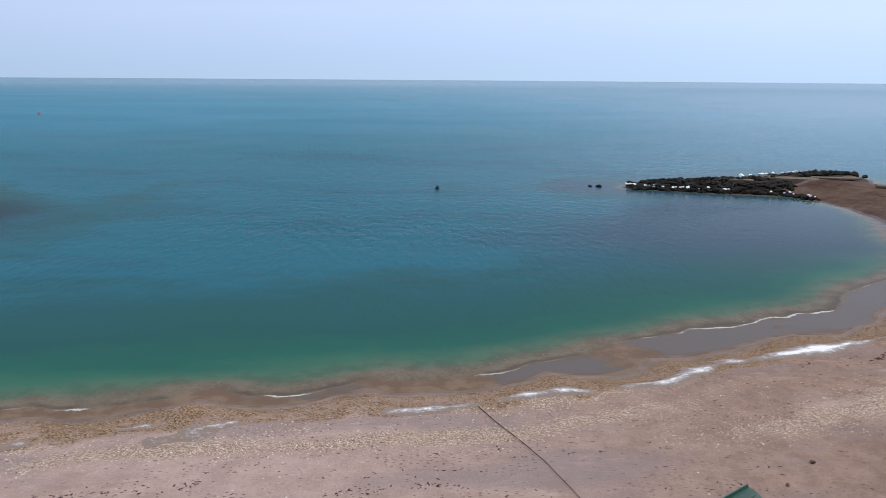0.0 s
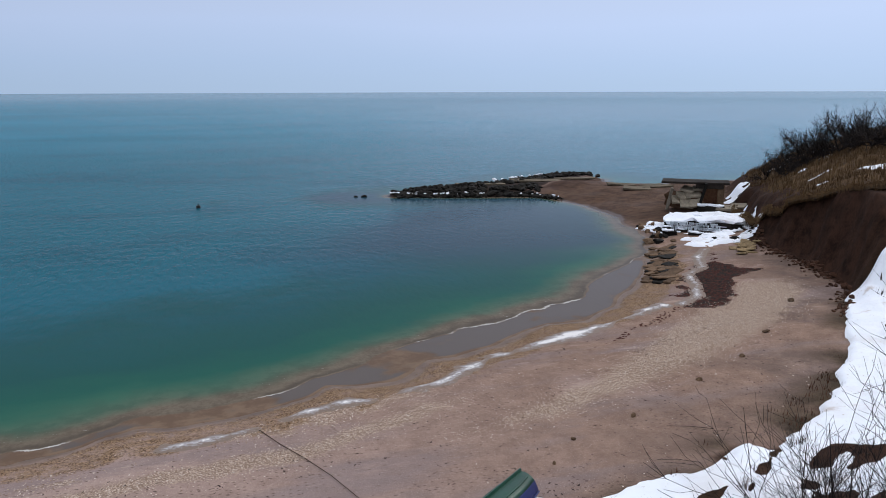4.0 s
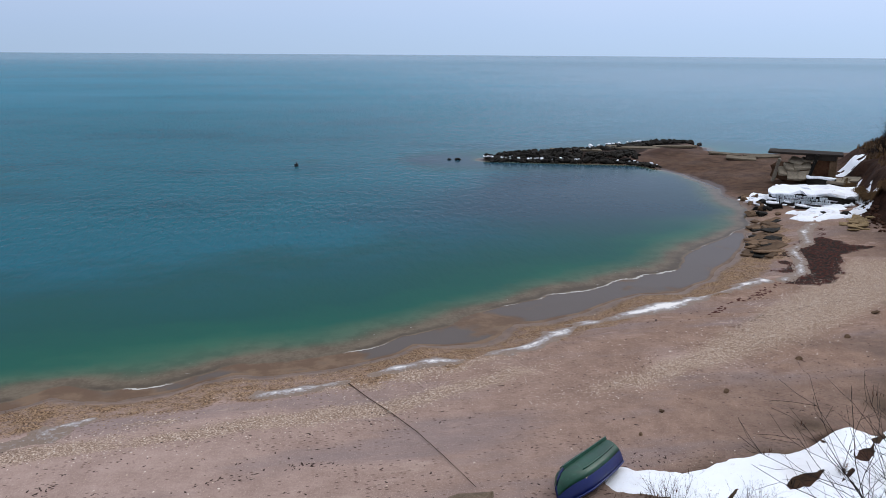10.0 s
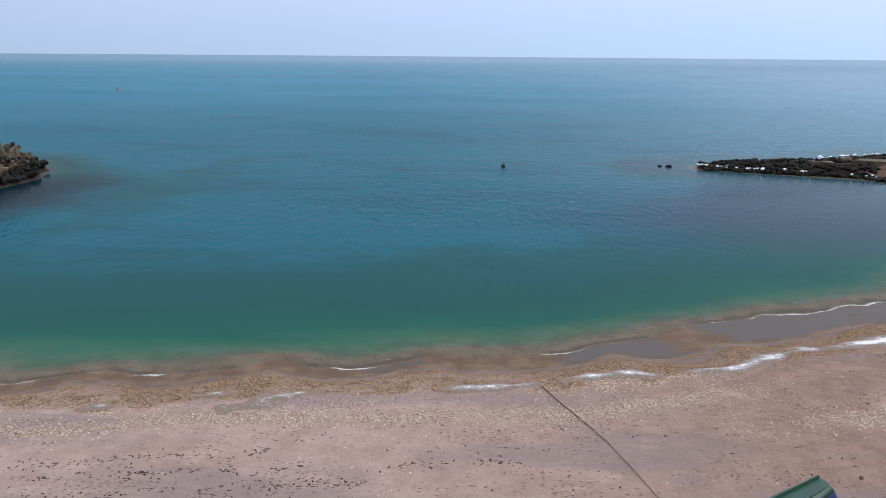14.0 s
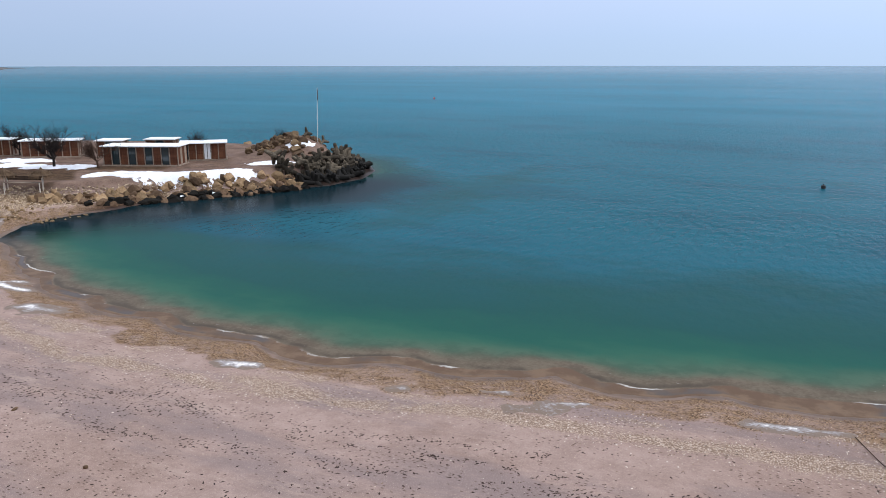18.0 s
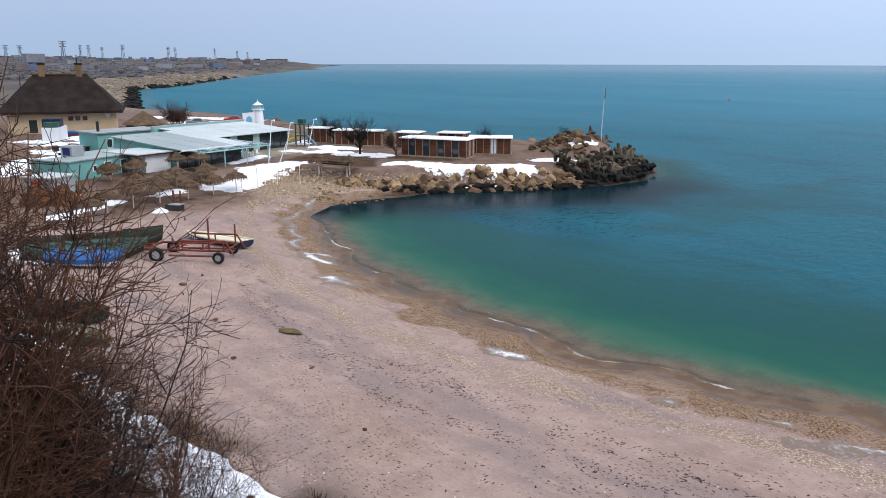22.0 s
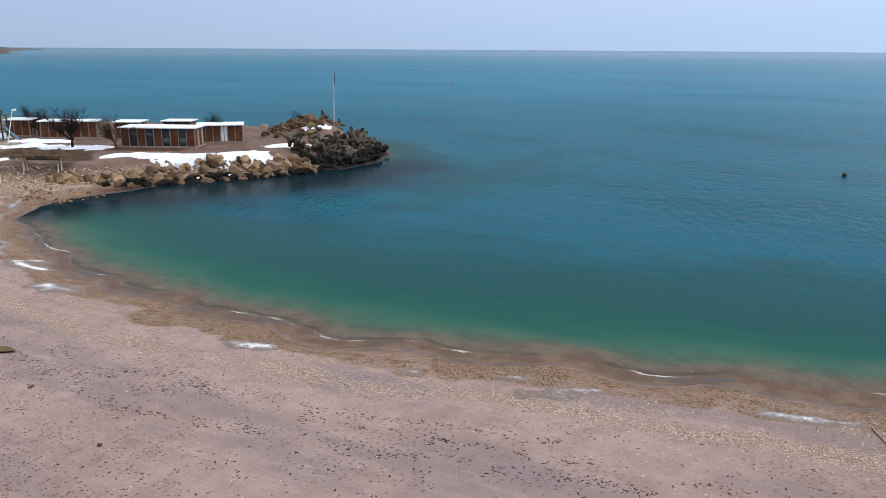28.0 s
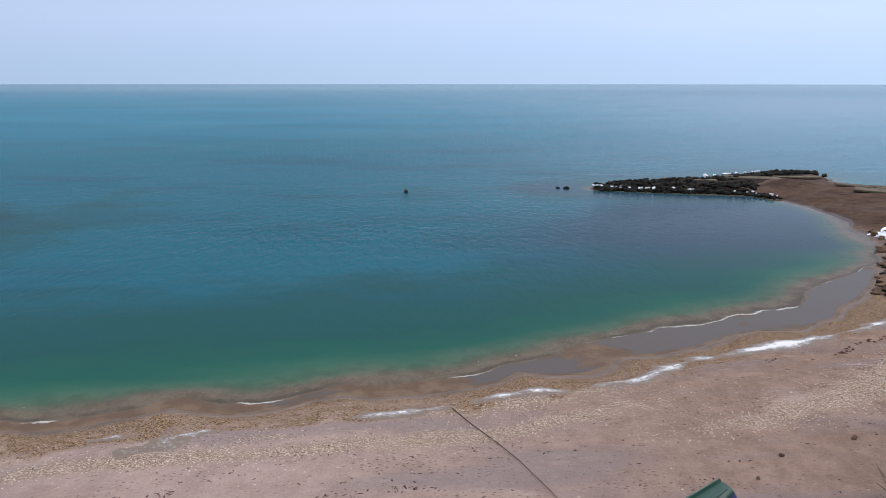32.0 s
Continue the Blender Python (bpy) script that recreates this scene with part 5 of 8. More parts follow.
for k in range(26):
    x, y = along([(50.5, 63), (48.5, 58.5), (46, 57), (44.5, 59)], rng)
    place_rock(rng.choice(ICY if k % 3 else DARK_R), x + rng.uniform(-1, 1), y + rng.uniform(-1, 1), rng.uniform(0.25, 0.6), "snow-capped rubble by the ledge", "snow-capped rubble stone beside the frozen ledge", rng, name="rubble_stone")
YELLOW_ROCK = plain("yellow_stained_rock", (0.15, 0.10, 0.05), (0.36, 0.26, 0.14), 0.95, 2.0, bump=0.9, dist=0.05)
for k in range(34):
    x, y = along([(43.0, 52.6), (44.6, 54.2), (46.8, 55.6)], rng)
    x, y = x + rng.uniform(-0.7, 0.7), y + rng.uniform(-1.0, 1.0)
    slab("yellow_ledge", rng.uniform(0.5, 1.6), rng.uniform(0.35, 0.8), 0.10, pose(x, y, height(x, y) + 0.03 + 0.05 * (k % 3), rng.uniform(-8, 8), rng.uniform(-8, 8), rng.uniform(25, 60)), YELLOW_ROCK, "yellow-stained flat rock ledge below the ruin", "yellow rock ledges", "rock ledge")


CLOD = plain("fallen_earth", (0.030, 0.014, 0.009), (0.105, 0.052, 0.032), 0.95, 2.0, bump=0.9, dist=0.05)
clod_meshes = variants(3, CLOD, 0.6, 80)
HEAPS.clear()
for k in range(420):
    x, y = along([(50.5, 61), (45.6, 53.5), (43.9, 47), (42.4, 43), (40.6, 39.4), (36, 34.4)], rng)
    off = abs(rng.gauss(0, 0.9))
    heap_rock(rng.choice(clod_meshes), x - 0.85 * off + 0.6, y - 0.1 * off, rng.uniform(0.06, 0.34) * (1.2 if off < 0.8 else 0.7), "clods of fallen earth", "", rng)
for (heap, mat_name), (vs, fs) in HEAPS.items():
    solo("earth_clods", mesh_of("earth_clods", vs, fs), bpy.data.materials[mat_name], "clods of red-brown earth fallen from the cliff", "earth clods", kind="stuff")


def heap_snow(X, Y, z, d, s, p, wh):
    n = vnoise(X * 0.8, Y * 0.8, 81, 5) - 0.5
    w = np.zeros_like(X)
    for pts, wide in (([(44, 66.5), (49, 67.5), (52.5, 67.5)], 1.6), ([(46, 60.8), (50.5, 64)], 1.5), ([(41.8, 57.6), (43.6, 59.5)], 0.9), ([(43.6, 56.6), (46.0, 57.4), (48.5, 58.5)], 0.8), ([(59.5, 75.0), (62.0, 77.5)], 0.9), ([(45.2, 45.6), (45.0, 43.2), (44.2, 41.0)], 0.55), ([(49.5, 59.5), (50.8, 61)], 0.6)):
        w = np.maximum(w, 1.0 - 0.5 * line_dist(X, Y, pts) / wide)
    return np.where(w > 0.05, w + n * 2.1, 0)


sheet("snow_by_ruin", 38, 70, 54, 90, 0.25, heap_snow, 0.5, SNOW, "snow drifted round the ruined bunker", "snow")


# earth bank behind the tumbled slabs, and the snowy sill's hollow, its shade a solid near-black block
bank = rock_mesh(520, 0.5)
solo("earth_bank", bank, plain("bank_earth", (0.09, 0.05, 0.03), (0.20, 0.12, 0.075), 0.95, 1.2, bump=0.9, dist=0.06), "brown earth bank under the broken slabs", "earth bank", RUIN @ pose(-1.9, 1.2, 0.7) @ Matrix.Diagonal((2.7, 1.5, 3.6, 1)))
sill = thing("snowy_sill", "snow-covered concrete sill on a near-black block standing for a shaded hollow", "sill", RUIN @ pose(1.1, -1.5, 0))
bm = box(B(), -1.4, 1.4, -0.5, 0.5, -0.4, 0.55, 0.08)
part("block", bm, ROCK_DARK, sill)
bm = ledge_bm(-1.4, 1.4, -0.5, 0.5, 0.50, 0.70, 3.0, 0.35)
part("snow_cap", bm, SNOW, sill)

# overhanging turf along the top of the earth cliff
LIP = [(54.5, 69), (50.5, 62), (46.8, 54.5), (45.6, 47.5), (45.0, 43.5), (45.6, 40.0), (47, 36.5), (50, 33)]
pts = []
for (x0, y0), (x1, y1) in zip(LIP, LIP[1:]):
    for k in range(14):
        t_ = k / 14
        pts.append((x0 + (x1 - x0) * t_, y0 + (y1 - y0) * t_))
bm = B()
cols = []
for k, (x, y) in enumerate(pts):
    nx, ny = -0.80, -0.60
    wob = 0.5 * noise.noise(Vector((x * 0.5, y * 0.5, 3)))
    zt = height(x + 2.1, y + 1.6)
    zt = max(zt, height(x, y) + 0.4)
    cols.append([bm.verts.new((x - nx * o + wob * 0.4, y - ny * o, zt + dz + 0.12 * noise.noise(Vector((x, y, o))))) for o, dz in ((3.0, -0.10), (2.0, 0.03), (1.0 + wob, -0.02), (0.55 + wob, -0.22), (0.9, -0.42), (1.8, -0.5))])
for i in range(len(cols) - 1):
    for j in range(5):
        bm.faces.new((cols[i][j], cols[i + 1][j], cols[i + 1][j + 1], cols[i][j + 1]))
me = bpy.data.meshes.new("turf_overhang")
bmesh.ops.recalc_face_normals(bm, faces=bm.faces)
bm.to_mesh(me)
bm.free()
solo("turf_overhang", me, plain("overhanging_turf", (0.030, 0.018, 0.010), (0.075, 0.046, 0.023), 0.95, 2.0, bump=1.0, dist=0.08), "overhanging mat of dry grass along the cliff top", "turf", kind="structure")

# grass hanging over the cliff's edge
rng = random.Random(41)
verts, faces = [], []
for k in range(5200):
    x, y = along(LIP, rng)
    o = rng.uniform(0.4, 2.6)
    wob = 0.5 * noise.noise(Vector((x * 0.5, y * 0.5, 3)))
    zt = max(height(x + 2.1, y + 1.6), height(x, y) + 0.4)
    p = Vector((x + 0.80 * (o + wob), y + 0.60 * o, zt + 0.02))
    ln = rng.uniform(0.35, 0.8)
    out_ = Vector((-0.80 + rng.gauss(0, 0.35), -0.60 + rng.gauss(0, 0.35), 0.25)).normalized()
    w = Vector((-0.6, 0.8, 0)) * 0.025
    q = len(verts)
    mid_ = p + out_ * ln * 0.6
    verts += [p - w, p + w, mid_ + w * 0.7, mid_ - w * 0.7, mid_ + out_ * ln * 0.2 + Vector((0, 0, -ln * rng.uniform(0.3, 0.9)))]
    faces += [(q, q + 1, q + 2, q + 3), (q + 3, q + 2, q + 4)]
solo("edge_grass", mesh_of("edge_grass", verts, faces), DRY_GRASS, "dry grass hanging over the edge of the earth cliff", "grass", kind="stuff")


# ---- bare bushes and trees ----
def twist(d, ang, rng):
    a = d.orthogonal().normalized()
    a.rotate(Matrix.Rotation(rng.uniform(0, 6.283), 3, d))
    out = d.copy()
    out.rotate(Matrix.Rotation(ang, 3, a))
    return out


def limb(p, d, length, r0, r1, segs, rng, up=0.12, wander=0.10):
    pts = [(p.copy(), r0)]
    for i in range(segs):
        d = (d + Vector((rng.gauss(0, wander), rng.gauss(0, wander), rng.gauss(0, wander) + up))).normalized()
        p = p + d * (length / segs)
        pts.append((p.copy(), r0 + (r1 - r0) * (i + 1) / segs))
    return pts


def spray(h, stems, spread, subs, twigs, seed, lean=Vector((0, 0, 0)), thick=0.010, leaves=0, up=0.12, wild=0.10, reach=1.0):
    """Lines of a many-stemmed bush: its stems, its twigs and small leaves."""
    rng = random.Random(seed)
    main, fine, leaf = [], [], []
    for _ in range(stems):
        a, tilt = rng.uniform(0, 6.283), spread * math.sqrt(rng.random())
        d = (Vector((math.cos(a) * math.sin(tilt), math.sin(a) * math.sin(tilt), math.cos(tilt))) + lean).normalized()
        foot = Vector((math.cos(a), math.sin(a), 0)) * rng.uniform(0, 0.06 * h)
        st = limb(foot, d, h * rng.uniform(0.6, 1.03), thick * h, 0.0009 * h, 7, rng, up, min(wild, 0.13))
        main.append(st)
        for _ in range(subs):
            k = rng.randint(2, 6)
            p, r = st[k]
            dd = (st[k][0] - st[k - 1][0]).normalized()
            br = limb(p, twist(dd, rng.uniform(0.35, 0.9) + 3 * max(0, wild - 0.1), rng), h * reach * rng.uniform(0.15, 0.38), r * 0.6, 0.0007 * h, 4, rng, up, wild)
            fine.append(br)
            for _ in range(twigs):
                j = rng.randint(1, 4)
                q, r2 = br[j]
                dq = (br[j][0] - br[j - 1][0]).normalized()
                tw = limb(q, twist(dq, rng.uniform(0.4, 1.0), rng), h * reach * rng.uniform(0.05, 0.15), max(r2 * 0.7, 0.0007 * h), 0.0005 * h, 2, rng, up, wild)
                fine.append(tw)
                if rng.random() < leaves:
                    leaf.append((tw[rng.randint(1, 2)][0], rng.uniform(0.03, 0.06)))
    return main, fine, leaf


def leaf_mesh(spots, seed):
    rng = random.Random(seed)
    verts, faces = [], []
    for p, s in spots:
        a = Vector((rng.gauss(0, 1), rng.gauss(0, 1), rng.gauss(-0.6, 0.6))).normalized() * s
        b = a.orthogonal().normalized() * s * 0.25
        k = len(verts)
        verts += [p, p + a * 0.5 + b, p + a, p + a * 0.5 - b]
        faces.append((k, k + 1, k + 2, k + 3))
    return mesh_of("foliage", verts, faces)


def bush(name, label, x, y, h, stems, spread, subs, twigs, seed, mat_, lean=(0, 0, 0), leaves=0.0, group="", category="bush", z=None, thick=0.010, up=0.12, wild=0.10, reach=1.0):
    ob = thing(name, label, category, pose(x, y, height(x, y) - 0.08 if z is None else z), group)
    main, fine, leaf = spray(h, stems, spread, subs, twigs, seed, Vector(lean), thick, leaves, up, wild, reach)
    part("branchwork", tubes("branchwork", main, 5), mat_, ob)
    part("twig_spray", tubes("twig_spray", fine, 3), mat_, ob)
    if leaf:
        part("foliage", leaf_mesh(leaf, seed), DEAD_LEAF, ob)
    return ob


def polar(a, d):
    return d * math.sin(radians(a)), d * math.cos(radians(a))


# thicket on the slope left of the viewpoint; tops given as the angle at which they stand against the view
for k, (a, d, top, n, subs) in enumerate(((-91, 8.5, 5, 22, 26), (-85.5, 9.5, 2.5, 30, 36), (-81.5, 10.5, -4.5, 30, 36), (-78.5, 11.5, -10.5, 26, 32), (-75.8, 12.5, -15, 24, 28), (-72.5, 14, -19.5, 20, 24),
                                            (-69.3, 15.5, -23.5, 18, 20), (-66, 17, -27.2, 15, 16), (-63, 18.3, -30.5, 12, 12), (-83, 14, -12, 18, 18), (-79.5, 15, -17, 18, 18), (-76, 16, -21.5, 16, 16))):
    x, y = polar(a, d)
    h = (14 + d * math.tan(radians(top)) - height(x, y)) / 0.98
    bush("bare_bush", "dense leafless reddish-brown bush on the snowy slope", x, y, h, n, 0.10 + 1.1 / h, subs, 6, 100 + k, BARK_RED if k % 3 else BARK_DARK, (0.0, 0.03, 0), 0.30, "thicket on the slope", thick=0.0045, up=0.06, wild=0.22, reach=min(1.0, 3.6 / h))
for k, (a, d, h) in enumerate(((-60.5, 17.6, 1.3), (-59.3, 19.2, 0.8), (-58.2, 20.4, 0.55), (-62.5, 19.2, 1.0), (-65, 18.5, 1.4))):
    x, y = polar(a, d)
    bush("low_bush", "low dark leafless scrub at the foot of the slope", x, y, h, 16, 0.9, 10, 3, 130 + k, BARK_DARK if k % 2 == 0 else BARK_RED, (0, 0.1, 0), 0.05, "scrub at the foot of the slope")
# bushes right of the viewpoint
for k, (a, d, h, n, sp) in enumerate(((50.8, 10.8, 3.9, 30, 0.6), (54.5, 9.5, 4.4, 30, 0.65), (46.5, 24.0, 1.7, 12, 0.5), (57, 12, 4.6, 20, 0.55))):
    x, y = polar(a, d)
    bush("bare_bush", "slender dark leafless bush above the snow", x, y, h, n, sp, 13, 4, 150 + k, BARK_DARK, (-0.03, 0.03, 0), 0.0, "bushes above the snow", thick=0.0068, up=0.09, wild=0.14)
for k, (a, d, h) in enumerate(((29.5, 20.6, 1.5), (32, 20.2, 1.2), (21.5, 19.3, 1.0), (18.5, 19.4, 0.9), (24.5, 18.8, 1.1), (35.5, 20.5, 1.4), (41, 24.5, 0.7), (44, 29, 1.0))):
    x, y = polar(a, d)
    bush("low_bush", "low leafless brown shrub at the edge of the snow", x, y, h, 15, 0.75, 8, 3, 170 + k, BARK_DARK if k % 2 else BARK, (0, 0.05, 0), 0.05, "shrubs at the edge of the snow")


def tree(name, label, x, y, h, seed, mat_, group, fork=0.22, subs=10, twigs=5, spread=0.7, stems=9, z=None):
    ob = thing(name, label, "tree", pose(x, y, height(x, y) - 0.1 if z is None else z), group)
    rng_ = random.Random(seed)
    trunk = limb(Vector((0, 0, 0)), Vector((rng_.gauss(0, 0.08), rng_.gauss(0, 0.08), 1)), h * fork, 0.035 * h, 0.024 * h, 3, rng_, 0.3, 0.06)
    part("trunk", tubes("trunk", [trunk], 7), mat_, ob)
    main, fine, _ = spray(h * (1 - fork), stems, spread, subs, twigs, seed, thick=0.012, up=0.03)
    at = trunk[-1][0]
    main = [[(p + at, r) for p, r in s] for s in main]
    fine = [[(p + at, r * 2.6) for p, r in s] for s in fine]
    part("branching", tubes("branching", main, 5), mat_, ob)
    part("crown", tubes("crown", fine, 3), mat_, ob)
    return ob


for k, (x, y, h) in enumerate(((-81.3, 59.9, 5.4), (-101.5, 69.0, 3.8), (-76.6, 62.2, 4.3), (-74.5, 76.0, 3.6), (-97.5, 67.0, 3.4))):
    tree("bare_tree", "small leafless tree standing among the wooden cabins", x, y, h, 200 + k, BARK_DARK if k != 2 else BARK, "trees among the cabins", stems=15, subs=17, spread=0.85)
bush("bare_bush", "dark round leafless bush on top of the spit", -69.4, 87.0, 2.0, 18, 0.6, 9, 3, 220, BARK_DARK, category="bush")
for k, (x, y, h) in enumerate(((-131, 57, 5.5), (-135, 60, 4.8), (-141, 63, 3.6), (-112, 66, 2.2))):
    tree("bare_tree", "leafless tree beside the big thatched house", x, y, h, 230 + k, BARK, "trees by the thatched house", stems=15, subs=18, spread=1.0)
# wind-bent trees along the crest of the hill
for k, (a, d, h) in enumerate(((40.4, 93, 2.6), (41.2, 95, 3.6), (42.0, 94, 4.4), (42.9, 95, 4.6), (43.8, 93, 4.4), (44.7, 92, 4.4), (45.6, 90, 4.2), (46.6, 86, 4.6), (47.6, 84, 4.6), (49, 84, 4.4), (43.2, 99, 5.0), (45.2, 98, 5.0), (41.6, 90, 2.8))):
    x, y = polar(a, d)
    tree("windswept_tree", "dark leafless tree on the crest of the hill", x, y, h, 250 + k, BARK_DARK, "trees on the hill crest", fork=0.12, stems=13, subs=15, twigs=6, spread=1.35)


# dry grass over the hill and the cliff edge
def tufts(name, label, spots, blades, h, mat_, seed, category="grass"):
    rng_ = random.Random(seed)
    verts, faces = [], []
    for x, y, z in spots:
        for _ in range(blades):
            a, lean_ = rng_.uniform(0, 6.283), rng_.uniform(0.1, 0.7)
            hh = h * rng_.uniform(0.5, 1.2)
            bx, by = x + rng_.gauss(0, 0.12), y + rng_.gauss(0, 0.12)
            w = 0.022 * hh / 0.4 + 0.01
            px, py = -math.sin(a) * w, math.cos(a) * w
            k = len(verts)
            tx, ty = math.cos(a) * lean_ * hh, math.sin(a) * lean_ * hh
            verts += [(bx - px, by - py, z - 0.03), (bx + px, by + py, z - 0.03), (bx + tx, by + ty, z + hh)]
            faces.append((k, k + 1, k + 2))
    return solo(name, mesh_of(name, verts, faces), mat_, label, category, kind="stuff")


def spots_where(x0, x1, y0, y1, count, test, seed):
    g = np.random.RandomState(seed)
    X, Y = g.uniform(x0, x1, count), g.uniform(y0, y1, count)
    z, d, s, p, wh, att = terrain(X, Y)
    ok = test(X, Y, z, d, s, p, wh, att, g.uniform(0, 1, count))
    return list(zip(X[ok], Y[ok], z[ok]))


tufts("hill_grass", "dry brown grass covering the hill above the earth cliff", spots_where(40, 92, 42, 102, 14000, lambda X, Y, z, d, s, p, wh, a, u: (s > 2.4) & (wh > 0.5) & (u < 0.9), 1), 5, 0.55, DRY_GRASS, 1)
tufts("slope_scrub", "dark dead grass and scrub on the snowy slope", spots_where(-40, 46, 4, 42, 5200, lambda X, Y, z, d, s, p, wh, a, u: (s > 1.2) & (s < 15) & (wh < 0.5) & (vnoise(X * 0.35 + Y * 0.25, (Y - X * 0.7) * 1.1, 61, 4) < 0.38), 2), 7, 0.35, BARK_DARK, 2)
tufts("foot_grass", "withered grass along the foot of the slope", spots_where(-34, 30, 8, 30, 5000, lambda X, Y, z, d, s, p, wh, a, u: (s > -0.7) & (s < 0.5) & (vnoise(X * 0.5, Y * 0.5, 33) > 0.5), 3), 6, 0.22, BARK_RED, 3)

# ---- what the sea washed up ----
def chips(name, label, spots, size, mat_, seed, flat=0.5, category="pebbles", long=1.0):
    rng_ = random.Random(seed)
    verts, faces = [], []
    for x, y, z in spots:
        s_ = size * rng_.uniform(0.45, 1.3)
        a = rng_.uniform(0, 6.283)
        c, n_ = math.cos(a) * s_, math.sin(a) * s_
        k = len(verts)
        verts += [(x + c * long, y + n_ * long, z), (x - n_ * 0.7, y + c * 0.7, z), (x - c * long, y - n_ * long, z), (x + n_ * 0.7, y - c * 0.7, z), (x + c * 0.2, y + n_ * 0.2, z + s_ * flat)]
        faces += [(k, k + 1, k + 4), (k + 1, k + 2, k + 4), (k + 2, k + 3, k + 4), (k + 3, k, k + 4)]
    return solo(name, mesh_of(name, verts, faces), mat_, label, category, kind="stuff")


chips("shell_gravel", "pale shell gravel in a band along the beach", spots_where(-45, 42, 20, 50, 330000, lambda X, Y, z, d, s, p, wh, a, u: (u < a["gravel"] * 0.75), 11), 0.035, SHELL, 11)
chips("brown_gravel", "wet brown gravel along the water's edge", spots_where(-66, 34, 26, 52, 240000, lambda X, Y, z, d, s, p, wh, a, u: (d > 0.2) & (u < a["brown"] * 0.55), 12), 0.036, SHELL_BROWN, 12)
chips("tan_gravel", "tan gravel strewn over the brown berm", spots_where(-66, 34, 26, 52, 160000, lambda X, Y, z, d, s, p, wh, a, u: (d > 0.4) & (u < a["brown"] * 0.35), 18), 0.032, STONE_TAN, 18)
chips("corner_gravel", "tan stones in front of the wooden platform", spots_where(-84, -62, 34, 56, 30000, lambda X, Y, z, d, s, p, wh, a, u: (u < a["gravel"] * 0.9), 13), 0.10, STONE_TAN, 13)
chips("scattered_shells", "white shell fragments scattered over the sand", spots_where(-55, 34, 11, 40, 9000, lambda X, Y, z, d, s, p, wh, a, u: (d > 5) & (s < -0.5) & (u < 0.08 + 0.7 * smooth(0.55, 0.7, vnoise(X * 0.16, Y * 0.16, 91))), 14), 0.045, SHELL, 14, category="shells")


chips("slope_rubble", "tan rubble on the slope below the platform", spots_where(-86, -60, 42, 64, 26000, lambda X, Y, z, d, s, p, wh, a, u: (p > -2.2) & (p < 1.6) & (d > 0.8) & (u < 0.75), 17), 0.16, STONE_TAN, 17, 0.8)


WEED_RUNS = [([(-46, 24.6), (-42, 21.8), (-38.5, 20.3), (-34.8, 19.5), (-30, 19.0), (-26.4, 18.1), (-22, 17.8), (-18.3, 18.4), (-14.2, 19.3), (-11, 20), (-4, 21.6)], 0.30),
             ([(-46, 24.9), (-40, 22.5), (-36.3, 20.3), (-31.7, 20.2), (-27.6, 20.1), (-25, 20.4), (-21.8, 20.6), (-18.5, 20.5), (-12.8, 20.9), (-6, 22.2), (2, 23.4)], 0.22),
             ([(-31, 21.0), (-26.8, 21.4), (-24.9, 21.3), (-21.8, 20.9), (-16, 21.4), (-8, 23.2)], 0.25), ([(-29, 18.6), (-26, 19.6), (-24.6, 19.0), (-22.5, 19.7)], 0.35),
             ([(15.8, 34.3), (19.3, 36.0), (21.3, 36.4)], 0.18), ([(21.2, 33.3), (25.1, 35.0), (29.9, 36.3)], 0.2)]


def weed_lines(X, Y, z, d, s, p, wh, a, u):
    n = vnoise(X * 0.5, Y * 0.5, 93, 3) - 0.5
    run = np.zeros_like(X)
    for pts, wide in WEED_RUNS:
        run = np.maximum(run, np.exp(-(line_dist(X + 1.6 * n, Y + 1.2 * n, pts) / wide) ** 2))
    run = run * smooth(0.30, 0.62, vnoise(X * 0.9, Y * 0.9, 96, 3))
    return (s < -0.5) & (u < run * 0.75 + (0.010 + 0.07 * smooth(0.52, 0.75, vnoise(X * 0.35, Y * 0.9, 95))) * (d > 4.5))


chips("seaweed_scraps", "dark scraps of seaweed in lines along the sand", spots_where(-58, 34, 12, 42, 170000, weed_lines, 15), 0.043, WEED, 15, 0.3, "seaweed", 2.0)
chips("seaweed_fringe", "dark red seaweed washed up in the corner of the bay", spots_where(18, 42, 30, 54, 30000, lambda X, Y, z, d, s, p, wh, a, u: (u < 0.5 * (a["weed"] > 0.5)) | (u < 0.35 * np.exp(-((d - 4.2 - 1.4 * vnoise(X * 0.3, Y * 0.3, 94)) / 0.22) ** 2) * smooth(16, 22, X)), 16), 0.10, WEED_RED, 16, 0.4, "seaweed", 1.4)


# ---- the resort on the far side of the bay ----
def at_ground(x, y, rz=0, dz=0.0):
    return pose(x, y, height(x, y) + dz, 0, 0, rz)


def slope_box(bm, x0, x1, y0, y1, z0a, z0b, thick):
    """A sheet whose height runs from z0a at x0 to z0b at x1."""
    vs = [bm.verts.new(p) for p in ((x0, y0, z0a), (x1, y0, z0b), (x1, y1, z0b), (x0, y1, z0a), (x0, y0, z0a + thick), (x1, y0, z0b + thick), (x1, y1, z0b + thick), (x0, y1, z0a + thick))]
    for f in ((3, 2, 1, 0), (4, 5, 6, 7), (0, 1, 5, 4), (1, 2, 6, 5), (2, 3, 7, 6), (3, 0, 4, 7)):
        bm.faces.new([vs[i] for i in f])
    return bm


def one(name, parent, mat_, x0, x1, y0, y1, z0, z1, bevel=0.0, label=""):
    return part(name, box(B(), x0, x1, y0, y1, z0, z1, bevel), mat_, parent, label)


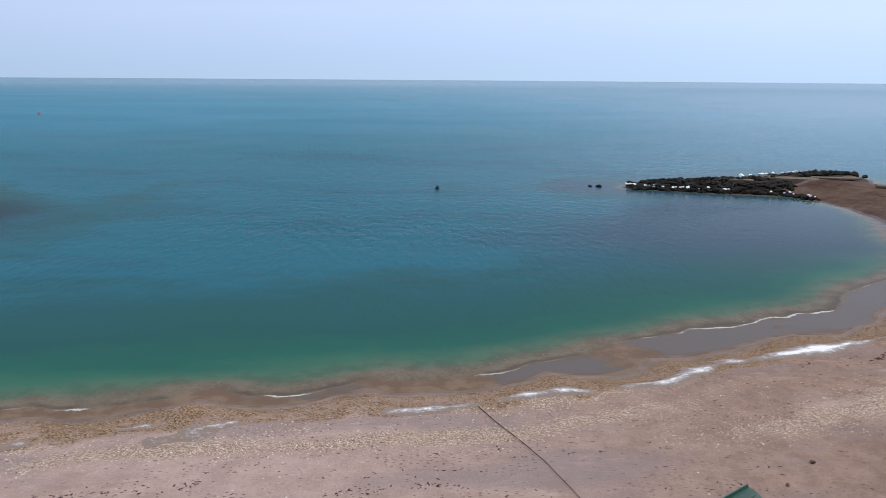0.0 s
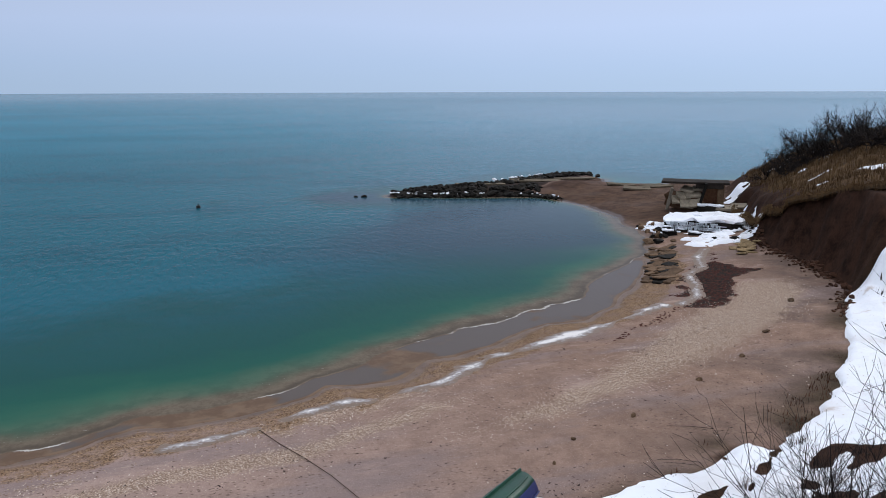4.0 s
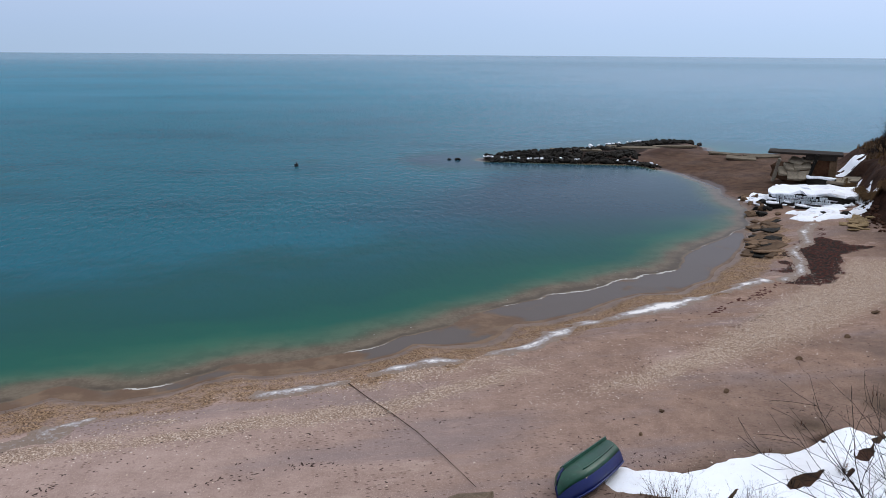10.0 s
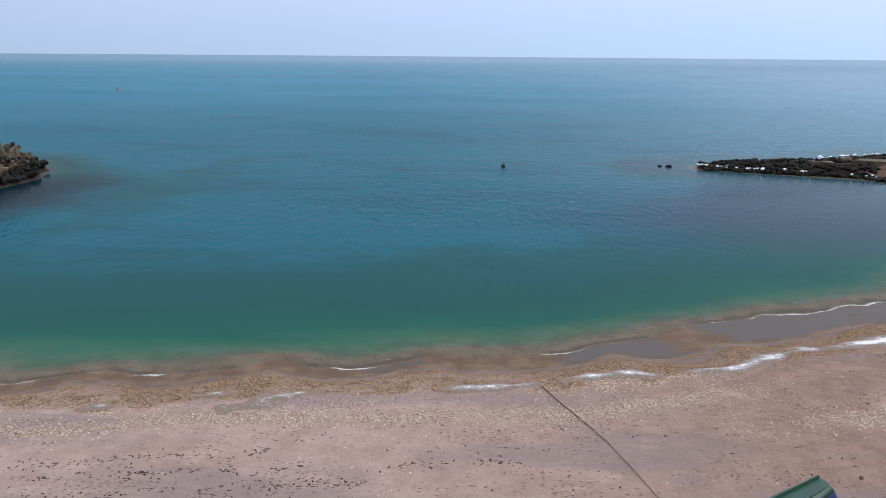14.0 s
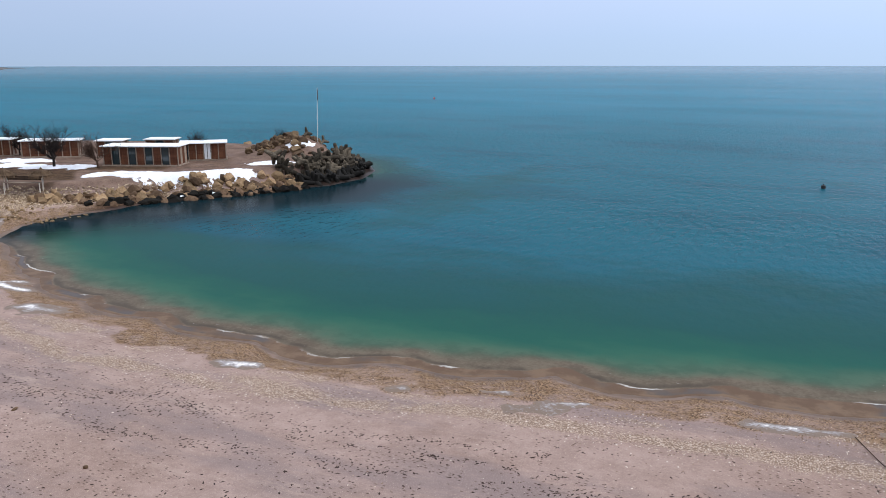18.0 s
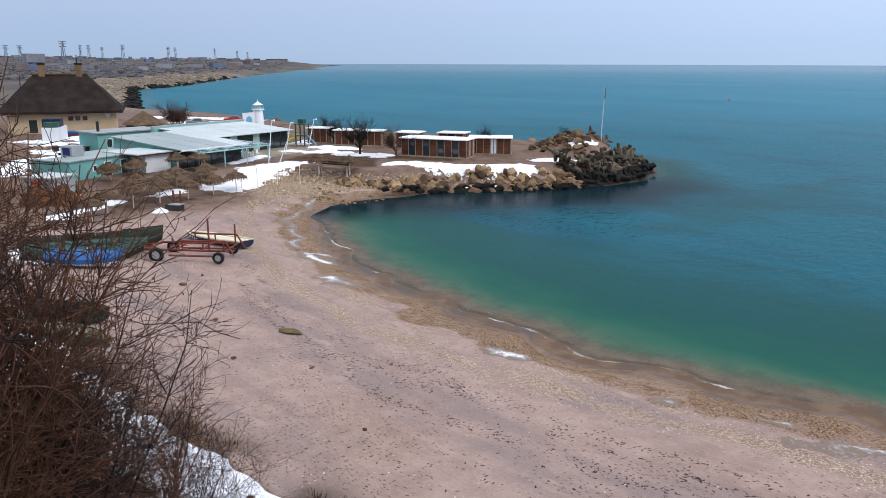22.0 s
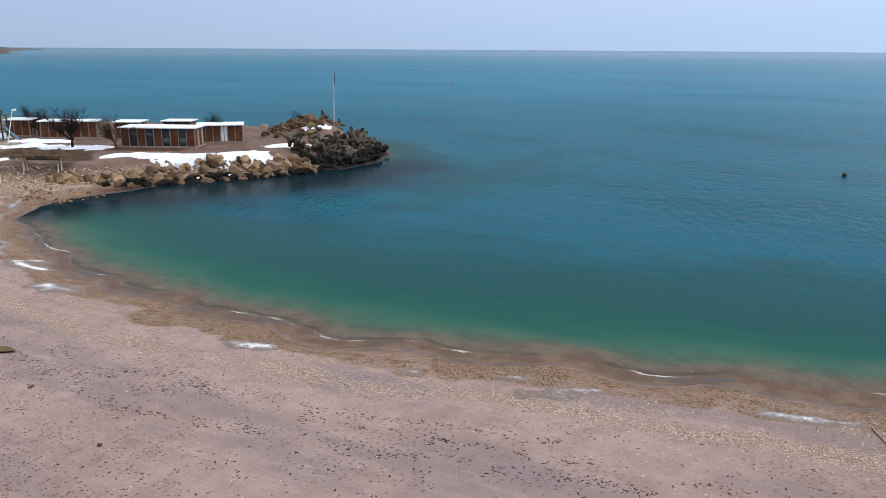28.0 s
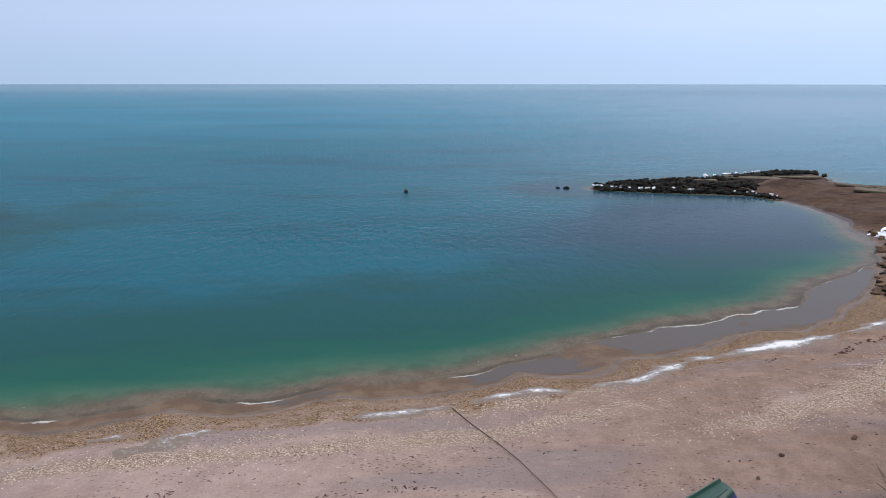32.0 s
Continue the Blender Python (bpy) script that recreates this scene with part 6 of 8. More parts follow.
def window_in(parent, x, y0, y1, z0, z1, face=1, frame_mat=None, name="window"):
    """A framed pane set into a wall that faces along x."""
    w = one(name, parent, frame_mat or WHITE_PAINT, x - 0.06, x + 0.05 * face, y0, y1, z0, z1)
    one("pane", w, GLASS, x + 0.04 * face, x + 0.065 * face, y0 + 0.09, y1 - 0.09, z0 + 0.09, z1 - 0.09)
    return w


# main restaurant
REST = pose(-84, 36.5, 2.12, 0, 0, 15)
rest = thing("beach_restaurant", "long teal beach restaurant with pale metal roof and glazed front", "restaurant", REST)
one("floor_slab", rest, CONCRETE, -15.6, 0.3, -0.2, 24.6, -0.35, 0.06)
one("end_wall", rest, WALL_TEAL, -11, -0.1, 0.0, 0.2, 0.06, 2.3)
bm = B()
vs = [bm.verts.new(q) for q in ((-11, 0.0, 2.3), (-0.1, 0.0, 2.3), (-11, 0.0, 3.1), (-11, 0.2, 2.3), (-0.1, 0.2, 2.3), (-11, 0.2, 3.1))]
for f in ((0, 1, 2), (5, 4, 3), (0, 3, 4, 1), (1, 4, 5, 2), (2, 5, 3, 0)):
    bm.faces.new([vs[i] for i in f])
part("gable", bm, WALL_TEAL, rest)
one("back_wall", rest, WALL_TEAL, -11.2, -11.0, 0, 9.5, 0.06, 3.0)
one("rear_wall", rest, WALL_TEAL, -15.6, -15.4, 9.0, 24.4, 0.06, 3.3)
one("parapet", rest, ROOF_PALE, -15.9, -15.5, 8.8, 25.0, 2.6, 3.55, 0.03)
for k in range(4):
    y0 = -0.4 + k * 2.5
    part("roof_panel", slope_box(B(), 1.3, -11.3, y0, y0 + 2.44, 2.2, 3.1, 0.1), ROOF_PALE if k < 3 else ROOF_SNOWY, rest)
    one("roof_seam", rest, ROOF_PALE, -0.1, 0.1, y0 - 0.03, y0 + 0.03, 2.35, 2.42)
for k in range(5):
    y0 = 9.7 + k * 3.05
    part("roof_panel", slope_box(B(), -5.6, -15.6, y0, y0 + 3.0, 2.4, 3.15, 0.1), ROOF_SNOWY, rest)
one("gutter", rest, WHITE_PAINT, 1.25, 1.4, -0.4, 9.6, 2.14, 2.28)
part("drainpipe", rod(rod(B(), (1.3, -0.2, 2.2), (0.2, -0.1, 1.8), 0.06), (0.2, -0.1, 1.8), (0.2, -0.1, 0.05), 0.06), WHITE_PAINT, rest)
for k in range(8):
    y0 = 0.25 + k * 1.17
    one("glass_panel", rest, GLASS, -0.12, -0.06, y0 + 0.04, y0 + 1.13, 0.1, 2.15)
    one("mullion", rest, BLACK, -0.16, -0.02, y0 - 0.05, y0 + 0.03, 0.06, 2.2)
one("return_wall", rest, GLASS, -6.4, -0.1, 9.55, 9.62, 0.06, 2.2)
PANEL_GREEN = plain("pale_green_panel", (0.28, 0.42, 0.34), (0.35, 0.48, 0.40), 0.6, 1.0)
for k in range(11):
    y0 = 9.75 + k * 1.33
    wall = k in (3, 6)
    one("wall_panel" if wall else "glass_panel", rest, PANEL_GREEN if wall else GLASS, -6.5, -6.43, y0 + 0.04, y0 + 1.29, 0.1, 2.35)
    one("mullion", rest, BLACK, -6.56, -6.38, y0 - 0.05, y0 + 0.03, 0.06, 2.4)
for k in range(6):
    x0 = -6.5 - k * 1.5
    one("glass_panel", rest, GLASS, x0 - 1.46, x0 - 0.04, 24.3, 24.36, 0.1, 2.4 + 0.1 * k)
    one("mullion", rest, BLACK, x0 - 0.04, x0 + 0.04, 24.26, 24.42, 0.06, 2.4 + 0.1 * k)

pergola = thing("glass_pergola", "teal steel pergola with glass roof before the restaurant", "pergola", pose(-84, 36.5, 2.05, 0, 0, 15))
FROSTED = plain("frosted_glass", (0.16, 0.25, 0.25), (0.26, 0.36, 0.36), 0.25, 0.8)
for y in (1.2, 4.6, 8.0, 11.5):
    part("post", rod(B(), (2.6, y, -0.4), (2.6, y, 1.95), 0.07), TEAL_STEEL, pergola)
for x, y in ((-0.2, 9.9), (-2.4, 12.0), (-4.4, 12.4)):
    part("post", rod(B(), (x, y, -0.3), (x, y, 2.15), 0.06), TEAL_STEEL, pergola)
one("front_beam", pergola, TEAL_STEEL, 2.52, 2.68, 0.8, 11.9, 1.92, 2.06)
for k in range(14):
    y = 0.9 + k * 0.84
    part("rafter", slope_box(B(), 2.8, -0.4 if y < 9.4 else -5.8, y - 0.04, y + 0.04, 2.06, 2.14 if y < 9.4 else 2.3, 0.09), TEAL_STEEL, pergola)
    if k < 13 and k % 3 != 1:
        part("roof_pane", slope_box(B(), 2.7, -0.4 if y < 9.0 else -5.8, y + 0.08, y + 0.76, 2.16, 2.24 if y < 9.0 else 2.4, 0.015), FROSTED, pergola)
part("brace", rod(B(), (2.6, 1.3, 1.3), (1.3, 3.6, -0.2), 0.05), PALE_POST, pergola)
for k in range(12):
    ch = thing("cafe_chair", "white cafe chair stacked on the glazed terrace", "chair", REST @ pose(-1.2 - 1.5 * (k % 3), 10.2 + 1.1 * (k // 3), 0.06, 0, 0, 40 * k), "chairs on the terrace")
    one("seat", ch, WHITE_PAINT, -0.2, 0.2, -0.2, 0.2, 0.42, 0.46)
    one("backrest", ch, WHITE_PAINT, -0.2, -0.16, -0.2, 0.2, 0.46, 0.88)
    for sx in (-0.17, 0.17):
        for sy in (-0.17, 0.17):
            one("leg", ch, WHITE_PAINT, sx - 0.02, sx + 0.02, sy - 0.02, sy + 0.02, 0, 0.42)

tower = thing("toy_lighthouse", "small white decorative lighthouse on the restaurant roof", "lighthouse", pose(-107.6, 60.2, 4.6, 0, 0, 15))
part("shaft", rod(B(), (0, 0, 0), (0, 0, 2.2), 0.85, 0.7, 14), WHITE_PAINT, tower)
part("gallery", rod(B(), (0, 0, 2.2), (0, 0, 2.32), 0.98, 0.98, 14), WHITE_PAINT, tower)
part("lantern", rod(B(), (0, 0, 2.3), (0, 0, 2.9), 0.55, 0.55, 12), plain("lantern_glass", (0.25, 0.45, 0.48), (0.35, 0.55, 0.58), 0.2, 1.0), tower)
part("cap", rod(B(), (0, 0, 2.9), (0, 0, 3.45), 0.85, 0.06, 14), WHITE_PAINT, tower)
part("finial", rod(B(), (0, 0, 3.4), (0, 0, 3.75), 0.05, 0.02, 6), WHITE_PAINT, tower)
for k in range(10):
    a = k * 0.628
    part("baluster", rod(B(), (0.92 * math.cos(a), 0.92 * math.sin(a), 2.3), (0.92 * math.cos(a), 0.92 * math.sin(a), 2.75), 0.025, None, 5), TEAL_STEEL, tower)
board = thing("painted_board", "white board with a sky-blue picture beside the lighthouse", "sign", pose(-106.6, 58.0, 4.6, 0, 0, 15))
one("panel", board, WHITE_PAINT, -0.05, 0.05, -1.2, 1.2, 0, 1.9)
part("blue_picture", rod(B(), (0.055, 0, 0.75), (0.075, 0, 0.75), 0.62, 0.62, 16), SIGN_BLUE, board)

annex = thing("white_annex", "white annex with a flat pale roof beside the restaurant", "annex", pose(-84, 36.5, 2.1, 0, 0, 15))
one("wall", annex, WHITE_PAINT, -6, -0.8, -3.6, -0.3, -0.3, 1.9)
one("fascia", annex, BROWN_WOOD, -6.1, -0.3, -4.9, -0.25, 1.9, 2.08)
one("roof", annex, ROOF_SNOWY, -6.2, -0.2, -5.0, -0.25, 2.084, 2.18)

low = thing("teal_side_building", "low teal building with white-framed windows and snowy roof", "building", pose(-82.6, 24.6, 1.75, 0, 0, 26.3))
one("wall", low, WALL_TEAL, -5.2, 0, 0, 11.0, -0.2, 2.3, 0.02)
one("roof", low, ROOF_PALE, -5.4, 0.2, -0.2, 11.2, 2.3, 2.42)
one("roof_snow", low, SNOW, -4.9, -3.9, 0.4, 4.0, 2.424, 2.46, 0.03)
for y0, y1, z0, z1 in ((3.0, 3.6, 1.0, 1.7), (4.6, 5.6, 0.05, 1.9), (6.9, 7.9, 0.05, 1.9), (8.6, 9.6, 1.1, 1.9)):
    window_in(low, 0.0, y0, y1, z0, z1, name="door" if z0 < 0.1 else "window")
tank = thing("roof_tank", "dark grey square water tank on the flat roof", "tank", pose(-87.6, 26.6, 4.17, 0, 0, 26.3))
one("body", tank, GREY_PANEL, -0.8, 0.8, -0.8, 0.8, 0, 1.1, 0.04)
one("blue_side", tank, BOAT_BLUE, -0.5, 0.5, -0.83, -0.805, 0.1, 0.9)

shed = thing("grey_shed", "small grey metal shed with a white roof", "shed", at_ground(-80.3, 24.3, 30))
one("body", shed, GREY_PANEL, -3.2, 0, -3.0, 0, -0.1, 1.75, 0.02)
one("roof", shed, ROOF_SNOWY, -3.4, 0.2, -3.2, 0.2, 1.75, 1.87)
one("door", shed, plain("shed_door", (0.30, 0.33, 0.33), (0.38, 0.41, 0.41), 0.5, 1.0), 0.005, 0.05, -1.6, -0.7, 0.05, 1.6)
one("red_banner", shed, RED_PLASTIC, -2.4, -1.3, -3.06, -3.01, 1.0, 1.5)

back = thing("teal_rear_building", "teal flat-roofed building behind the restaurant", "building", pose(-106.8, 35.8, 2.1, 0, 0, 9))
one("wall", back, WALL_TEAL, -5, 0, 0, 9.5, -0.1, 2.5, 0.02)
one("roof", back, GREY_PANEL, -5.3, 0.3, -0.3, 9.8, 2.5, 2.66)
for y0, y1, z0, z1 in ((1.2, 2.0, 0.6, 1.8), (3.4, 4.0, 1.3, 1.8), (7.6, 8.4, 1.0, 2.0)):
    window_in(back, 0.0, y0, y1, z0, z1)
part("flue", rod(B(), (-2, 1.2, 2.6), (-2, 1.2, 4.0), 0.2), BLACK, back)

# wooden cabins
def cabin(x, y, rz, w, dep, h, bays, label):
    ob = thing("wooden_cabin", label, "cabin", at_ground(x, y, rz, -0.02), "beach cabins")
    one("plinth", ob, GREY_WOOD, -0.15, w + 0.15, -0.25, dep + 0.1, 0, 0.16)
    one("roof", ob, WHITE_PAINT, -0.25, w + 0.25, -0.35, dep + 0.25, h, h + 0.14, 0.02)
    one("core", ob, DARK_WOOD, 0.1, w - 0.1, 0.12, dep - 0.02, 0.16, h)
    step = w / len(bays)
    for k, kind in enumerate(bays):
        x0 = k * step
        one("corner_post" if k == 0 else "post", ob, GREY_WOOD, x0 - 0.05, x0 + 0.05, -0.02, 0.1, 0.16, h)
        if kind == "g":
            g = one("glass_door", ob, BLACK, x0 + 0.08, x0 + step - 0.08, 0.03, 0.09, 0.18, h - 0.06)
            one("pane", g, GLASS, x0 + 0.14, x0 + step - 0.14, 0.005, 0.03, 0.26, h - 0.14)
        elif kind == "c":
            c = one("curtained_door", ob, WHITE_PAINT, x0 + 0.08, x0 + step - 0.08, 0.03, 0.09, 0.18, h - 0.06)
            one("pane_frame", c, BLACK, x0 + step / 2 - 0.03, x0 + step / 2 + 0.03, 0.0, 0.03, 0.18, h - 0.06)
        else:
            p_ = one("wall_panel", ob, BROWN_WOOD, x0 + 0.06, x0 + step - 0.06, 0.04, 0.11, 0.16, h)
            for j in range(9):
                zz = 0.22 + j * (h - 0.3) / 9
                one("slat", p_, BROWN_WOOD, x0 + 0.08, x0 + step - 0.08, 0.015, 0.04, zz, zz + (h - 0.3) / 9 - 0.05)
    one("corner_post", ob, GREY_WOOD, w - 0.05, w + 0.05, -0.02, 0.1, 0.16, h)
    for sx in (0.02, w - 0.12):
        sd = one("side_panel", ob, BROWN_WOOD, sx, sx + 0.1, 0.14, dep - 0.05, 0.16, h)
        for j in range(4):
            yy = 0.2 + j * (dep - 0.4) / 4
            one("slat", sd, GREY_WOOD if j % 2 else BROWN_WOOD, sx - 0.02 if sx < 1 else sx + 0.1, sx if sx < 1 else sx + 0.12, yy, yy + (dep - 0.4) / 4 - 0.05, 0.2, h - 0.05)
    return ob


cabin(-77.8, 64.0, 25, 9.0, 3.2, 2.3, "wgwgwgwgw", "long brown slatted wooden cabin with white roof edge")
cabin(-72.9, 71.6, 42, 5.4, 3.2, 2.15, "gwwcww", "brown wooden cabin with white-curtained glass doors")
for x, y, rz, w in ((-99.9, 64.0, 32, 3.0), (-94.2, 65.0, 36, 3.0), (-90.6, 67.0, 38, 3.0), (-85.5, 69.5, 28, 3.2), (-81.0, 73.5, 28, 3.6)):
    cabin(x, y, rz, w, 2.6, 2.15, "www" if w < 3.1 else "wgw", "small brown wooden cabin with a snowy flat roof")

# thatched umbrellas
def umbrella_parts(ob, r, h, seed, tilt=0.0):
    rng_ = random.Random(seed)
    post = part("post", rod(B(), (0, 0, -0.1), (0, 0, h - 0.1), 0.05, 0.045, 8), PALE_POST, ob)
    bm = B()
    rings, seg = 5, 26
    grid = []
    for i in range(rings + 1):
        u = i / rings
        rr_ = 0.04 + r * u
        zz = h - 0.62 * r * (u ** 0.85) + 0.03
        grid.append([bm.verts.new((rr_ * (1 + 0.05 * rng_.gauss(0, 1) * u) * math.cos(6.283 * k / seg), rr_ * (1 + 0.05 * rng_.gauss(0, 1) * u) * math.sin(6.283 * k / seg), zz + rng_.gauss(0, 0.02))) for k in range(seg)])
    for i in range(rings):
        for k in range(seg):
            bm.faces.new((grid[i][k], grid[i + 1][k], grid[i + 1][(k + 1) % seg], grid[i][(k + 1) % seg]))
    tip = bm.verts.new((0, 0, h + 0.14))
    for k in range(seg):
        bm.faces.new((tip, grid[0][k], grid[0][(k + 1) % seg]))
    inner = bm.verts.new((0, 0, h - 0.25))
    for k in range(seg):
        bm.faces.new((inner, grid[-1][(k + 1) % seg], grid[-1][k]))
    can = part("canopy", bm, THATCH, ob)
    verts, faces = [], []
    for k in range(130):
        a = rng_.uniform(0, 6.283)
        for rad, top in ((r * rng_.uniform(0.9, 1.0), h - 0.60 * r), (r * rng_.uniform(0.45, 0.75), h - 0.34 * r)):
            w = 0.05
            ln = rng_.uniform(0.18, 0.38)
            c, s_ = math.cos(a), math.sin(a)
            q = len(verts)
            verts += [(rad * c - s_ * w, rad * s_ + c * w, top + 0.06), (rad * c + s_ * w, rad * s_ - c * w, top + 0.06), ((rad + 0.16) * c, (rad + 0.16) * s_, top - ln)]
            faces.append((q, q + 1, q + 2))
    part("fringe", mesh_of("fringe", verts, faces), THATCH, can)


proto = thing("thatched_umbrella", "thatched reed beach umbrella on a pale wooden post", "beach umbrella", at_ground(-72.3, 34.9), "thatched umbrellas on the beach")
umbrella_parts(proto, 1.16, 2.2, 1)
rng = random.Random(77)
for x, y in ((-70.7, 31.5), (-78.4, 33.8), (-70.7, 28.7), (-72.8, 37.7), (-72.7, 27.0), (-65.1, 20.7), (-67.8, 22.9), (-69.6, 25.8), (-76.0, 28.7), (-82.0, 35.6), (-82.2, 38.2), (-78.6, 37.3), (-75.6, 31.4), (-76.0, 35.4), (-73.5, 29.6)):
    copy_thing(proto, at_ground(x, y, rng.uniform(0, 360)) @ pose(0, 0, 0, rng.uniform(-3, 3), rng.uniform(-3, 3), 0))
for x, y in ((-83.0, 31.5), (-81.4, 28.2)):
    copy_thing(proto, at_ground(x, y, 20, -0.25) @ pose(0, 0, 0, 14, 8, 0))
swing_roofs = [(-75.3, 49.6), (-71.5, 51.1)]
for x, y in swing_roofs:
    ob = copy_thing(proto, at_ground(x, y, 40, 0.25))
    tagged(ob, "thatched umbrella at the end of the raised bench", "", "umbrellas of the bench")
bench = thing("raised_bench", "long grey plank bench hung between two umbrella posts", "bench", pose(-75.1, 49.5, height(-73.3, 50.3), 0, 0, 21.5))
for j in range(4):
    one("plank", bench, GREY_WOOD, 0.0, 3.95, -0.3 + j * 0.17, -0.16 + j * 0.17, 1.0, 1.06)
for j in range(2):
    one("back_plank", bench, DARK_WOOD, 0.0, 3.95, 0.34, 0.38, 1.25 + j * 0.22, 1.42 + j * 0.22)
for x in (0.05, 3.9):
    part("post", rod(B(), (x, 0.35, -0.2), (x, 0.35, 1.7), 0.05), PALE_POST, bench)
    part("post", rod(B(), (x, -0.3, -0.2), (x, -0.3, 1.05), 0.05), PALE_POST, bench)

# posts, masts and playground
def mast(x, y, h, lean_x, lean_y, r, mat_, label, lamp=False, name="pole"):
    ob = thing(name, label, "pole", at_ground(x, y))
    part("shaft", rod(B(), (0, 0, -0.2), (lean_x, lean_y, h), r, r * 0.8, 8), mat_, ob)
    if lamp:
        part("lamp_head", rod(B(), (lean_x - 0.05, lean_y, h), (lean_x + 0.35, lean_y + 0.2, h + 0.05), 0.09, 0.12, 8), WHITE_PAINT, ob)
    return ob


mast(-73.3, 40.4, 2.2, 0, 0, 0.04, WHITE_STEEL, "thin white post on the snow by the beach")
mast(-82.6, 47.2, 4.9, -1.2, 1.4, 0.06, WHITE_STEEL, "leaning white lamp pole by the restaurant", True, "lamp_pole")
mast(-82.2, 48.4, 2.6, 0.6, 0.9, 0.05, WHITE_STEEL, "short leaning white rail post by the restaurant")
mast(-89.3, 53.6, 4.0, -0.2, 1.1, 0.06, WHITE_STEEL, "leaning white lamp pole beside the playground", True, "lamp_pole")
mast(-91.5, 58.5, 4.1, 0.0, 1.2, 0.06, WHITE_STEEL, "leaning white lamp pole behind the lawn", True, "lamp_pole")
for x, y, h in ((-74.1, 43.3, 1.7), (-73.2, 45.6, 2.0), (-75.2, 43.4, 0.9), (-73.8, 38.8, 1.6)):
    mast(x, y, h, 0, 0, 0.05, PALE_POST, "pale wooden post standing at the back of the beach")
play = thing("playground_tower", "dark green climbing tower with a yellow slide", "playground", at_ground(-97.6, 61.6, 30))
for x in (-0.7, 0.7):
    for y in (-0.7, 0.7):
        one("post", play, GREEN_STEEL, x - 0.07, x + 0.07, y - 0.07, y + 0.07, -0.2, 3.1)
one("deck", play, GREEN_STEEL, -0.8, 0.8, -0.8, 0.8, 1.35, 1.47)
one("top_frame", play, GREEN_STEEL, -0.85, 0.85, -0.85, 0.85, 3.0, 3.12)
one("crow_nest", play, GREEN_STEEL, -0.45, 0.45, -0.45, 0.45, 3.12, 3.75)
for k in range(5):
    one("rung", play, GREEN_STEEL, 0.7, 0.78, -0.6, 0.6, 0.3 + 0.25 * k, 0.36 + 0.25 * k)
part("slide", slope_box(slope_box(slope_box(B(), -0.8, -3.2, -0.35, 0.35, 1.4, 0.1, 0.06), -0.8, -3.2, -0.42, -0.35, 1.4, 0.1, 0.28), -0.8, -3.2, 0.35, 0.42, 1.4, 0.1, 0.28), YELLOW, play, "bright yellow plastic slide")
part("ladder", slope_box(B(), 0.8, 2.3, -0.3, 0.3, 1.4, 0.0, 0.08), plain("blue_grey_steel", (0.06, 0.12, 0.18), (0.1, 0.18, 0.25), 0.5, 2.0), play)
flag = thing("flagpole", "tall thin white flagpole with a furled dark flag", "flagpole", pose(-63.7, 87.8, 3.6))
part("pole", rod(B(), (0, 0, -0.6), (0.25, 0, 7.2), 0.07, 0.035, 8), WHITE_STEEL, flag)
part("furled_flag", rod(B(), (0.28, 0.02, 5.6), (0.32, 0.02, 7.0), 0.08, 0.03, 6), BLACK, flag)

# big thatched house
house = thing("thatched_house", "big cream house under a huge dark thatched roof", "house", pose(-143.4, 34.0, 2.3, 0, 0, -22.4))
one("wall", house, CREAM, -10, 0, 0, 16.5, -0.2, 3.6, 0.03)
bm = B()
e = [bm.verts.new(p) for p in ((1.3, -1.3, 3.1), (1.3, 17.8, 3.1), (-11.3, 17.8, 3.1), (-11.3, -1.3, 3.1))]
e2 = [bm.verts.new(p) for p in ((1.3, -1.3, 3.5), (1.3, 17.8, 3.5), (-11.3, 17.8, 3.5), (-11.3, -1.3, 3.5))]
r0, r1 = bm.verts.new((-5, 4.0, 9.5)), bm.verts.new((-5, 12.4, 9.5))
bm.faces.new(e)
for k in range(4):
    bm.faces.new((e[k], e[(k + 1) % 4], e2[(k + 1) % 4], e2[k]))
bm.faces.new((e2[0], e2[1], r1, r0))
bm.faces.new((e2[1], e2[2], r1))
bm.faces.new((e2[2], e2[3], r0, r1))
bm.faces.new((e2[3], e2[0], r0))
bmesh.ops.subdivide_edges(bm, edges=bm.edges[:], cuts=6, use_grid_fill=True)
for v in bm.verts:
    v.co += Vector(noise.noise_vector(v.co * 0.8)) * 0.12
roof = part("roof", bm, THATCH_DARK, house)
one("ridge", roof, THATCH, -5.3, -4.7, 3.8, 12.6, 9.35, 9.7, 0.1)
for y in (5.4, 11.2):
    ch = one("chimney", house, plain("sooty_brick", (0.14, 0.09, 0.05), (0.22, 0.15, 0.09), 0.9, 3.0), -5.5, -4.6, y - 0.5, y + 0.5, 9.0, 11.3, 0.03)
    one("chimney_cap", ch, THATCH_DARK, -5.6, -4.5, y - 0.6, y + 0.6, 11.1, 11.34)
part("stovepipe", rod(B(), (-5, 11.0, 11.2), (-5, 11.0, 12.7), 0.08), BLACK, house)
for y in (9.2, 10.3, 11.4):
    window_in(house, 0.0, y, y + 0.75, 1.9, 2.6, frame_mat=DARK_WOOD)
part("satellite_dish", rod(B(), (0.1, 15.4, 2.7), (0.25, 15.4, 2.75), 0.38, 0.4, 12), WHITE_PAINT, house)
window_in(house, 0.0, 3.2, 4.4, 0.0, 2.1, frame_mat=DARK_WOOD, name="door")

